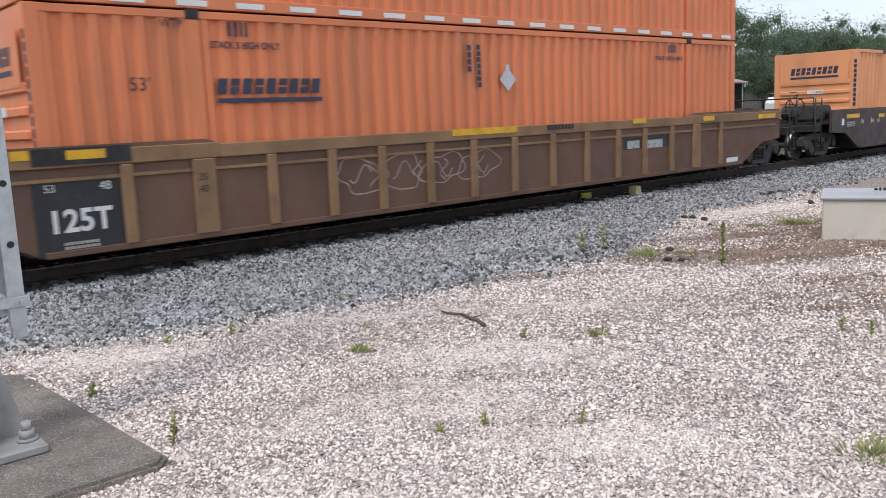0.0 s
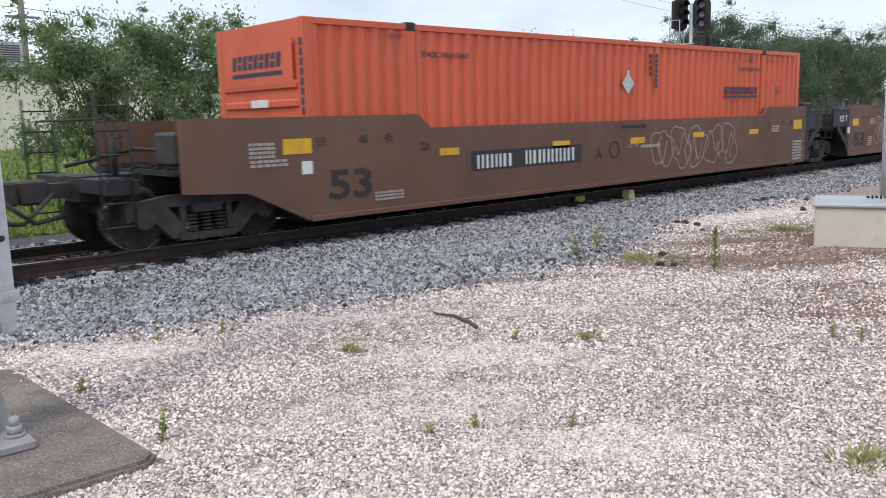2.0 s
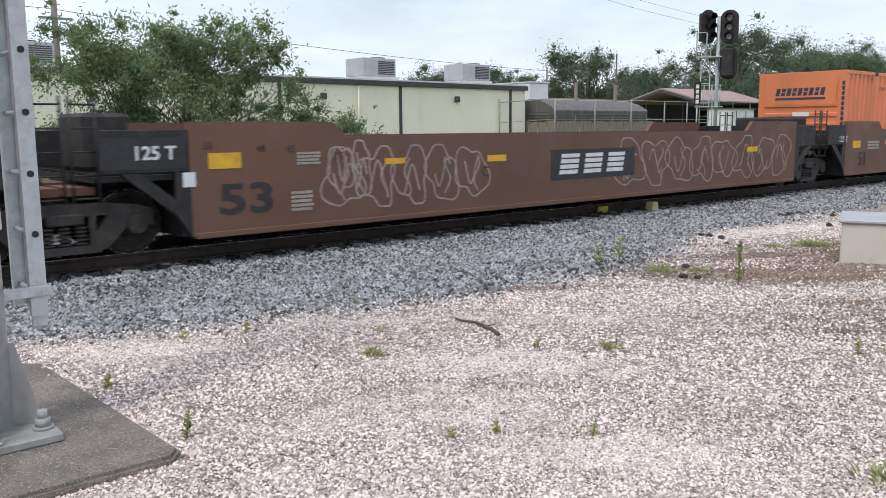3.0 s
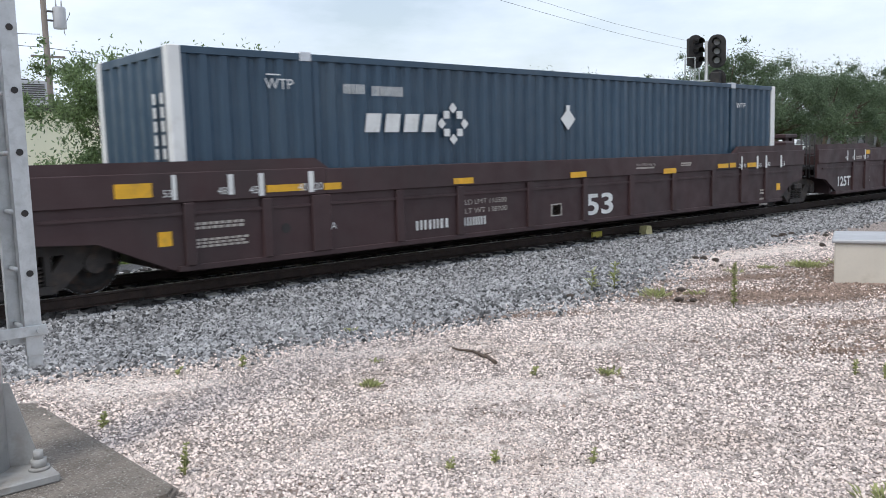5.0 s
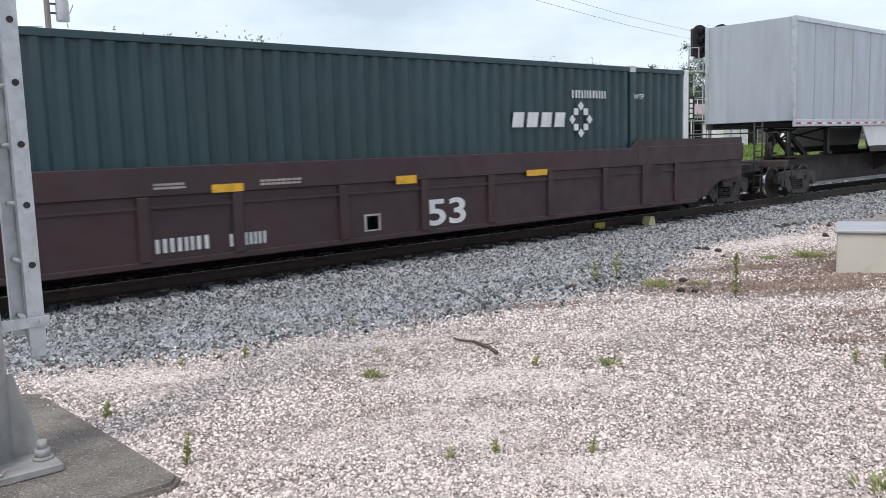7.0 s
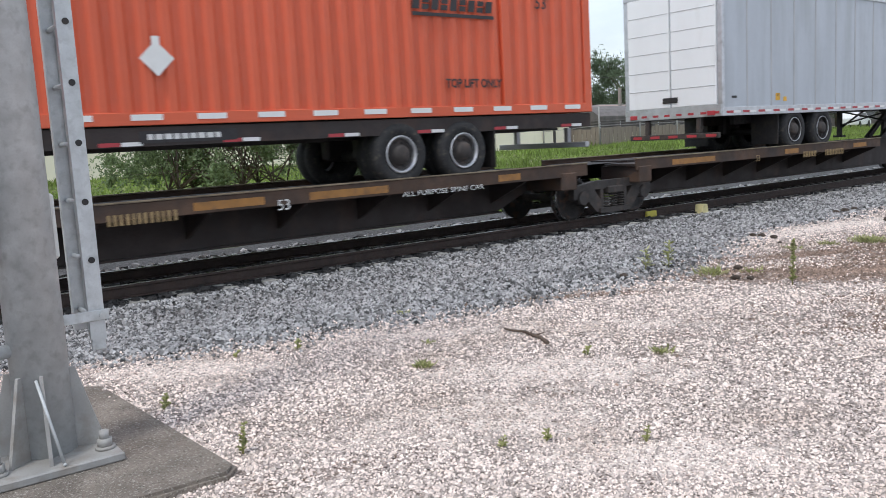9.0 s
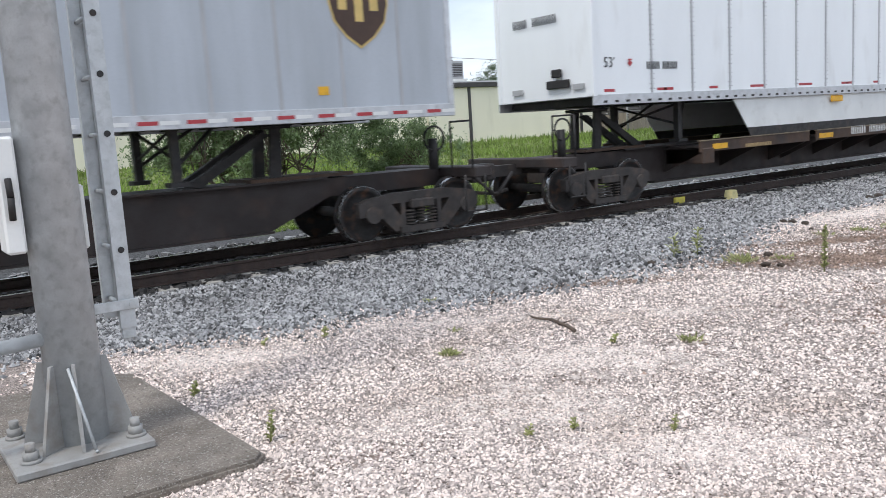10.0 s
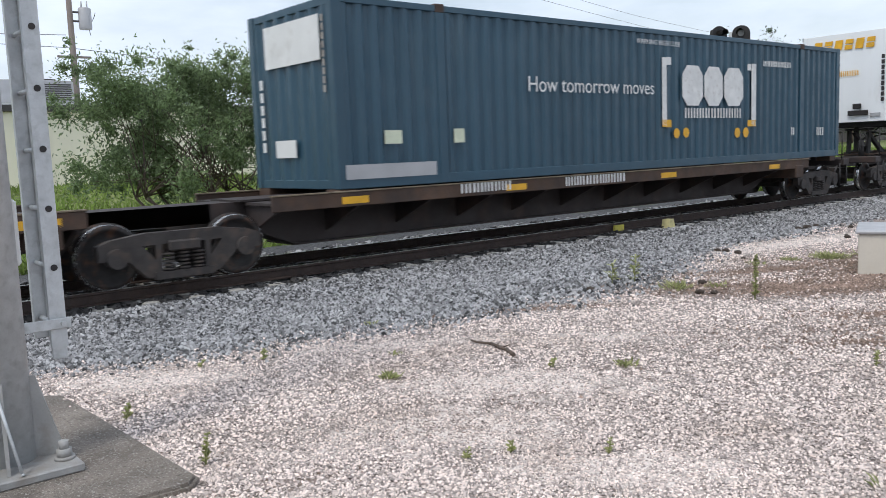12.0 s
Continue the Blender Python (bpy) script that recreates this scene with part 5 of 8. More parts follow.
words("LD LMT", 0.077, "letter_dusty", wc, -0.22, -1.471, 0.93)
bars(8, 0.065, 0.075, "letter_dusty", wc, 0.25, -1.468, 0.91, rows=1)
graffiti(wc, 0.72, 4.38, 0.38, 1.35, 5, "graffiti", 7, 0.028)
bars(10, 0.068, 0.075, "letter_dark", wc, -0.47, -1.468, 1.34, rows=1)
words("40", 0.106, "letter_dark", wc, 5.94, -1.471, 1.31)
words("20", 0.107, "letter_dark", wc, 5.97, -1.471, 1.16)
words("45", 0.111, "letter_dark", wc, 6.75, -1.471, 1.25)
words("48", 0.113, "letter_dark", wc, 7.20, -1.471, 1.24)
words("53", 0.116, "letter_dark", wc, 7.96, -1.471, 1.26)
bars(6, 0.039, 0.055, "letter_dusty", wc, 6.22, -1.468, 1.19, rows=3)
bars(7, 0.052, 0.066, "letter_dusty", wc, 7.45, -1.468, 0.75, rows=7)
# graffitied empty wagon
part("dark_panel", B((-9.37, -8.28, -1.466, -1.462, 1.13, 1.52)), "letter_dark", wd)
words("125 T", 0.166, "letter_white", wd, -8.97, -1.471, 1.25, bold=0.006)
part("plate", B((-8.33, -8.16, -1.466, -1.462, 0.88, 1.07)), "white", wd)
part("reflector_panel", B((-7.97, -7.50, -1.466, -1.462, 1.10, 1.31)), "yellow", wd)
words("53", 0.391, "letter_dark", wd, -7.86, -1.471, 0.50, bold=0.012, fit=0.82)
words("53", 0.095, "letter_dark", wd, -8.04, -1.471, 1.36)
words("48", 0.100, "letter_dark", wd, -7.27, -1.471, 1.31)
words("45", 0.102, "letter_dark", wd, -6.80, -1.471, 1.29)
words("20", 0.107, "letter_dark", wd, -6.02, -1.471, 1.17)
words("C", 0.173, "letter_dark", wd, -3.01, -1.471, 0.79)
part("reflector_panel", B((-2.87, -2.42, -1.466, -1.462, 1.04, 1.15)), "yellow", wd)
part("reflector_panel", B((-5.07, -4.67, -1.466, -1.462, 1.07, 1.16)), "yellow", wd)
part("reflector_panel", B((5.79, 6.28, -1.466, -1.462, 1.00, 1.12)), "yellow", wd)
bars(6, 0.032, 0.053, "letter_dusty", wd, -6.63, -1.468, 1.26, rows=4)
bars(6, 0.040, 0.048, "letter_dusty", wd, -6.74, -1.468, 0.70, rows=5)
part("dark_panel", B((-1.24, 1.32, -1.466, -1.462, 0.64, 1.20)), "letter_dark", wd)
logo(wd, -1.01, 0.74, 0.38, 3, 2.12, "letter_white", y=-1.467, under=False)
graffiti(wd, -6.19, -2.91, 0.42, 1.35, 5, "graffiti", 11, 0.028)
graffiti(wd, 0.71, 7.92, 0.38, 1.39, 8, "graffiti", 12, 0.028)
graffiti(wd, -6.06, -5.33, 0.61, 1.44, 2, "graffiti", 13, 0.028)
# last brown wagon of the set
words("53", 0.376, "letter_dark", we, -7.35, -1.471, 0.47, bold=0.01)
part("reflector_panel", B((-5.52, -5.05, -1.466, -1.462, 1.03, 1.15)), "yellow", we)
part("reflector_panel", B((-2.30, -1.73, -1.466, -1.462, 0.90, 1.03)), "yellow", we)
bars(6, 0.058, 0.114, "letter_dusty", we, -6.75, -1.468, 1.09, rows=3)
part("reflector_panel", B((-1.0, -0.44999999999999996, -1.466, -1.462, 1.2, 1.32)), "yellow", we)
part("reflector_panel", B((2.2, 2.75, -1.466, -1.462, 1.2, 1.32)), "yellow", we)
part("reflector_panel", B((5.0, 5.55, -1.466, -1.462, 1.2, 1.32)), "yellow", we)
words("125 T", 0.165, "letter_white", we, -8.70, -1.471, 1.15)
part("reflector_panel", B((-7.75, -7.25, -1.466, -1.462, 0.97, 1.17)), "yellow", we)
graffiti(we, -4.91, 0.51, 0.18, 1.31, 4, "letter_white", 14, 0.05)
graffiti(we, -4.74, 0.97, 0.21, 1.27, 4, "letter_dark", 15, 0.09)
# maroon wagons
part("reflector_panel", B((-8.95, -8.48, -1.515, -1.511, 1.22, 1.40)), "yellow", wf)
part("reflector_panel", B((-6.86, -6.27, -1.515, -1.511, 1.20, 1.30)), "yellow", wf)
part("reflector_panel", B((-5.92, -5.62, -1.515, -1.511, 1.19, 1.29)), "yellow", wf)
part("reflector_panel", B((-3.36, -2.91, -1.515, -1.511, 1.16, 1.26)), "yellow", wf)
part("reflector_panel", B((-0.35, 0.12, -1.515, -1.511, 1.15, 1.26)), "yellow", wf)
part("reflector_panel", B((2.75, 3.22, -1.515, -1.511, 1.12, 1.23)), "yellow", wf)
part("tick_mark", B((-8.22, -8.16, -1.515, -1.511, 1.17, 1.49)), "letter_white", wf)
part("tick_mark", B((-7.44, -7.36, -1.515, -1.511, 1.20, 1.47)), "letter_white", wf)
part("tick_mark", B((-6.98, -6.90, -1.515, -1.511, 1.16, 1.47)), "letter_white", wf)
part("tick_mark", B((-6.18, -6.09, -1.515, -1.511, 1.17, 1.47)), "letter_white", wf)
words("53", 0.093, "letter_white", wf, -8.35, -1.520, 1.21)
words("48", 0.097, "letter_white", wf, -7.60, -1.520, 1.21)
words("45", 0.100, "letter_white", wf, -7.13, -1.520, 1.20)
words("40", 0.104, "letter_white", wf, -6.36, -1.520, 1.20)
words("20", 0.106, "letter_white", wf, -6.09, -1.520, 1.20)
bars(4, 0.155, 0.149, "letter_white", wf, -4.16, -1.468, 0.45, rows=1)
bars(4, 0.144, 0.111, "letter_white", wf, -3.10, -1.468, 0.44, rows=1)
words("LD LMT 116500", 0.086, "letter_dusty", wf, -3.09, -1.471, 0.80, fit=1.03)
words("LT WT 138700", 0.086, "letter_dusty", wf, -3.09, -1.471, 0.65, fit=1.03)
words("53", 0.397, "letter_white", wf, 0.12, -1.471, 0.41, bold=0.012, fit=0.90)
words("A", 0.109, "letter_white", wf, -5.80, -1.471, 0.60)
disc(wf, -6.56, -1.467, 0.68, 0.072, "black")
part("reflector_panel", B((-8.42, -8.24, -1.466, -1.462, 0.58, 0.77)), "yellow", wf)
bars(8, 0.037, 0.075, "letter_dusty", wf, -7.92, -1.468, 0.82, rows=2)
bars(8, 0.030, 0.078, "letter_dusty", wf, -7.93, -1.468, 0.61, rows=3)
part("stencil_box", B((-0.87, -0.56, -1.466, -1.462, 0.45, 0.68)), "letter_dusty", wf)
part("stencil_box", B((-0.83, -0.59, -1.466, -1.462, 0.47, 0.66)), "maroon", wf)
part("reflector_panel", B((4.96, 5.42, -1.515, -1.511, 1.17, 1.27)), "yellow", wf)
part("reflector_panel", B((5.49, 5.76, -1.515, -1.511, 1.17, 1.28)), "yellow", wf)
part("reflector_panel", B((6.31, 6.75, -1.515, -1.511, 1.15, 1.26)), "yellow", wf)
part("tick_mark", B((6.02, 6.08, -1.515, -1.511, 1.10, 1.42)), "letter_white", wf)
part("tick_mark", B((6.77, 6.85, -1.515, -1.511, 1.11, 1.42)), "letter_white", wf)
part("tick_mark", B((7.21, 7.29, -1.515, -1.511, 1.11, 1.42)), "letter_white", wf)
part("tick_mark", B((7.99, 8.07, -1.515, -1.511, 1.10, 1.41)), "letter_white", wf)
words("20", 0.095, "letter_white", wf, 5.88, -1.520, 1.15)
words("40", 0.096, "letter_white", wf, 6.11, -1.520, 1.15)
words("45", 0.100, "letter_white", wf, 6.85, -1.520, 1.14)
words("48", 0.102, "letter_white", wf, 7.29, -1.520, 1.15)
words("53", 0.106, "letter_white", wf, 8.06, -1.520, 1.14)
words("NON-INTERCHANGE CAR", 0.054, "letter_dusty", wf, 1.75, -1.520, 1.31, fit=0.70)
bars(14, 0.034, 0.038, "letter_dusty", wf, 1.75, -1.517, 1.25, rows=1)
bars(8, 0.030, 0.043, "letter_dusty", wf, 3.41, -1.517, 1.31, rows=2)
disc(wf, 6.32, -1.467, 0.67, 0.081, "black")
bars(6, 0.046, 0.043, "letter_dusty", wf, 7.03, -1.468, 0.53, rows=2)
bars(7, 0.047, 0.048, "letter_dusty", wf, 7.02, -1.468, 0.32, rows=3)
part("reflector_panel", B((7.89, 8.09, -1.466, -1.462, 0.52, 0.69)), "yellow", wf)
part("reflector_panel", B((-6.20, -5.92, -1.515, -1.511, 1.34, 1.46)), "yellow", wg)
part("reflector_panel", B((-3.38, -2.92, -1.515, -1.511, 1.18, 1.28)), "yellow", wg)
part("reflector_panel", B((-0.35, 0.13, -1.515, -1.511, 1.16, 1.27)), "yellow", wg)
part("reflector_panel", B((2.68, 3.14, -1.515, -1.511, 1.16, 1.27)), "yellow", wg)
part("reflector_panel", B((5.16, 5.65, -1.515, -1.511, 1.16, 1.27)), "yellow", wg)
part("tick_mark", B((-7.51, -7.46, -1.515, -1.511, 1.18, 1.47)), "letter_white", wg)
part("tick_mark", B((-7.05, -6.99, -1.515, -1.511, 1.18, 1.48)), "letter_white", wg)
part("tick_mark", B((-6.28, -6.22, -1.515, -1.511, 1.18, 1.48)), "letter_white", wg)
words("48", 0.091, "letter_white", wg, -7.66, -1.520, 1.21)
words("45", 0.094, "letter_white", wg, -7.20, -1.520, 1.21)
words("40", 0.099, "letter_white", wg, -6.43, -1.520, 1.21)
words("20", 0.100, "letter_white", wg, -6.18, -1.520, 1.21)
words("125T", 0.265, "letter_white", wg, -8.08, -1.471, 0.46, bold=0.010, fit=0.93)
words("C", 0.119, "letter_white", wg, -5.86, -1.471, 0.53)
words("53", 0.425, "letter_white", wg, 0.17, -1.471, 0.42, bold=0.014, fit=0.86)
part("stencil_box", B((-1.14, -0.86, -1.466, -1.462, 0.47, 0.73)), "letter_white", wg)
part("stencil_box", B((-1.11, -0.89, -1.466, -1.462, 0.49, 0.71)), "maroon", wg)
bars(9, 0.032, 0.037, "letter_dusty", wg, -4.16, -1.517, 1.33, rows=2)
bars(9, 0.043, 0.059, "letter_dusty", wg, 1.73, -1.517, 1.25, rows=2)
bars(9, 0.034, 0.039, "letter_dusty", wg, -6.92, -1.517, 1.26, rows=2)
part("reflector_panel", B((5.68, 5.96, -1.515, -1.511, 1.32, 1.43)), "yellow", wg)
part("reflector_panel", B((7.50, 7.92, -1.515, -1.511, 1.14, 1.25)), "yellow", wg)
part("tick_mark", B((5.94, 6.00, -1.515, -1.511, 1.14, 1.45)), "letter_white", wg)
part("tick_mark", B((6.72, 6.79, -1.515, -1.511, 1.12, 1.45)), "letter_white", wg)
part("tick_mark", B((7.21, 7.28, -1.515, -1.511, 1.12, 1.45)), "letter_white", wg)
part("tick_mark", B((7.96, 8.03, -1.515, -1.511, 1.12, 1.44)), "letter_white", wg)
words("20", 0.100, "letter_white", wg, 5.82, -1.520, 1.17)
words("40", 0.101, "letter_white", wg, 6.04, -1.520, 1.18)
words("45", 0.106, "letter_white", wg, 6.81, -1.520, 1.16)
words("48", 0.109, "letter_white", wg, 7.27, -1.520, 1.15)
words("53", 0.113, "letter_white", wg, 8.02, -1.520, 1.15)
bars(7, 0.041, 0.078, "letter_dusty", wg, 6.85, -1.468, 0.72, rows=5)
bars(7, 0.050, 0.047, "letter_dusty", wg, 7.03, -1.468, 0.36, rows=2)
bars(6, 0.039, 0.055, "letter_dusty", wg, 6.11, -1.468, 1.01, rows=2)
bars(5, 0.035, 0.051, "letter_dusty", wg, 7.91, -1.468, 0.87, rows=5)
disc(wg, 6.28, -1.467, 0.66, 0.072, "black")
bars(8, 0.033, 0.038, "letter_dusty", wg, 3.48, -1.517, 1.36, rows=2)
part("reflector_panel", B((-9.15, -8.68, -1.515, -1.511, 1.16, 1.37)), "yellow", wh)
part("reflector_panel", B((-7.07, -6.56, -1.515, -1.511, 1.15, 1.27)), "yellow", wh)
part("reflector_panel", B((-6.06, -5.79, -1.515, -1.511, 1.15, 1.27)), "yellow", wh)
part("reflector_panel", B((-3.57, -3.11, -1.515, -1.511, 1.13, 1.24)), "yellow", wh)
part("reflector_panel", B((-0.48, -0.07, -1.515, -1.511, 1.08, 1.21)), "yellow", wh)
part("reflector_panel", B((2.50, 3.05, -1.515, -1.511, 1.07, 1.18)), "yellow", wh)
part("tick_mark", B((-8.33, -8.26, -1.515, -1.511, 1.15, 1.45)), "letter_white", wh)
part("tick_mark", B((-7.56, -7.48, -1.515, -1.511, 1.13, 1.44)), "letter_white", wh)
part("tick_mark", B((-7.10, -7.03, -1.515, -1.511, 1.12, 1.44)), "letter_white", wh)
part("tick_mark", B((-6.36, -6.27, -1.515, -1.511, 1.14, 1.44)), "letter_white", wh)
words("53", 0.097, "letter_white", wh, -8.45, -1.520, 1.25)
words("48", 0.101, "letter_white", wh, -7.74, -1.520, 1.16)
words("45", 0.104, "letter_white", wh, -7.28, -1.520, 1.17)
words("40", 0.108, "letter_white", wh, -6.55, -1.520, 1.16)
words("20", 0.109, "letter_white", wh, -6.28, -1.520, 1.17)
words("B", 0.121, "letter_white", wh, -6.00, -1.471, 0.61)
bars(4, 0.181, 0.155, "letter_white", wh, -4.36, -1.468, 0.40, rows=1)
bars(4, 0.169, 0.119, "letter_white", wh, -3.33, -1.468, 0.39, rows=1)
words("53", 0.410, "letter_white", wh, 0.14, -1.471, 0.38, bold=0.012, fit=0.88)
part("stencil_box", B((-1.09, -0.78, -1.466, -1.462, 0.39, 0.65)), "letter_dusty", wh)
part("stencil_box", B((-1.05, -0.82, -1.466, -1.462, 0.41, 0.62)), "maroon", wh)
disc(wh, -6.75, -1.467, 0.65, 0.081, "black")
bars(8, 0.034, 0.061, "letter_dusty", wh, -7.98, -1.468, 0.31, rows=2)
bars(8, 0.030, 0.042, "letter_dusty", wh, -4.35, -1.517, 1.26, rows=2)
bars(8, 0.032, 0.068, "letter_dusty", wh, -2.85, -1.517, 1.24, rows=2)
# container markings
words("WTP", 0.148, "letter_white", f1, -6.69, -1.314, 2.38)
words("WTP", 0.135, "letter_white", f1, 6.12, -1.314, 2.32)
part("rule", B((-6.66, -6.44, -1.309, -1.305, 2.57, 2.59)), "letter_white", f1)
bars(4, 0.143, 0.087, "letter_white", f1, -5.36, -1.311, 2.35, rows=1)
bars(6, 0.147, 0.084, "letter_white", f1, -4.83, -1.311, 2.33, rows=1)
logo(f1, -5.00, 1.77, 0.29, 4, 1.54, "letter_white", y=-1.310, under=False)
diamond(f1, -0.16, 2.01, 0.21, "white")
star(f1, -3.15, 1.91, 0.36)
words("WTP", 0.157, "letter_white", h1, -6.83, -1.314, 2.34)
part("rule", B((-6.79, -6.61, -1.309, -1.305, 2.52, 2.54)), "letter_white", h1)
logo(h1, 2.36, 1.69, 0.27, 4, 1.52, "letter_white", y=-1.310, under=False)
bars(6, 0.149, 0.143, "letter_white", h1, 4.03, -1.311, 2.24, rows=1)
words("WTP", 0.115, "letter_white", h1, 6.00, -1.314, 2.24)
star(h1, 4.29, 1.83, 0.36)
words("How tomorrow moves", 0.277, "letter_white", p1, -4.03, -1.314, 1.52, fit=3.74)
words("WARNING HIGH CUBE", 0.100, "letter_white", p1, -0.87, -1.314, 2.53, fit=1.50)
bars(9, 0.133, 0.124, "letter_white", p1, 4.07, -1.311, 2.25, rows=1)
part("bracket_mark", B((-0.00, 0.16, -1.309, -1.305, 0.87, 2.29)), "letter_white", p1)
part("bracket_mark", B((0.16, 0.32, -1.309, -1.305, 2.14, 2.30)), "letter_white", p1)
part("bracket_mark", B((3.54, 3.74, -1.309, -1.305, 0.84, 2.29)), "letter_white", p1)
part("bracket_mark", B((3.36, 3.51, -1.309, -1.305, 2.13, 2.28)), "letter_white", p1)
part("bracket_mark", B((0.16, 0.32, -1.309, -1.305, 0.84, 1.00)), "yellow", p1)
part("bracket_mark", B((-0.00, 0.16, -1.309, -1.305, 0.85, 1.00)), "yellow", p1)
part("bracket_mark", B((3.38, 3.74, -1.309, -1.305, 0.83, 0.98)), "yellow", p1)
for k, wd in ((0.72, 0.78), (1.56, 0.74), (2.36, 0.80)):
    bm = bmesh.new()
    prism(bm, [(k + 0.18, 1.30), (k + wd - 0.18, 1.30), (k + wd, 1.50), (k + wd, 1.96), (k + wd - 0.18, 2.16), (k + 0.18, 2.16), (k, 1.96), (k, 1.50)], -1.312, -1.308)
    part("emblem", bm, "letter_white", p1)
bars(10, 0.217, 0.180, "letter_white", p1, 0.82, -1.311, 1.03, rows=1)
disc(p1, 0.51, -1.310, 0.71, 0.108, "yellow")
disc(p1, 0.86, -1.310, 0.72, 0.109, "yellow")
disc(p1, 2.92, -1.310, 0.69, 0.117, "yellow")
disc(p1, 3.29, -1.310, 0.69, 0.119, "yellow")
part("label_plate", B((-7.21, -6.87, -1.309, -1.305, 0.66, 0.87)), "label_pale", p1)
part("label_plate", B((-5.79, -5.56, -1.309, -1.305, 0.65, 0.88)), "label_pale", p1)
part("kick_panel", B((-7.95, -6.19, -1.309, -1.305, 0.14, 0.36)), "hvac", p1)
bars(1, 0.198, 0.178, "letter_white", p1, 5.44, -1.311, 0.59, rows=1)
bars(2, 0.206, 0.158, "letter_white", p1, 6.78, -1.311, 0.57, rows=1)
words("TOP LIFT ONLY", 0.134, "letter_dark", k1, -5.79, -1.314, 0.48, fit=1.22, bold=0.006)
words("TOP LIFT ONLY", 0.132, "letter_dark", k1, 4.66, -1.314, 0.45, fit=1.19, bold=0.006)
diamond(k1, 0.10, 2.00, 0.21, "white")
diamond(k1, 0.09, 0.82, 0.22, "white")
logo(k1, 4.07, 1.64, 0.18, 9, 1.66, "letter_dark", y=-1.310, under=True)
words("53'", 0.207, "letter_dark", k1, 6.67, -1.314, 1.77)
shield(l1, 12.10, 3.48, 0.63)
part("label_plate", B((2.13, 2.32, -1.296, -1.292, 2.15, 2.31)), "yellow", l1)
words("LIFT", 0.050, "letter_dark", l1, 2.16, -1.301, 2.25)
part("label_plate", B((2.46, 2.60, -1.296, -1.292, 2.13, 2.23)), "yellow", l1)
part("label_plate", B((11.35, 11.52, -1.296, -1.292, 2.21, 2.33)), "yellow", l1)
part("label_plate", B((0.38, 0.57, -1.296, -1.292, 2.22, 2.27)), "letter_dark", l1)
words("53'", 0.178, "letter_dark", m1, 0.29, -1.301, 2.56)
bars(4, 0.135, 0.078, "letter_dark", m1, 1.46, -1.298, 2.52, rows=1)
bars(6, 0.137, 0.063, "letter_dark", m1, 1.92, -1.298, 2.52, rows=1)
diamond(m1, 0.99, 2.63, 0.06, "red")
logo(a1, -5.74, 1.82, 0.21, 9, 1.69, "letter_navy", y=-1.310, under=True)
words("53'", 0.167, "letter_navy", a1, -6.93, -1.314, 1.88)
words("WTP", 0.099, "letter_navy", a1, -6.46, -1.314, 2.68)
words("STACK 3 HIGH ONLY", 0.089, "letter_navy", a1, -5.78, -1.314, 2.43, fit=1.07, bold=0.004)
bars(2, 0.194, 0.136, "letter_navy", a1, -5.51, -1.311, 2.59, rows=1)
bars(4, 0.091, 0.09, "letter_navy", a1, -1.03, -1.311, 2.59, upright=True)
bars(7, 0.082, 0.09, "letter_navy", a1, -0.80, -1.311, 2.60, upright=True)
diamond(a1, -0.03, 2.01, 0.21, "silver")
words("STACK 3 HIGH ONLY", 0.084, "letter_navy", a1, 4.65, -1.314, 2.42, fit=1.08, bold=0.004)
bars(2, 0.170, 0.130, "letter_navy", a1, 5.14, -1.311, 2.58, rows=1)
words("WTP", 0.094, "letter_navy", b1, -6.49, -1.314, 2.68)
words("STACK 2 HIGH ONLY", 0.082, "letter_navy", b1, -5.74, -1.314, 2.42, fit=1.04, bold=0.004)
bars(2, 0.166, 0.122, "letter_navy", b1, -5.50, -1.311, 2.60, rows=1)
diamond(b1, -0.03, 2.05, 0.18, "silver")
bars(7, 0.080, 0.09, "letter_navy", b1, 0.83, -1.311, 2.55, upright=True)
logo(b1, 3.99, 1.81, 0.22, 9, 1.75, "letter_navy", y=-1.310, under=True)
bars(8, 0.091, 0.077, "orange_pale", b1, 4.90, -1.311, 1.69, rows=1)
words("53'", 0.162, "letter_navy", b1, 6.62, -1.314, 1.82)
words("WTP", 0.087, "letter_navy", b1, 6.21, -1.314, 2.63)
words("STACK 2 HIGH ONLY", 0.097, "letter_navy", b1, 4.71, -1.314, 2.44, fit=1.08, bold=0.004)
bars(2, 0.181, 0.121, "letter_navy", b1, 5.20, -1.311, 2.58, rows=1)
words("WTP", 0.087, "letter_navy", c1, -6.48, -1.314, 2.64)
words("STACK 2 HIGH ONLY", 0.082, "letter_navy", c1, -5.80, -1.314, 2.39, fit=1.11, bold=0.004)
diamond(c1, -0.01, 2.01, 0.22, "silver")
logo(c1, 3.99, 1.80, 0.17, 9, 1.69, "letter_navy", y=-1.310, under=True)
words("53'", 0.198, "letter_navy", c1, 6.64, -1.314, 1.79)
words("WTP", 0.077, "letter_navy", c1, 6.22, -1.314, 2.62)
words("STACK 2 HIGH ONLY", 0.081, "letter_navy", c1, 4.73, -1.314, 2.37, fit=1.05, bold=0.004)
bars(4, 0.094, 0.09, "letter_navy", c1, 0.76, -1.311, 2.64, upright=True)
bars(7, 0.082, 0.09, "letter_navy", c1, 1.00, -1.311, 2.65, upright=True)
bars(2, 0.164, 0.103, "letter_navy", c1, 5.20, -1.311, 2.57, rows=1)
words("WTP", 0.087, "letter_navy", e1, -6.48, -1.314, 2.64)
words("STACK 2 HIGH ONLY", 0.082, "letter_navy", e1, -5.80, -1.314, 2.39, fit=1.11, bold=0.004)
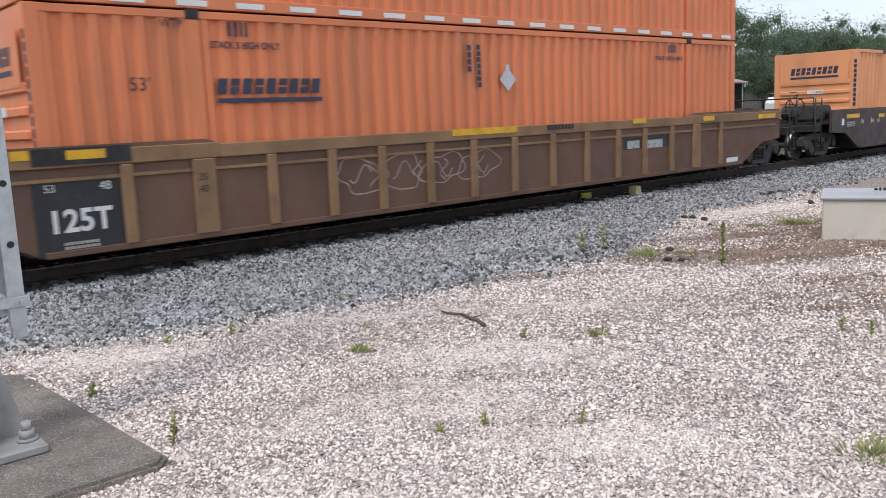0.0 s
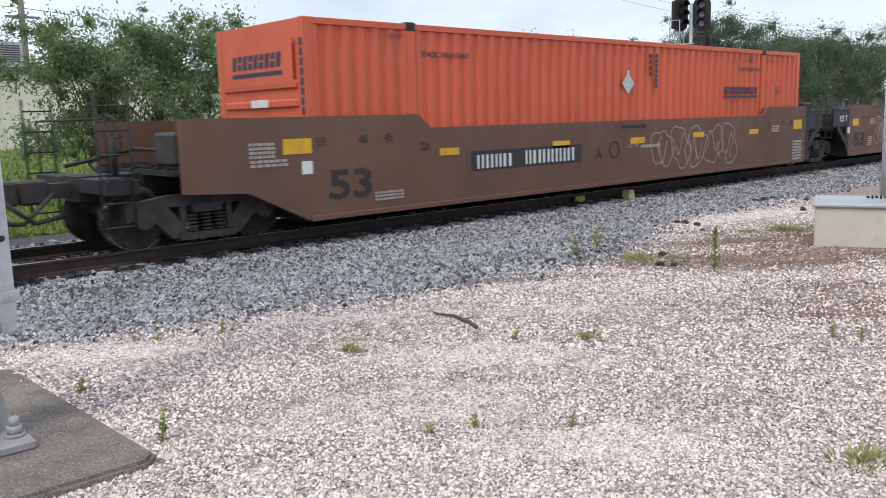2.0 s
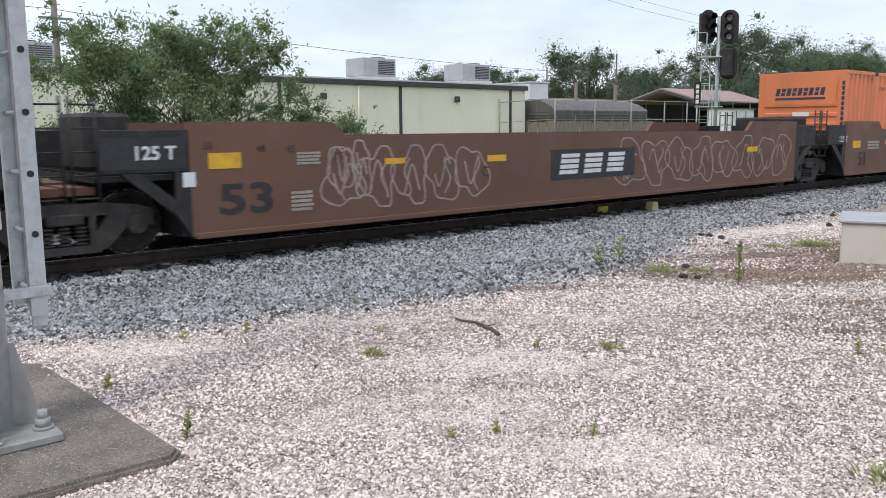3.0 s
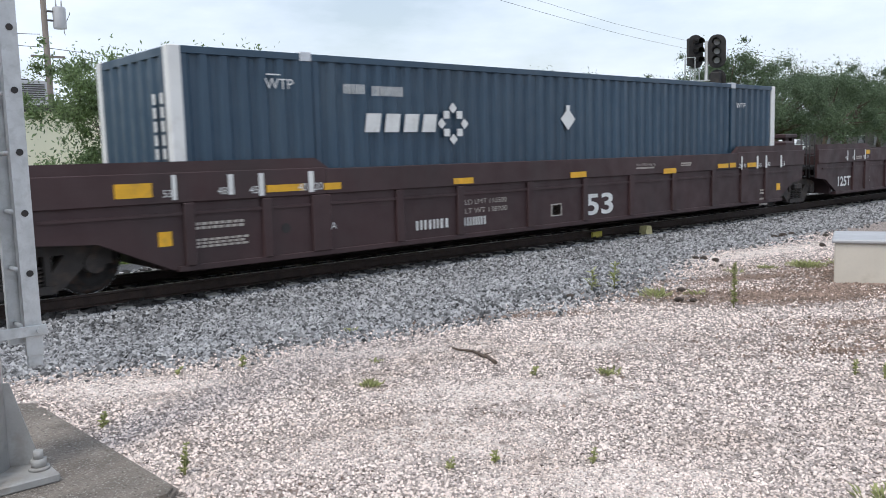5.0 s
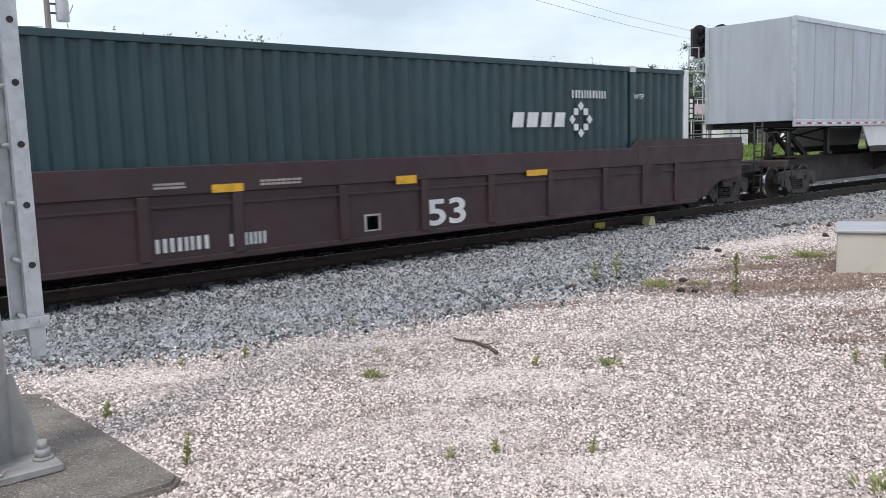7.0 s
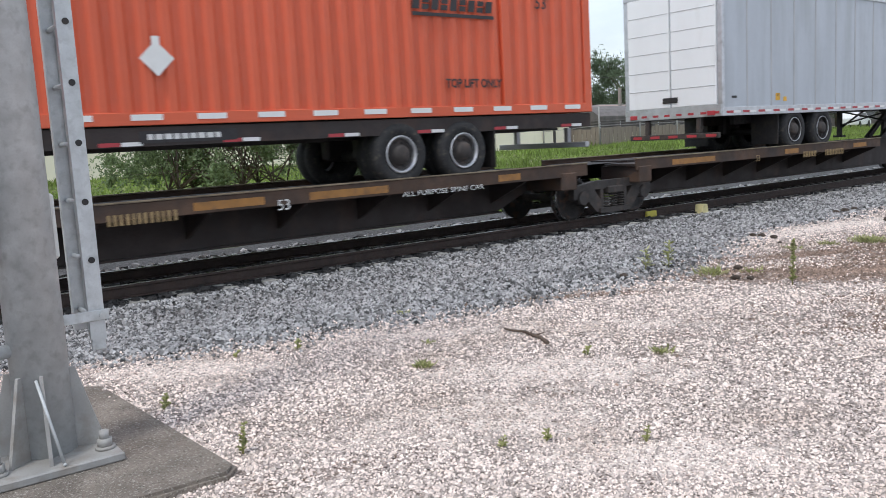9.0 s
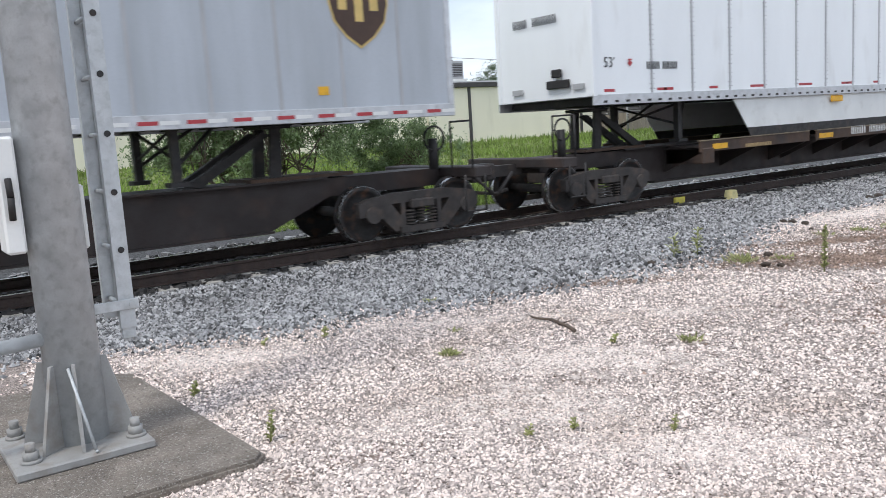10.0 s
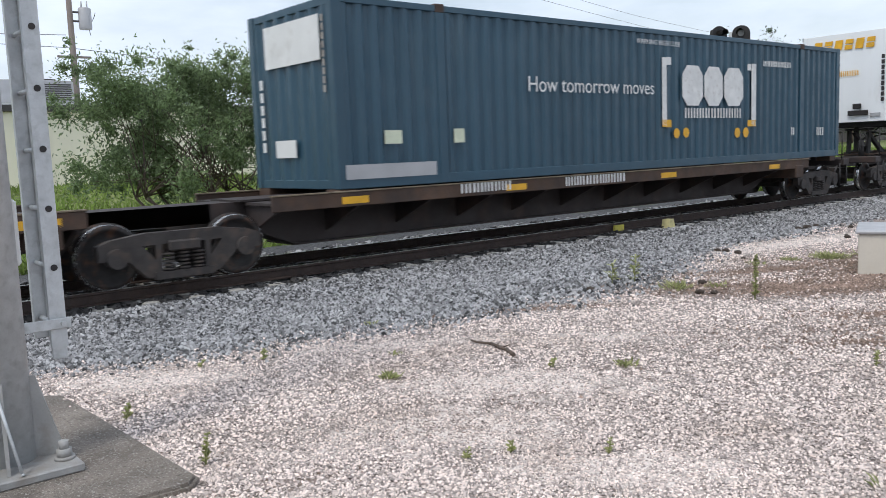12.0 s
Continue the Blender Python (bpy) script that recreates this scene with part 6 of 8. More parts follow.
diamond(e1, -0.01, 2.01, 0.22, "silver")
logo(e1, 3.99, 1.80, 0.17, 9, 1.69, "letter_navy", y=-1.310, under=True)
words("53'", 0.198, "letter_navy", e1, 6.64, -1.314, 1.79)
words("WTP", 0.077, "letter_navy", e1, 6.22, -1.314, 2.62)
words("STACK 2 HIGH ONLY", 0.081, "letter_navy", e1, 4.73, -1.314, 2.37, fit=1.05, bold=0.004)
bars(4, 0.094, 0.09, "letter_navy", e1, 0.76, -1.311, 2.64, upright=True)
bars(7, 0.082, 0.09, "letter_navy", e1, 1.00, -1.311, 2.65, upright=True)
bars(2, 0.164, 0.103, "letter_navy", e1, 5.20, -1.311, 2.57, rows=1)
# spine wagon stencils
words("53", 0.119, "stencil_gold", s1, 11.58, -1.323, 0.80)
bars(7, 0.122, 0.093, "stencil_gold", s1, 8.88, -1.320, 0.84, rows=1)
words("53", 0.148, "letter_white", s2, 10.08, -1.323, 0.80)
words("ALL PURPOSE SPINE CAR", 0.078, "letter_white", s2, 12.20, -1.323, 0.81, fit=1.65)
bars(6, 0.137, 0.125, "stencil_gold", s2, 7.81, -1.320, 0.81, rows=1)
words("53", 0.132, "stencil_gold", s3, 4.75, -1.323, 0.80)
bars(4, 0.136, 0.127, "stencil_gold", s3, 6.82, -1.320, 0.78, rows=1)
bars(6, 0.142, 0.122, "stencil_gold", s3, 7.86, -1.320, 0.77, rows=1)
bars(4, 0.186, 0.147, "letter_white", s4, 8.42, -1.320, 0.92, rows=1)
bars(6, 0.173, 0.133, "letter_white", s4, 9.28, -1.320, 0.93, rows=1)
bars(7, 0.170, 0.143, "letter_white", s4, 11.72, -1.320, 0.91, rows=1)
bars(14, 0.076, 0.054, "stencil_gold", s4, 4.12, -1.320, 0.87, rows=1)
words("TWIN 28'-ALL PURPOSE SPINE CAR", 0.127, "letter_white", s5, 7.96, -1.323, 0.98, fit=3.24)
bars(16, 0.076, 0.062, "stencil_gold", s5, 4.0, -1.320, 0.92, rows=1)
bars(7, 0.170, 0.136, "letter_white", s6, 4.93, -1.320, 0.92, rows=1)
bars(10, 0.169, 0.146, "letter_white", s6, 7.55, -1.320, 0.90, rows=1)

# end faces
part("sign_panel", B((-HALF - 0.008, -HALF + 0.0, -0.95, 0.75, 1.95, 2.62)), "white", p1, "blank white sign panel")
bars(6, 0.16, 0.1, "letter_white", p1, -HALF - 0.008, 0.98, 1.8, turn=-90, upright=True)
bars(9, 0.1, 0.05, "letter_dusty", p1, -HALF - 0.008, -1.02, 2.6, turn=-90, upright=True)
part("label_plate", B((-HALF - 0.008, -HALF + 0.0, -0.1, 0.55, 0.5, 0.78)), "white", p1)
logo(f1, -HALF - 0.004, 1.1, 0.2, 4, 1.0, "letter_white", y=0.85, turn=-90, under=False)
star(f1, -HALF - 0.006, 1.2, 0.22, y=-0.4, turn=-90)
for k in (-0.75, -1.0):
    bars(6, 0.14, 0.09, "letter_white", f1, -HALF - 0.006, k, 2.3, turn=-90, upright=True)
logo(h1, -HALF - 0.034, 1.2, 0.2, 4, 0.75, "letter_white", y=0.98, turn=-90, under=False)
star(h1, -HALF - 0.036, 1.3, 0.2, y=0.12, turn=-90)
bars(4, 0.2, 0.12, "letter_white", h1, -HALF - 0.036, -0.15, 1.75, turn=-90)
bars(6, 0.2, 0.11, "letter_white", h1, -HALF - 0.036, -0.15, 1.4, turn=-90)
for yy in (0.9, -0.7):
    part("label_plate", B((-HALF - 0.038, -HALF - 0.03, yy - 0.22, yy + 0.22, 2.55, 2.66)), "white", h1)
stripes(k1, -7.95, 7.9, 0.06, 0.85, red_first=False, y=-1.3, h=0.075, both=False, wd=0.42)
for tr, n, z in ((t1, 16.1, 1.95), (l1, 13.6, 1.9)):
    stripes(tr, 0.15, n - 0.3, z, 0.62, y=-1.314, h=0.05)
for x in (0.3, 1.75, 1.95, 3.35, 4.75, 5.0, 6.6, 6.85, 8.4, 8.6, 9.9, 10.9, 11.15, 12.2, 12.95, 13.2, 14.4, 14.75, 15.5, 15.8):
    part("marker_tape", B((x, x + 0.28, -1.2905, -1.2885, 2.12, 2.17)), "red", m1)
for x in [k * 1.22 + 1.60 for k in range(12)]:
    for d in (-0.05, 0.05):
        part("rivet_row", B(*[(x + d - 0.008, x + d + 0.008, -1.305, -1.3, 2.15 + j * 0.09, 2.165 + j * 0.09) for j in range(27)]), "trim", m1)
for x in [k * 1.2 + 1.2 for k in range(12)]:
    for d in (-0.04, 0.04):
        part("rivet_row", B(*[(x + d - 0.007, x + d + 0.007, -1.303, -1.2965, 2.15 + j * 0.1, 2.163 + j * 0.1) for j in range(24)]), "hvac", t1)
for x in range(52):
    part("rail_slot", B((0.25 + x * 0.3, 0.35 + x * 0.3, -1.3155, -1.3125, 1.93, 1.97)), "black", m1)
part("marker_lamp", B((7.9, 8.4, -1.33, -1.31, 1.72, 1.86), bevel=0.02), "yellow", m1)
for tr, mk in ((m1, "letter_dark"), (q1, "yellow")):
    bars(4, 0.16, 0.09, mk, tr, -0.004, 0.75, 3.45, turn=-90)
    bars(6, 0.16, 0.09, mk, tr, -0.004, 0.2, 3.45, turn=-90)
    part("air_connector", B((-0.05, 0.0, -0.75, -0.15, 2.25, 2.4), (-0.06, 0.0, -0.55, -0.3, 2.45, 2.6), bevel=0.015), "black", tr)
    for yy in (-1.1, 0.55):
        part("nose_plate", B((-0.012, 0.0, yy, yy + 0.3, 2.2, 2.3)), "hvac", tr)
logo(q1, -0.006, 4.25, 0.3, 6, 1.9, "yellow", y=0.95, turn=-90, under=False)
bars(9, 0.12, 0.09, "letter_dark", q1, -0.006, -1.1, 4.0, turn=-90, upright=True)
# parcel trailer's doors, seen at its rear
for s in (-1, 1):
    y0, y1 = sorted((s * 0.02, s * 1.18))
    d = part("rear_door", B((-0.03, 0.03, y0, y1, 2.1, 4.6), bevel=0.01), "trailer_white", l1)
    for j in range(5):
        part("door_seam", B((-0.036, -0.03, y0 + 0.02, y1 - 0.02, 2.5 + j * 0.42, 2.51 + j * 0.42)), "hvac", d)
    part("tail_lamp", B((-0.05, 0.0, s * 1.05 - 0.1, s * 1.05 + 0.1, 1.87, 1.97), bevel=0.01), "red", l1)
part("door_latch", B((-0.06, -0.03, -0.2, 0.2, 2.2, 2.32), bevel=0.01), "black", l1)
for j in range(8):
    part("guard_tape", B((-0.036, -0.0305, -1.25 + j * 0.32, -1.1 + j * 0.32, 1.9, 1.95)), "red", l1)


def chassis():
    """A skeletal road chassis with a tandem axle, under a container."""
    c = thing("container_chassis", "grey skeletal road chassis under an orange container", "chassis")
    each("main_beam", [(-HALF + 0.2, HALF - 0.1, -0.5, -0.4, 1.72, 2.0), (-HALF + 0.2, HALF - 0.1, 0.4, 0.5, 1.72, 2.0)], "black", c)
    each("side_rail", [(-HALF + 2.0, HALF, -1.24, -1.2, 1.76, 2.0), (-HALF + 2.0, HALF, 1.2, 1.24, 1.76, 2.0)], "spine", c)
    for k in range(9):
        part("cross_member", B((-HALF + 0.3 + k * 1.95, -HALF + 0.4 + k * 1.95, -1.22, 1.22, 1.8, 2.0)), "black", c)
    part("nose_plate", B((-HALF - 0.05, -HALF + 0.25, -1.25, 1.25, 1.86, 2.01), bevel=0.02), "hvac", c)
    for s in (-0.95, 0.95):
        part("lamp", B((-HALF - 0.08, -HALF - 0.05, s - 0.15, s + 0.15, 1.88, 1.98), bevel=0.01), "red", c)
    part("name_plate", B((-0.2, 1.1, -1.248, -1.242, 1.8, 1.95)), "letter_dark", c)
    bars(9, 0.07, 0.09, "letter_white", c, -0.1, -1.251, 1.84)
    stripes(c, -5.5, 7.5, 1.77, 1.6, y=-1.242, h=0.05)
    road_wheels(c, (3.75, 5.0), hub="silver")
    each("suspension", [(x - 0.35, x + 0.35, s * 0.5 - 0.12, s * 0.5 + 0.12, 1.4, 1.75) for x in (3.75, 5.0) for s in (-1, 1)], "black", c, 0.04)
    each("mud_flap", [(5.65, 5.67, -1.28, -0.6, 1.15, 1.75), (5.65, 5.67, 0.6, 1.28, 1.15, 1.75)], "black", c)
    landing_gear(c, -5.5)
    part("rear_guard", B((HALF - 0.1, HALF, -1.2, 1.2, 1.38, 1.48), (HALF - 0.1, HALF, -0.75, -0.65, 1.48, 1.75), (HALF - 0.1, HALF, 0.65, 0.75, 1.48, 1.75), bevel=0.01), "hvac", c)
    return c


put(chassis(), 198.02)
for x in (2.7, 8.0, 13.2, 18.4):
    each("container_pedestal", [(x - 0.15, x + 0.15, -1.28, -0.9, 0.99, 1.118), (x - 0.15, x + 0.15, 0.9, 1.28, 0.99, 1.118)], "deck_rust", s6, 0.01)


# ---- beyond the track ----
def leaf_cloud(name, clumps, n, size, material, parent, seed, flat=0.35):
    """Many small leaves, strewn in uneven clumps (x, y, z, radius)."""
    rng = np.random.default_rng(seed)
    cl = np.array(clumps, float)
    wgt = cl[:, 3] ** 2
    pick = rng.choice(len(cl), n, p=wgt / wgt.sum())
    d = rng.normal(0, 1, (n, 3))
    d /= np.linalg.norm(d, axis=1)[:, None]
    p = cl[pick, :3] + d * (np.abs(rng.normal(0, 0.62, n)) * cl[pick, 3])[:, None] * np.array([1, 1, 0.85])
    a = rng.normal(0, 1, (n, 3))
    a /= np.linalg.norm(a, axis=1)[:, None]
    b = np.cross(a, rng.normal(0, 1, (n, 3)))
    b /= np.linalg.norm(b, axis=1)[:, None]
    s = rng.uniform(*size, n)[:, None]
    v = np.stack([p - a * s, p + b * s * flat, p + a * s, p - b * s * flat], 1).reshape(-1, 3)
    me = bpy.data.meshes.new(name)
    me.vertices.add(len(v))
    me.vertices.foreach_set("co", v.ravel().astype(np.float32))
    me.loops.add(4 * n)
    me.loops.foreach_set("vertex_index", np.arange(4 * n, dtype=np.int32))
    me.polygons.add(n)
    me.polygons.foreach_set("loop_start", np.arange(0, 4 * n, 4, dtype=np.int32))
    me.update(calc_edges=True)
    me.materials.append(M[material])
    ob = new(name, me)
    ob.parent = parent
    return ob


def tree(label, x, y, height, width, trunk_h, seed, leaves, size, material="leaf", name="tree", stems=1, clump=0.22, depth=None):
    rnd = random.Random(seed)
    z0 = ground_z(x, y) - 0.05
    t = thing(name, label, "tree" if name == "tree" else "bush", "", pose(x, y, z0))
    depth = depth or width
    bm = bmesh.new()
    clumps = []
    for s in range(stems):
        ox, oy = (rnd.uniform(-0.25, 0.25) * width if stems > 1 else 0), (rnd.uniform(-0.2, 0.2) * depth if stems > 1 else 0)
        r = 0.035 * height / stems ** 0.5
        top = Vector((ox + rnd.uniform(-0.1, 0.1) * width, oy, trunk_h))
        rod(bm, (ox * 0.7, oy * 0.7, 0), top, r, r * 0.7)
        for k in range(int(26 / stems ** 0.5)):
            a = rnd.uniform(0, math.tau)
            q = rnd.random() ** 0.6
            hz = trunk_h + (height - trunk_h) * rnd.uniform(0.08, 0.92)
            lim = math.sqrt(max(0.05, 1 - ((hz - trunk_h) / (height - trunk_h) * 1.1 - 0.35) ** 2 / 0.7))
            end = Vector((0.45 * width * q * lim * math.cos(a), 0.45 * depth * q * lim * math.sin(a), hz))
            midp = top.lerp(end, 0.5) + Vector((0, 0, 0.06 * height))
            rod(bm, top, midp, r * 0.45, r * 0.28, seg=6)
            rod(bm, midp, end, r * 0.28, r * 0.08, seg=6)
            for j in range(3):
                o = Vector((rnd.gauss(0, 1), rnd.gauss(0, 1), rnd.gauss(0, 0.7))) * clump * height * 0.45
                clumps.append((*(end + o), clump * height * rnd.uniform(0.35, 0.9)))
            if rnd.random() < 0.5:
                o = Vector((math.cos(a), math.sin(a), 0.8)) * clump * height * rnd.uniform(0.7, 1.2)
                clumps.append((*(end + o), clump * height * 0.28))
    part("trunk", bm, "bark", t)
    leaf_cloud("crown", clumps, leaves, size, material, t, seed)
    return t


def grass_patch():
    rng = np.random.default_rng(8)
    n = 80000
    y = 15.4 + 21 * rng.random(n) ** 1.6
    x = rng.uniform(-6, 70, n)
    keep = (x / y < 2.6) & (x / y > 0.05)
    x, y = x[keep], y[keep]
    n = len(x)
    clump = 0.6 + 0.6 * np.sin(x * 0.7 + np.sin(y)) * np.sin(y * 0.9)
    h = rng.uniform(0.12, 0.42, n) * np.clip(clump, 0.35, 1.3)
    z = np.array([ground_z(a, b) for a, b in zip(x, y)])
    a = rng.uniform(0, math.tau, n)
    wd = 0.016 + 0.0009 * y
    dx, dy = np.cos(a) * wd, np.sin(a) * wd
    lx, ly = rng.normal(0, 0.12, n), rng.normal(0, 0.12, n)
    v = np.stack([np.stack([x - dx, y - dy, z], 1), np.stack([x + dx, y + dy, z], 1), np.stack([x + lx, y + ly, z + h], 1)], 1).reshape(-1, 3)
    me = bpy.data.meshes.new("tall_grass")
    me.vertices.add(len(v))
    me.vertices.foreach_set("co", v.ravel().astype(np.float32))
    me.loops.add(3 * n)
    me.loops.foreach_set("vertex_index", np.arange(3 * n, dtype=np.int32))
    me.polygons.add(n)
    me.polygons.foreach_set("loop_start", np.arange(0, 3 * n, 3, dtype=np.int32))
    me.update(calc_edges=True)
    me.materials.append(M["grass"])
    tagged(new("tall_grass", me), "long rough green grass on the bank behind the track", "grass", kind="stuff")


grass_patch()
tree("large leafy green shrub with many stems beside the track", 9.5, 21.5, 4.55, 9.2, 0.75, 17, 74000, (0.036, 0.075), stems=13, name="bush", clump=0.15, depth=4.8)
tree("low rounded green bush", 14.6, 22.5, 2.0, 5.6, 0.3, 12, 24000, (0.03, 0.065), stems=7, name="bush", clump=0.2, depth=3)


def hall():
    """Long cream commercial building with a flat roof."""
    b = thing("warehouse", "long cream stucco building with dark roof edge", "building", "", pose(0, 38, 0.7))
    x0, x1, h = -45.0, 40.3, 3.30
    part("wall", B((x0, x1, 0, 14, -0.3, h)), "wall", b)
    part("roof", B((x0 - 0.1, x1 + 0.1, -0.1, 14.1, h + 0.16, h + 0.24)), "roof", b)
    part("fascia", B((x0 - 0.15, x1 + 0.15, -0.16, 14.15, h - 0.12, h + 0.16), bevel=0.02), "trim", b)
    for x in (6.0, 14.0, 22.0, 29.88, 38.9):
        part("pilaster", B((x - 0.09, x + 0.09, -0.06, -0.002, -0.2, h - 0.12)), "trim", b)
    for x in (26.9,):
        part("downpipe", rod(bmesh.new(), (x, -0.08, -0.2), (x, -0.08, h - 0.2), 0.05, seg=8), "wall", b)
    for x in (24.6, 34.2):
        part("wall_lamp", B((x - 0.16, x + 0.16, -0.25, -0.01, h - 0.95, h - 0.6), bevel=0.04), "trim", b)
    return b


hall()


def rooftop_unit(x, y, w):
    u = thing("rooftop_unit", "grey rooftop air conditioner on a pale curb", "air conditioner", "rooftop units", pose(x, y, 0.7 + 3.54))
    part("casing", B((0, w, 0, 1.8, 0.3, 1.35), bevel=0.03), "hvac", u)
    part("curb", B((0.1, w + 0.3, 0.1, 1.7, 0.0, 0.3)), "white", u)
    bm = bmesh.new()
    for k in range(8):
        box(bm, w * 0.45, w - 0.12, -0.02, -0.003, 0.42 + k * 0.1, 0.48 + k * 0.1)
    part("grille", bm, "trim", u)
    part("fan_guard", lathe(bmesh.new(), [(0.5, 0.0), (0.5, 0.1), (0.1, 0.12)], (w * 0.7, 0.9, 1.35), axis="z", seg=16), "trim", u)


rooftop_unit(28.75, 40.0, 2.4)
rooftop_unit(36.55, 40.0, 2.5)
rooftop_unit(9.0, 42.0, 3.4)


def utility_pole(label, x, y, h, r=0.16, transformer=False, arm=False):
    p = thing("utility_pole", label, "utility pole", "", pose(x, y, ground_z(x, y) - 0.1))
    part("pole", rod(bmesh.new(), (0, 0, 0), (0, 0, h), r, r * 0.75, seg=12), "pole_wood", p)
    if transformer:
        c = part("transformer", lathe(bmesh.new(), [(0.05, 0.0), (0.33, 0.03), (0.35, 0.1), (0.35, 1.15), (0.3, 1.22), (0.06, 1.25)], (0.75, -0.2, h - 2.6), axis="z", seg=18), "hvac", p)
        for dx in (-0.15, 0.15):
            part("bushing", rod(bmesh.new(), (0.75 + dx, -0.2, h - 1.4), (0.75 + dx, -0.2, h - 1.0), 0.05, 0.03, seg=8), "hvac", c)
        part("bracket", B((0.1, 0.5, -0.25, -0.15, h - 2.2, h - 2.1), (0.1, 0.5, -0.25, -0.15, h - 1.7, h - 1.6)), "trim", p)
        bm = bmesh.new()
        for k in range(10):
            a = k / 9 * math.pi
            rod(bm, (1.15 + 0.2 * math.cos(a + 0.35), -0.2, h - 1.6 - k * 0.13), (1.15 + 0.2 * math.cos(a + 0.7), -0.2, h - 1.6 - (k + 1) * 0.13), 0.018, seg=6)
        part("drop_cable", bm, "trim", p)
        part("cross_arm", B((-0.9, 0.9, -0.2, -0.1, h - 4.2, h - 4.08)), "pole_wood", p)
    return p


utility_pole("grey timber utility pole with a transformer can", 14.9, 50.0, 11.2, 0.2, True)
utility_pole("thin grey timber pole behind the yard", 61.4, 55.0, 6.6, 0.1)
utility_pole("short stout grey post behind the carport", 59.8, 50.0, 4.9, 0.2)
utility_pole("short stout grey post beside the shed roof", 65.6, 50.0, 4.8, 0.2)
utility_pole("thin grey timber pole by the sheds", 81.5, 62.0, 9.4, 0.12)
utility_pole("short dark timber pole among the trees", 93.0, 60.0, 8.0, 0.12)


def wire(pts, sag, r=0.018):
    """One sagging cable through pts, swept as a single tube."""
    way, n = [Vector(pts[0])], 14
    for a, b in zip(pts, pts[1:]):
        a, b = Vector(a), Vector(b)
        way += [a.lerp(b, i / n) - Vector((0, 0, sag * 4 * i / n * (1 - i / n))) for i in range(1, n + 1)]
    bm = bmesh.new()
    before = None
    for p in way:
        ring_now = [bm.verts.new(p + Vector((0, r * math.cos(k * math.tau / 5), r * math.sin(k * math.tau / 5)))) for k in range(5)]
        for k in range(5 if before else 0):
            bm.faces.new((before[k], before[(k + 1) % 5], ring_now[(k + 1) % 5], ring_now[k]))
        before = ring_now
    w = part("overhead_cable", bm, "trim")
    tagged(w, "thin dark overhead cable between poles", "cable")


wire([(-40, 50, 10.5), (14.6, 50, 8.2), (66.5, 55, 6.9), (130, 60, 7.2)], 0.5)
wire([(14.6, 50, 8.9), (-60, 60, 9.5)], 0.6)
wire([(-30, 30, 17.5), (60, 44, 11.5), (140, 55, 13)], 0.8, 0.012)
wire([(-30, 31, 19.0), (60, 45, 12.6), (140, 56, 14)], 0.8, 0.012)


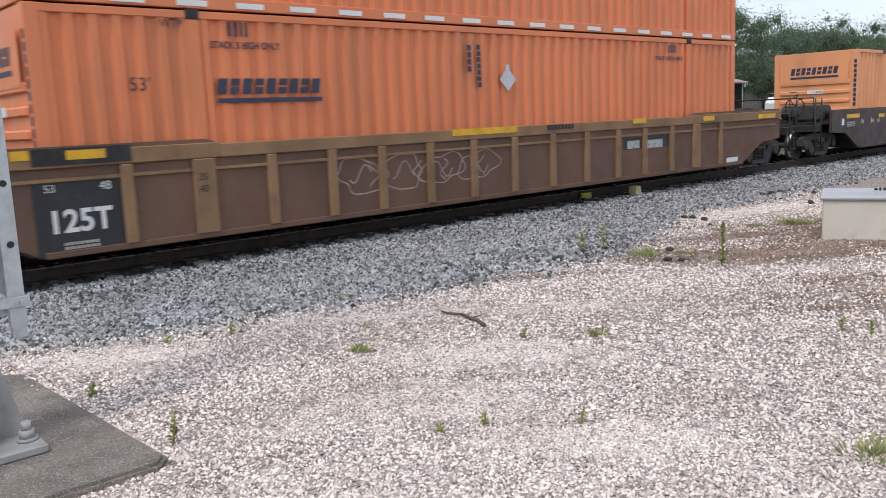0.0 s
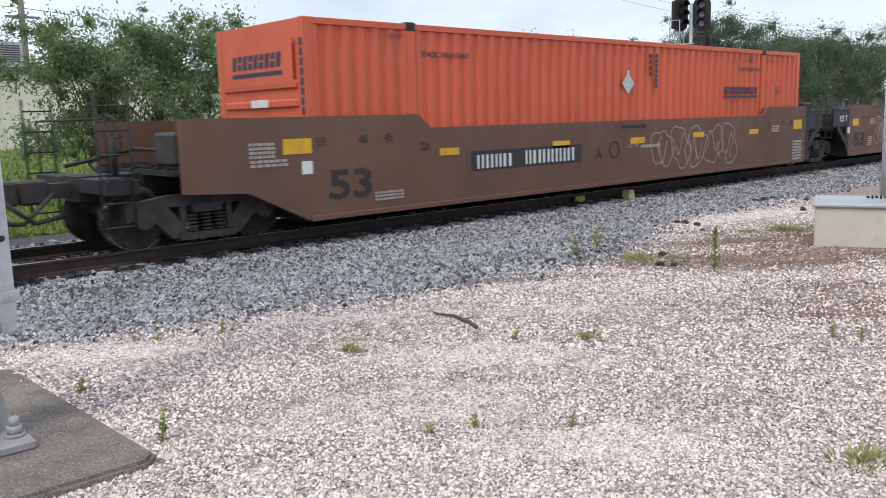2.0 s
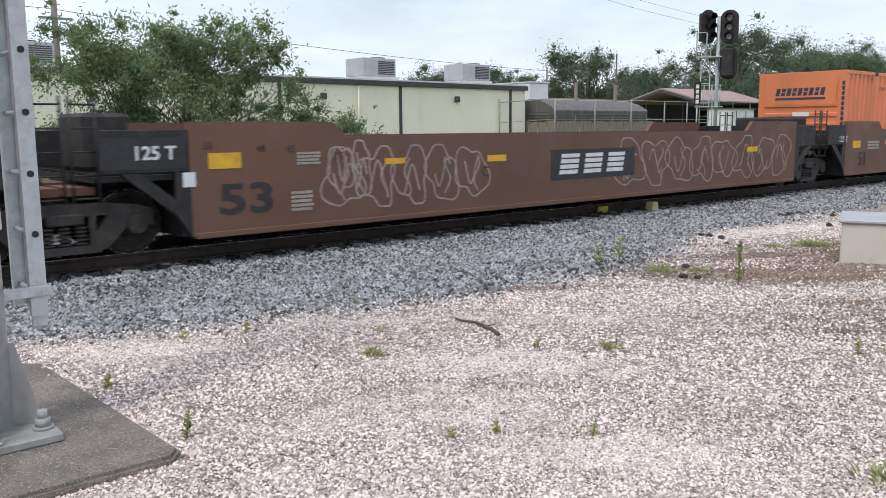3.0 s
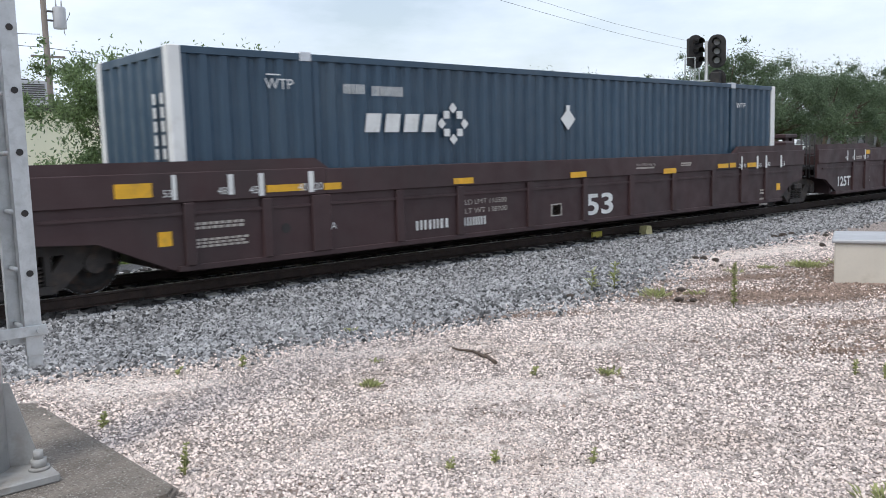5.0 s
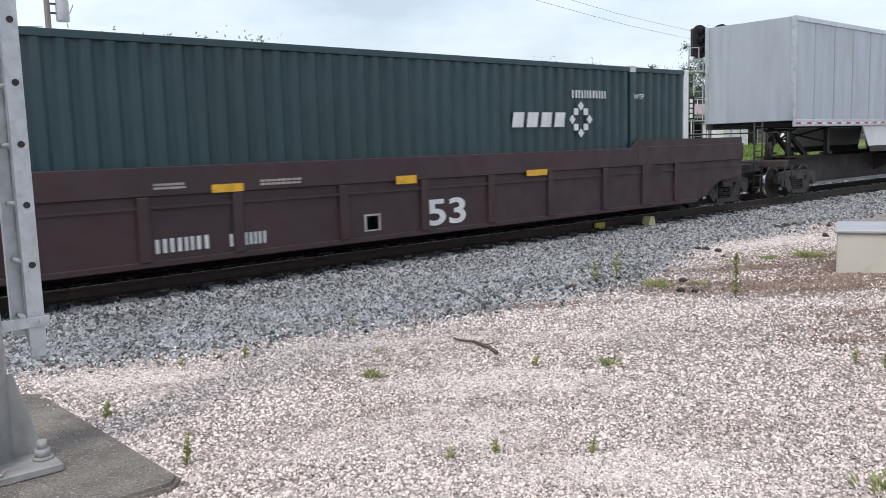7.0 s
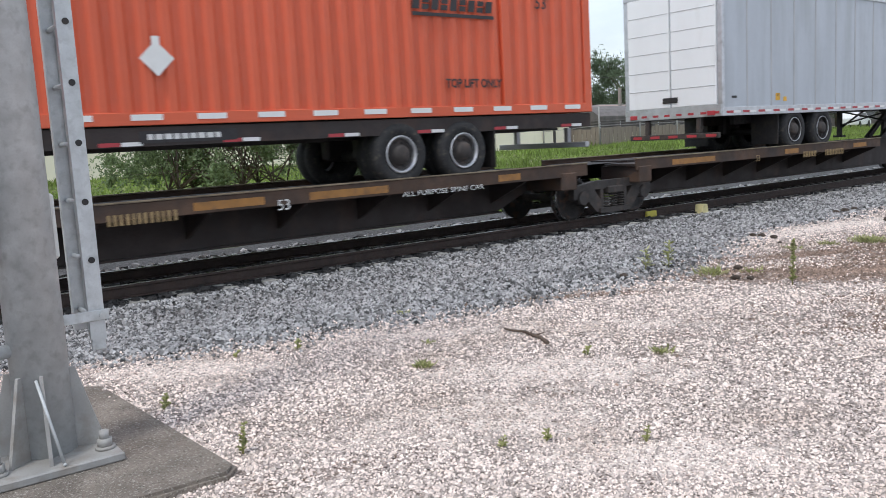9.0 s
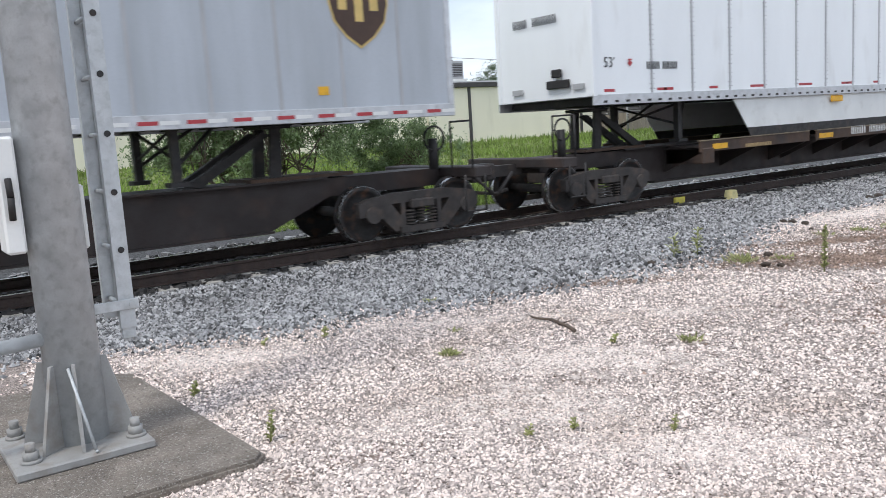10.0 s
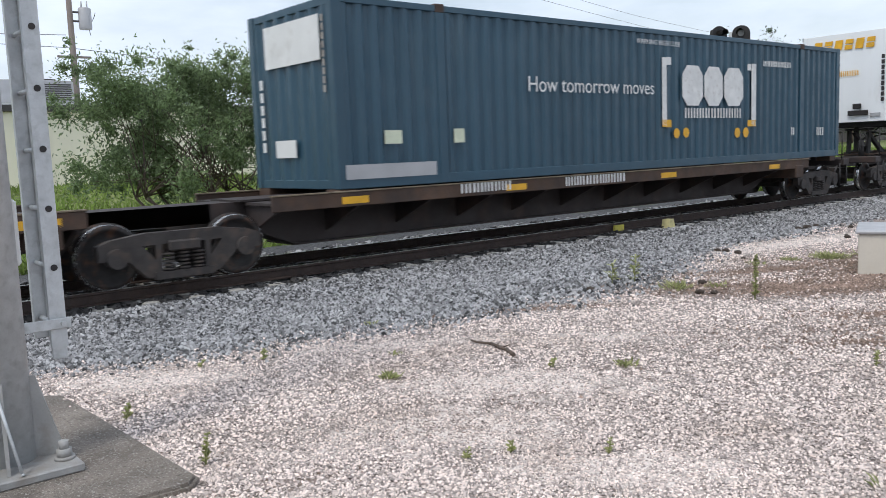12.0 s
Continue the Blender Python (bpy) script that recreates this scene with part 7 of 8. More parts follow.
def signal_mast():
    m = thing("signal_mast", "silver railway signal mast with black hooded heads", "railway signal", "", pose(35.1, 21.0, ground_z(35.1, 21.0) - 0.05, 0, 0, -59))
    z0 = ground_z(35.1, 21.0) - 0.05
    top = 1.55 + 0.235 * 21 - z0
    part("mast", rod(bmesh.new(), (0, 0, 0), (0, 0, top), 0.085, 0.08, seg=12), "galv", m)
    part("foundation", B((-0.4, 0.4, -0.4, 0.4, -0.2, 0.15), bevel=0.03), "concrete", m)
    for dx, dz, tw, dn in ((-0.48, -0.62, 38, "signal_head"), (0.46, -0.66, -8, "signal_head"), (0.48, -2.25, 165, "signal_head")):
        h = new(dn)
        h.parent = m
        h.matrix_basis = pose(dx, -0.15, top + dz + 0.15, 0, 0, tw) @ Matrix.Scale(1.15, 4)
        bm = bmesh.new()
        pts = [(0.34 * math.cos(a), 0.36 + 0.3 * math.sin(a)) for a in [k * math.pi / 8 for k in range(9)]] + [(-0.34 * math.cos(a), -0.36 - 0.3 * math.sin(a)) for a in [k * math.pi / 8 for k in range(9)]]
        prism(bm, pts, -0.03, 0.03)
        part("background", bm, "black", h)
        part("housing", B((-0.2, 0.2, 0.03, 0.35, -0.55, 0.55), bevel=0.04), "black", h)
        for k in (-0.36, 0.0, 0.36):
            part("lens", lathe(bmesh.new(), [(0.12, -0.06), (0.12, -0.03), (0.02, -0.075)], (0, 0, k), seg=16), "hvac" if tw < 0 else "glass_red", h)
            bm = bmesh.new()
            n = 9
            for i in range(n):
                a0, a1 = math.pi * (-0.1 + 1.2 * i / n), math.pi * (-0.1 + 1.2 * (i + 1) / n)
                q = [bm.verts.new((0.15 * math.cos(a), yy, k + 0.15 * math.sin(a))) for a, yy in ((a0, -0.03), (a1, -0.03), (a1, -0.38), (a0, -0.38))]
                bm.faces.new(q)
            bmesh.ops.solidify(bm, geom=bm.faces[:], thickness=0.012)
            part("hood", bm, "black", h)
    bm = bmesh.new()
    zl = top - 1.85
    box(bm, -0.95, 0.5, -0.4, 0.4, zl, zl + 0.05)
    for x, y in ((-0.95, -0.4), (-0.95, 0.4), (-0.5, -0.4), (-0.5, 0.4)):
        rod(bm, (x, y, zl), (x, y, zl + 1.1), 0.022, seg=6)
    for z in (0.55, 1.1):
        path_rod(bm, [(-0.5, -0.4, zl + z), (-0.95, -0.4, zl + z), (-0.95, 0.4, zl + z), (-0.5, 0.4, zl + z)], 0.02, 6)
    part("platform", bm, "galv", m)
    bm = bmesh.new()
    zl = top - 4.1
    box(bm, -0.95, 0.3, -0.35, 0.35, zl, zl + 0.05)
    for x in (-0.9, -0.55, -0.2, 0.15):
        rod(bm, (x, -0.35, zl), (x, -0.35, zl + 1.0), 0.02, seg=6)
    path_rod(bm, [(-0.95, -0.35, zl + 1.0), (0.2, -0.35, zl + 1.0)], 0.02, 6)
    part("lower_platform", bm, "galv", m)
    bm = bmesh.new()
    for x in (-0.72, -0.32):
        rod(bm, (x, 0.1, 0.1), (x, 0.1, top - 0.9), 0.025, seg=6)
    for k in range(int((top - 1.2) / 0.3)):
        rod(bm, (-0.72, 0.1, 0.3 + k * 0.3), (-0.32, 0.1, 0.3 + k * 0.3), 0.016, seg=6)
    part("ladder", bm, "galv", m)
    p = part("sign_plate", B((-0.98, -0.68, -0.42, -0.4, top - 4.0, top - 2.95)), "black", m)
    bars(4, 0.17, 0.13, "letter_white", p, -0.895, -0.424, top - 3.07, upright=True, gap=0.35)
    part("relay_case", B((-0.6, -0.1, 0.15, 0.55, 0.3, 1.5), bevel=0.02), "galv", m)


signal_mast()


def carport():
    c = thing("carport", "weathered grey tin carport with rounded roof", "shed", "", pose(0, 36, 0.75))
    bm = bmesh.new()
    n = 10
    pts = [(4.4 * i / n, 1.85 + 0.75 * math.sin(math.pi * i / n) ** 0.8) for i in range(n + 1)]
    prism(bm, pts + [(4.4, 1.72), (0.0, 1.72)], 41.0, 51.1, axis="x")
    part("roof", bm, "tin", c)
    for k in range(5):
        z = 0.85 + k * 0.17
        part("rib", B((41.05, 51.05, -0.03, 0.02, z, z + 0.07), bevel=0.01), "tin", c)
        part("end_rib", B((40.97, 41.02, 0.1, 4.3, z, z + 0.07), bevel=0.01), "tin", c)
    part("side_panel", B((41.05, 51.05, 0.02, 0.06, 0.75, 1.72)), "tin", c)
    part("end_panel", B((41.02, 41.06, 0.06, 4.35, 0.75, 1.72)), "tin", c)
    for k in range(6):
        x = 41.05 + k * 1.98
        part("post", B((x, x + 0.08, 0.0, 0.08, -0.2, 1.5)), "galv", c)


carport()


def board_fence():
    f = thing("board_fence", "weathered grey timber board fence", "fence", "", pose(0, 35.2, 0.72))
    rnd = random.Random(3)
    first = part("board", B((0, 0.36, 0, 0.03, -0.2, 1.15), bevel=0.006), "wood", f)
    first.matrix_basis = pose(40.7, 0.4, 0)
    for k in range(1, 28):
        share("board", first, f, pose(40.7 + k * 0.39, 0.4 + rnd.uniform(-0.01, 0.01), rnd.uniform(-0.08, 0.05), 0, rnd.uniform(-1, 1), 0))
    for k in range(12):
        share("board", first, f, pose(40.66, 0.45 + k * 0.39, rnd.uniform(-0.08, 0.05), 0, rnd.uniform(-1, 1), 90))


board_fence()


def wire_fence():
    f = thing("wire_fence", "galvanised post and rail fence beside the carport", "fence", "", pose(0, 34.6, 0.6))
    first = part("post", rod(bmesh.new(), (0, 0, -0.2), (0, 0, 2.7), 0.045, seg=8), "galv_old", f)
    first.matrix_basis = pose(39.84, 0.4, 0)
    for x, y in ((37.85, 3.3), (43.8, 0.4), (47.75, 0.4), (51.7, 0.4), (54.6, 0.4), (58.0, 0.4)):
        share("post", first, f, pose(x, y, 0))
    for z, r in ((2.68, 0.03), (1.4, 0.015)):
        part("rail", path_rod(bmesh.new(), [(37.85, 3.3, z - 0.2), (39.84, 0.4, z), (58.0, 0.4, z)], r, 6), "galv_old", f)


wire_fence()
box_van = thing("storage_box", "white steel storage box behind the building corner", "storage box", "", pose(45.0, 42.0, 0.7))
part("body", B((0, 2.1, 0, 5.0, 0.05, 4.0), bevel=0.06), "white", box_van)
part("roof", B((-0.05, 2.15, -0.05, 5.05, 4.0, 4.1), bevel=0.02), "roof", box_van)
each("skid", [(0.2, 0.4, 0, 5.0, -0.1, 0.05), (1.7, 1.9, 0, 5.0, -0.1, 0.05)], "trim", box_van)


def open_shed():
    s = thing("open_shed", "open-sided steel shed with faded red roof", "shed", "", pose(0, 39, 0.7))
    bm = bmesh.new()
    prism(bm, [(-0.5, 2.95), (3.5, 4.1), (7.5, 2.95), (7.5, 2.83), (3.5, 3.97), (-0.5, 2.83)], 62.2, 73.5, axis="x")
    part("roof", bm, "redroof", s)
    bm = bmesh.new()
    prism(bm, [(-0.4, 2.84), (3.5, 3.96), (7.4, 2.84), (7.4, 2.7), (3.5, 3.72), (-0.4, 2.7)], 62.1, 62.2, axis="x")
    part("gable", bm, "trim", s)
    for x in (62.3, 65.0, 68.0, 71.0, 73.4):
        for y in (0.0, 7.0):
            part("post", rod(bmesh.new(), (x, y, -0.2), (x, y, 2.85), 0.06, seg=8), "galv", s)
    part("back_wall", B((62.3, 73.4, 7.0, 7.1, -0.2, 2.8)), "trim", s)
    part("end_wall", B((73.42, 73.5, 0.0, 7.0, -0.2, 2.8)), "trim", s)


open_shed()


def house_behind():
    h = thing("house", "low house with a pale red metal roof", "house", "", pose(0, 52, 0.7))
    part("wall", B((58, 76, 0, 8, -0.3, 2.4)), "wall", h)
    bm = bmesh.new()
    prism(bm, [(-0.5, 2.35), (4, 3.6), (8.5, 2.35)], 57.5, 76.5, axis="x")
    part("roof", bm, "redroof", h)
    w = thing("white_shed", "small white corrugated shed", "shed", "", pose(63.1, 36.5, 0.72))
    bm = bmesh.new()
    for k in range(9):
        box(bm, 0, 4.0, -0.02 - 0.012 * (k % 2), 2.0, k * 0.24, k * 0.24 + 0.235)
    part("siding", bm, "white", w)
    part("roof", B((-0.1, 4.1, -0.15, 2.1, 2.16, 2.24)), "tin", w)
    each("door_post", [(1.1, 1.18, -0.06, -0.034, 0.0, 2.0), (2.6, 2.68, -0.06, -0.034, 0.0, 2.0)], "tin", w)
    f = thing("far_hall", "pale grey metal building behind the trees", "building", "", pose(0, 60, 0.6))
    part("wall", B((118, 190, 0, 10, -0.3, 3.6)), "tin", f)
    part("roof", B((117.5, 190.5, -0.4, 10.4, 3.6, 3.8)), "roof", f)
    for k in range(9):
        wd = part("window", B((121 + k * 7, 124 + k * 7, -0.05, -0.003, 0.9, 2.4)), "dark_glass", f)
        part("frame", B((120.9 + k * 7, 124.1 + k * 7, -0.09, -0.052, 2.4, 2.5), (120.9 + k * 7, 124.1 + k * 7, -0.09, -0.052, 0.8, 0.9)), "white", wd)


house_behind()


def parked_car(x, y, rz):
    c = thing("parked_car", "white parked car half hidden by grass", "car", "parked cars", pose(x, y, ground_z(x, y), 0, 0, rz))
    bm = bmesh.new()
    prism(bm, [(-2.2, 0.3), (2.2, 0.3), (2.25, 0.7), (1.3, 0.95), (0.6, 1.42), (-1.2, 1.45), (-2.0, 1.0), (-2.25, 0.9)], -0.85, 0.85)
    bmesh.ops.bevel(bm, geom=bm.edges[:], offset=0.05, segments=2, affect="EDGES")
    part("body", bm, "car_paint", c)
    for s in (-1, 1):
        bm = bmesh.new()
        prism(bm, [(-1.6, 0.98), (1.05, 0.98), (0.52, 1.36), (-1.15, 1.38)], s * 0.857 - 0.004, s * 0.857 + 0.004)
        part("side_window", bm, "dark_glass", c)
        for wx in (-1.4, 1.4):
            part("wheel", lathe(bmesh.new(), [(0.2, -0.09), (0.32, -0.1), (0.33, 0.1), (0.2, 0.09)], (wx, s * 0.8, 0.33), seg=18), "tyre", c)


parked_car(79.0, 38.0, 10)
parked_car(63.0, 44.0, -12)

FAR = [(74, 60, 9.0, 11), (87, 62, 7.6, 12), (90, 66, 7.0, 9), (76, 70, 6.5, 10), (83, 47.5, 10.4, 15), (96, 48.0, 10.0, 15), (106, 47.0, 10.2, 16), (120, 50, 10.5, 17), (137, 52, 11, 18), (158, 58, 11.5, 20), (100, 64, 8.0, 12), (118, 72, 9, 16), (66.5, 76, 7.6, 5), (74, 76, 7.8, 6)]
for i, (x, y, h, wd) in enumerate(FAR):
    tree("broad dark green oak in the distance", x, y, h, wd, h * 0.22, 40 + i, 46000 if y < 59 else 34000, (0.08, 0.18), "leaf_far", clump=0.22)


# ---- near the camera ----
def foundation_and_mast():
    pad = thing("concrete_pad", "worn grey concrete foundation pad", "pad", "", pose(0, 0, 0))
    bm = bmesh.new()
    prism(bm, PAD, -0.3, 0.025, axis="z")
    bmesh.ops.bevel(bm, geom=[e for e in bm.edges if all(v.co.z > 0 for v in e.verts)], offset=0.018, segments=2, affect="EDGES")
    part("slab", bm, "concrete", pad)
    m = thing("warning_mast", "galvanised steel crossing mast bolted to a concrete pad", "mast", "", pose(0.855, 4.53, 0.025))
    part("pole", rod(bmesh.new(), (0, 0, 0.044), (0, 0, 7.0), 0.140, 0.124, seg=40), "galv", m)
    bp = part("base_plate", B((-0.365, 0.285, -0.33, 0.32, 0.0, 0.045), bevel=0.008), "galv_old", m)
    for turn in (-141, -100, -22, 39, 99, 159):
        for b in (radians(turn),):
            c, s = math.cos(b), math.sin(b)
            bm = bmesh.new()
            t = 0.009
            nx, ny = -s * t, c * t
            prof = [(0.12, 0.045), (0.275, 0.045), (0.27, 0.08), (0.165, 0.47), (0.12, 0.47)]
            lo = [bm.verts.new((r * c + nx, r * s + ny, z)) for r, z in prof]
            hi = [bm.verts.new((r * c - nx, r * s - ny, z)) for r, z in prof]
            bm.faces.new(lo)
            bm.faces.new(hi[::-1])
            for i in range(5):
                bm.faces.new((lo[i], hi[i], hi[(i + 1) % 5], lo[(i + 1) % 5]))
            bmesh.ops.recalc_face_normals(bm, faces=bm.faces)
            part("gusset", bm, "galv_old", m)
    for sx in (-0.275, 0.225):
        for sy in (-0.2, 0.25):
            bm = bmesh.new()
            rod(bm, (sx, sy, 0.045), (sx, sy, 0.06), 0.05, seg=20)
            rod(bm, (sx, sy, 0.06), (sx, sy, 0.10), 0.038, seg=6)
            rod(bm, (sx, sy, 0.10), (sx, sy, 0.14), 0.024, seg=14)
            part("anchor_bolt", bm, "galv_old", bp)
    part("ground_rod", path_rod(bmesh.new(), [(-0.055, -0.165, 0.46), (0.0, -0.315, 0.06), (0.005, -0.32, 0.05)], 0.008), "galv", m)
    part("conduit", rod(bmesh.new(), (-0.1, -0.02, 0.60), (-1.6, -0.1, 0.56), 0.035, seg=14), "galv", m)
    # ladder, carried off the pole by a clamp
    lad = new("ladder")
    lad.parent = m
    lad.matrix_basis = pose(0.30, -0.02, 0.58)
    for sy in (0.0, 0.36):
        bm = bmesh.new()
        q = 1 if sy == 0 else -1
        prism(bm, [(x, sy + q * y) for x, y in ((-0.04, 0), (0.04, 0), (0.04, 0.035), (0.033, 0.035), (0.033, 0.007), (-0.033, 0.007), (-0.033, 0.035), (-0.04, 0.035))], 0, 6.0, axis="z")
        r = part("rail", bm, "galv", lad)
        for k in range(18):
            part("rung_hole", lathe(bmesh.new(), [(0.017, -0.004), (0.017, 0.0), (0.002, 0.0)], (0.004, sy - 0.001, 0.115 + k * 0.305), seg=12), "black", r)
    for k in range(18):
        part("rung", rod(bmesh.new(), (0.004, 0.004, 0.115 + k * 0.305), (0.004, 0.356, 0.115 + k * 0.305), 0.013, seg=8), "galv", lad)
    part("foot", B((-0.036, 0.036, 0.009, 0.034, -0.06, 0.10), bevel=0.004), "galv", lad)
    part("clamp", B((-0.22, 0.06, -0.016, -0.006, 0.10, 0.155), (-0.22, -0.17, -0.016, 0.02, 0.10, 0.155), bevel=0.003), "galv", lad)
    part("clamp_bolt", rod(bmesh.new(), (0.02, -0.03, 0.127), (0.02, 0.03, 0.127), 0.014, seg=8), "galv", lad)
    part("arm_bracket", B((-0.24, -0.15, -0.10, 0.10, 1.05, 1.62), bevel=0.012), "white", m, "pale bracket plate behind the pole")
    part("arm_bracket", B((0.13, 0.175, 0.06, 0.14, 1.02, 1.36), bevel=0.012), "white", m)
    part("handle", path_rod(bmesh.new(), [(-0.2, -0.12, 1.22), (-0.2, -0.14, 1.33), (-0.2, -0.12, 1.42)], 0.016), "black", m)


foundation_and_mast()


def pebbles_on_pad(rng, n):
    x, y = rng.uniform(0.2, 1.5, n), rng.uniform(3.75, 5.9, n)
    edge = np.exp(-np.minimum(np.minimum(1.55 - x, y - 3.7), 5.95 - y) / 0.12)
    keep = rng.random(n) < 0.10 + edge * 0.6
    return x[keep], y[keep]


stray = stones("stray_pebbles", "a few pale pebbles scattered on the concrete pad", 260, "shell", pebbles_on_pad, (0.014, 0.026), 21)
stray.location.z = 0.028


def cabinet():
    c = thing("signal_cabinet", "low beige equipment box with a lid", "cabinet", "", pose(9.42, 4.03, 0.0, 0, 0, -68))
    part("body", B((0, 2.2, 0, 1.0, -0.05, 0.455), bevel=0.015), "box", c)
    part("lid", B((-0.03, 2.23, -0.03, 1.03, 0.457, 0.50), bevel=0.012), "hvac", c, "grey metal lid")
    bm = bmesh.new()
    for k in range(34):
        a = k * 0.045
        lathe(bm, [(0.012, -0.012), (0.024, 0.0), (0.012, 0.012)], (0.55 + a, 0.62 + 0.03 * math.sin(a * 4), 0.522), axis="x" if k % 2 else "z", seg=8)
    part("chain", bm, "black", c)
    p = thing("steel_post", "grey steel post standing behind the equipment box", "post", "", pose(11.385, 3.94, -0.05))
    part("shaft", rod(bmesh.new(), (0, 0, 0), (0, 0, 2.45), 0.1, seg=20), "galv", p)
    part("cap", lathe(bmesh.new(), [(0.12, 2.43), (0.13, 2.46), (0.13, 2.53), (0.05, 2.56)], (0, 0, 0), axis="z", seg=20), "galv_old", p)
    part("base_flange", B((-0.2, 0.2, -0.2, 0.2, 0.0, 0.03), bevel=0.005), "galv_old", p)


cabinet()


def weed(kind, x, y, h, spread, blades, seed, label):
    rng = random.Random(seed)
    w = thing("weed", label, "weed", "weeds", pose(x, y, ground_z(x, y)))
    bm = bmesh.new()
    if kind == "stalk":
        rod(bm, (0, 0, 0), (0.02, 0, h), 0.007, 0.003, seg=5)
    for i in range(blades):
        a = rng.uniform(0, math.tau)
        if kind == "stalk":
            z = h * rng.uniform(0.08, 1.0)
            ln = spread * rng.uniform(0.5, 1.0) * (1.15 - 0.6 * z / h)
            p0 = Vector((0.02 * z / h, 0, z))
            p1 = p0 + Vector((math.cos(a) * ln, math.sin(a) * ln, ln * rng.uniform(0.1, 0.9)))
            wd = 0.012
        else:
            r = spread * rng.random() * 0.6
            p0 = Vector((math.cos(a) * r, math.sin(a) * r, 0))
            b = a + rng.uniform(-1, 1)
            ln = h * rng.uniform(0.5, 1.1)
            p1 = p0 + Vector((math.cos(b) * ln * 0.7, math.sin(b) * ln * 0.7, ln * rng.uniform(0.35, 1.0)))
            wd = 0.008
        side = (p1 - p0).cross(Vector((0, 0, 1))).normalized() * wd
        mid = p0.lerp(p1, 0.5) + Vector((0, 0, 0.01))
        bm.faces.new([bm.verts.new(q) for q in (p0, mid + side, p1, mid - side)])
    part("leaves", bm, "weed", w)
    return w


TUFT = "small dry green tuft growing in the gravel"
STALK = "thin upright green weed in the gravel"
for i, (k, x, y, h, sp, n) in enumerate([
        ("tuft", 3.21, 4.45, 0.06, 0.12, 60), ("stalk", 1.65, 3.93, 0.16, 0.045, 36), ("stalk", 1.61, 4.98, 0.10, 0.05, 24), ("stalk", 7.53, 5.66, 0.30, 0.13, 46),
        ("stalk", 7.28, 5.78, 0.22, 0.14, 30), ("tuft", 7.5, 5.1, 0.13, 0.26, 90), ("stalk", 7.51, 4.19, 0.44, 0.055, 130), ("tuft", 10.4, 4.8, 0.09, 0.4, 260), ("tuft", 10.8, 4.45, 0.08, 0.35, 160), ("tuft", 10.0, 5.1, 0.07, 0.2, 60),
        ("tuft", 4.53, 3.47, 0.06, 0.13, 46), ("stalk", 2.83, 2.89, 0.06, 0.04, 16), ("stalk", 5.68, 2.28, 0.10, 0.04, 22), ("stalk", 5.73, 2.11, 0.10, 0.04, 22), ("tuft", 3.78, 1.37, 0.08, 0.2, 70),
        ("stalk", 4.14, 3.8, 0.06, 0.05, 16), ("stalk", 2.90, 5.68, 0.07, 0.05, 18), ("stalk", 2.45, 5.81, 0.05, 0.05, 12), ("tuft", 7.93, 4.87, 0.06, 0.24, 50), ("stalk", 3.19, 2.55, 0.07, 0.03, 12), ("stalk", 2.61, 2.99, 0.05, 0.04, 12), ("tuft", 9.5, 5.3, 0.06, 0.2, 40), ("tuft", 3.64, 4.96, 0.03, 0.08, 20), ("tuft", 4.23, 6.15, 0.05, 0.1, 24)]):
    weed(k, x, y, h, sp, n, 70 + i, STALK if k == "stalk" else TUFT)


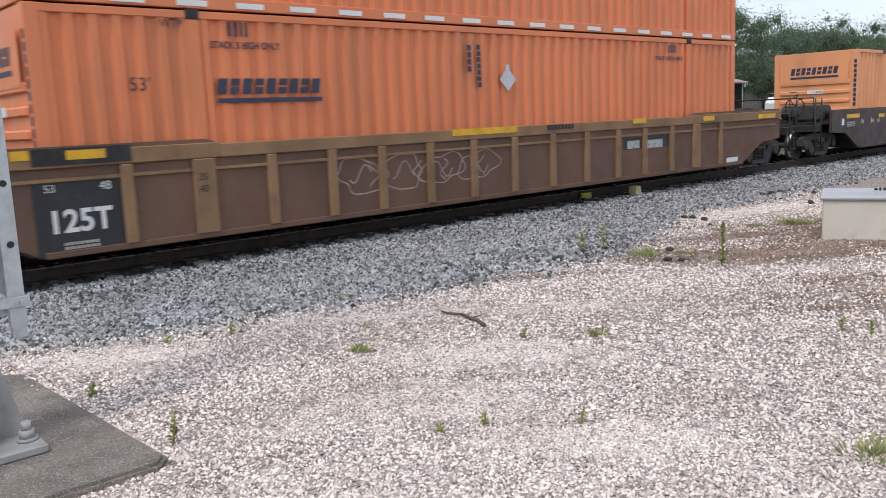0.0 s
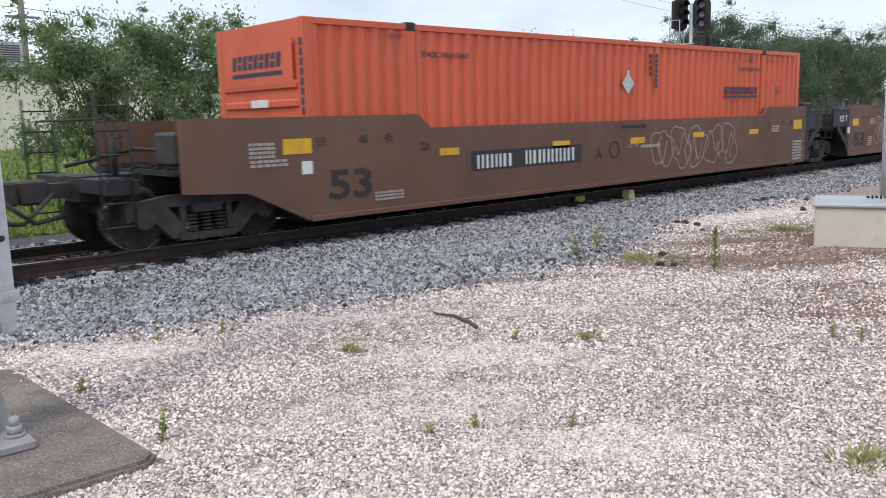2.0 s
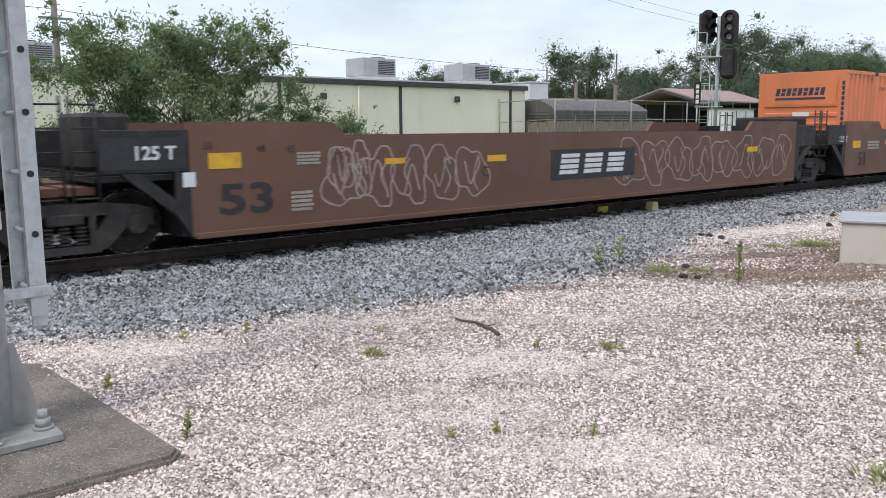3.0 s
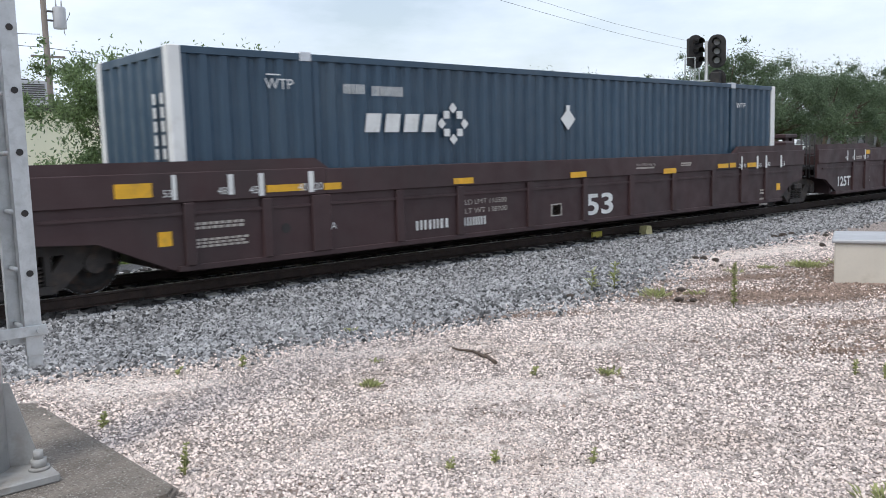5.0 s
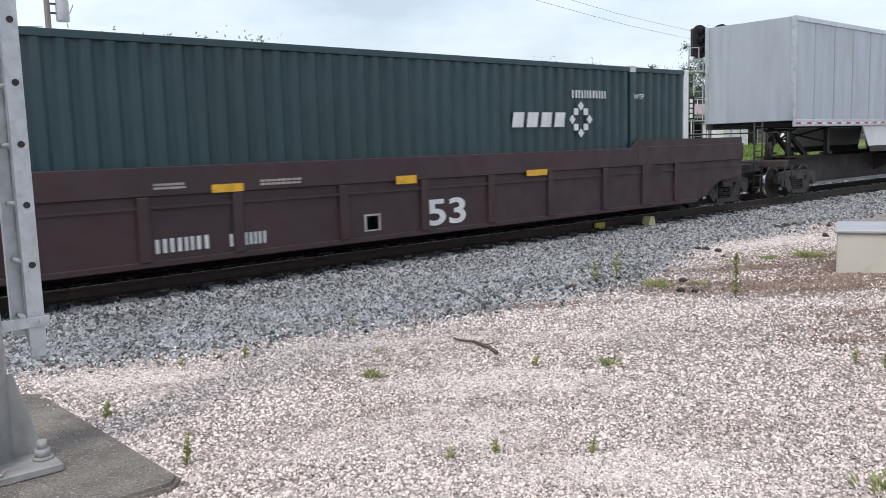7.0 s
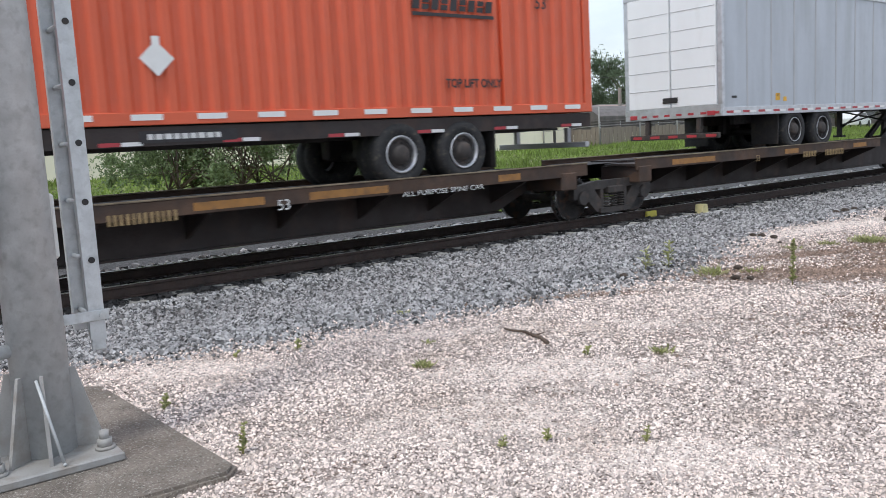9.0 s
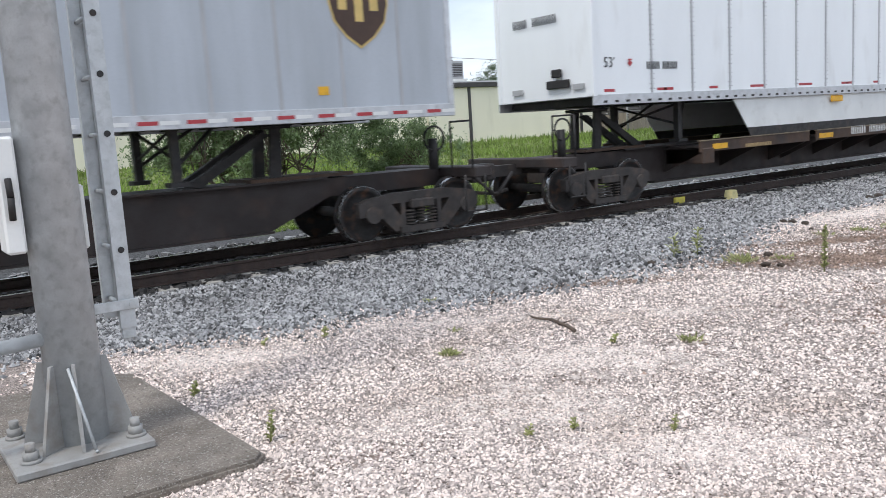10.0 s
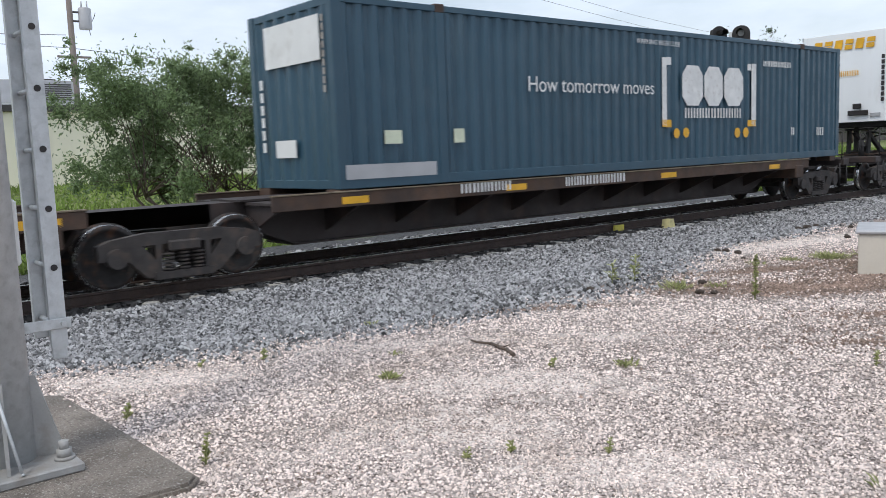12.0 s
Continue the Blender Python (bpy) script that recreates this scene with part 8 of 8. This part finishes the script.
def stick():
    bm = bmesh.new()
    pts = [(4.27, 4.79), (4.25, 4.70), (4.29, 4.57), (4.25, 4.45), (4.22, 4.33), (4.15, 4.19)]
    for i, (p, q) in enumerate(zip(pts, pts[1:])):
        rod(bm, (*p, ground_z(*p) + 0.022), (*q, ground_z(*q) + 0.022), 0.008 + i * 0.0014, 0.0094 + i * 0.0014, seg=8)
    rod(bm, (4.24, 4.45, 0.04), (4.3, 4.38, 0.07), 0.008, 0.004, seg=6)
    tagged(part("fallen_branch", bm, "bark"), "crooked dark fallen branch on the gravel", "branch")


stick()
for i, (x, y, s) in enumerate([(10.49, 6.31, 0.055), (10.54, 6.47, 0.05), (10.37, 6.06, 0.05), (13.94, 6.84, 0.07), (14.19, 6.81, 0.06), (13.75, 6.9, 0.06), (14.11, 6.18, 0.05), (12.76, 5.63, 0.05), (13.0, 5.75, 0.035), (7.99, 5.09, 0.045), (7.46, 4.78, 0.05), (7.55, 4.67, 0.04), (6.83, 5.71, 0.045), (9.9, 5.7, 0.03)]):
    bm = bmesh.new()
    bmesh.ops.create_icosphere(bm, subdivisions=2, radius=s)
    for v in bm.verts:
        v.co *= 1 + 0.35 * noise.noise(v.co * 25 + Vector((i * 3, 0, 0)))
        v.co.z *= 0.6
    o = part("clod", bm, "litter")
    o.matrix_basis = pose(x, y, ground_z(x, y) + s * 0.4)
    tagged(o, "dark dry clod lying on the gravel", "clod", "clods")


def track_marker(x, material, label):
    m = thing("track_marker", label, "marker", "", pose(x, 10.55, ground_z(x, 10.55)))
    bm = bmesh.new()
    prism(bm, [(-0.13, 0), (0.13, 0), (0.08, 0.2), (-0.08, 0.2)], -0.09, 0.09)
    part("block", bm, material, m)


M["marker"] = mat("pale_yellow_marker", (0.62, 0.55, 0.28), 0.8, vary=0.15, scale=8, dirt=DUST, dirt_amt=0.2)
track_marker(15.2, "marker", "pale yellow block beside the near rail")
M["marker_bright"] = mat("yellow_marker_paint", (0.55, 0.47, 0.08), 0.7, vary=0.2, scale=8, dirt=DUST, dirt_amt=0.3)
low_flag = thing("track_marker", "low yellow plate lying against the near rail", "marker", "", pose(13.9, 10.87, RZ - 0.17))
part("plate", B((-0.16, 0.16, -0.03, 0.03, 0.0, 0.13), bevel=0.012), "marker_bright", low_flag)


# ---- movement ----
def motions():
    for ob, u, z in TRAIN:
        walk(ob, [(t, pose(u - SPEED * t, YT, RZ + z)) for t in (0, 2, 4, 6, 8, 10, 12)])


motions()
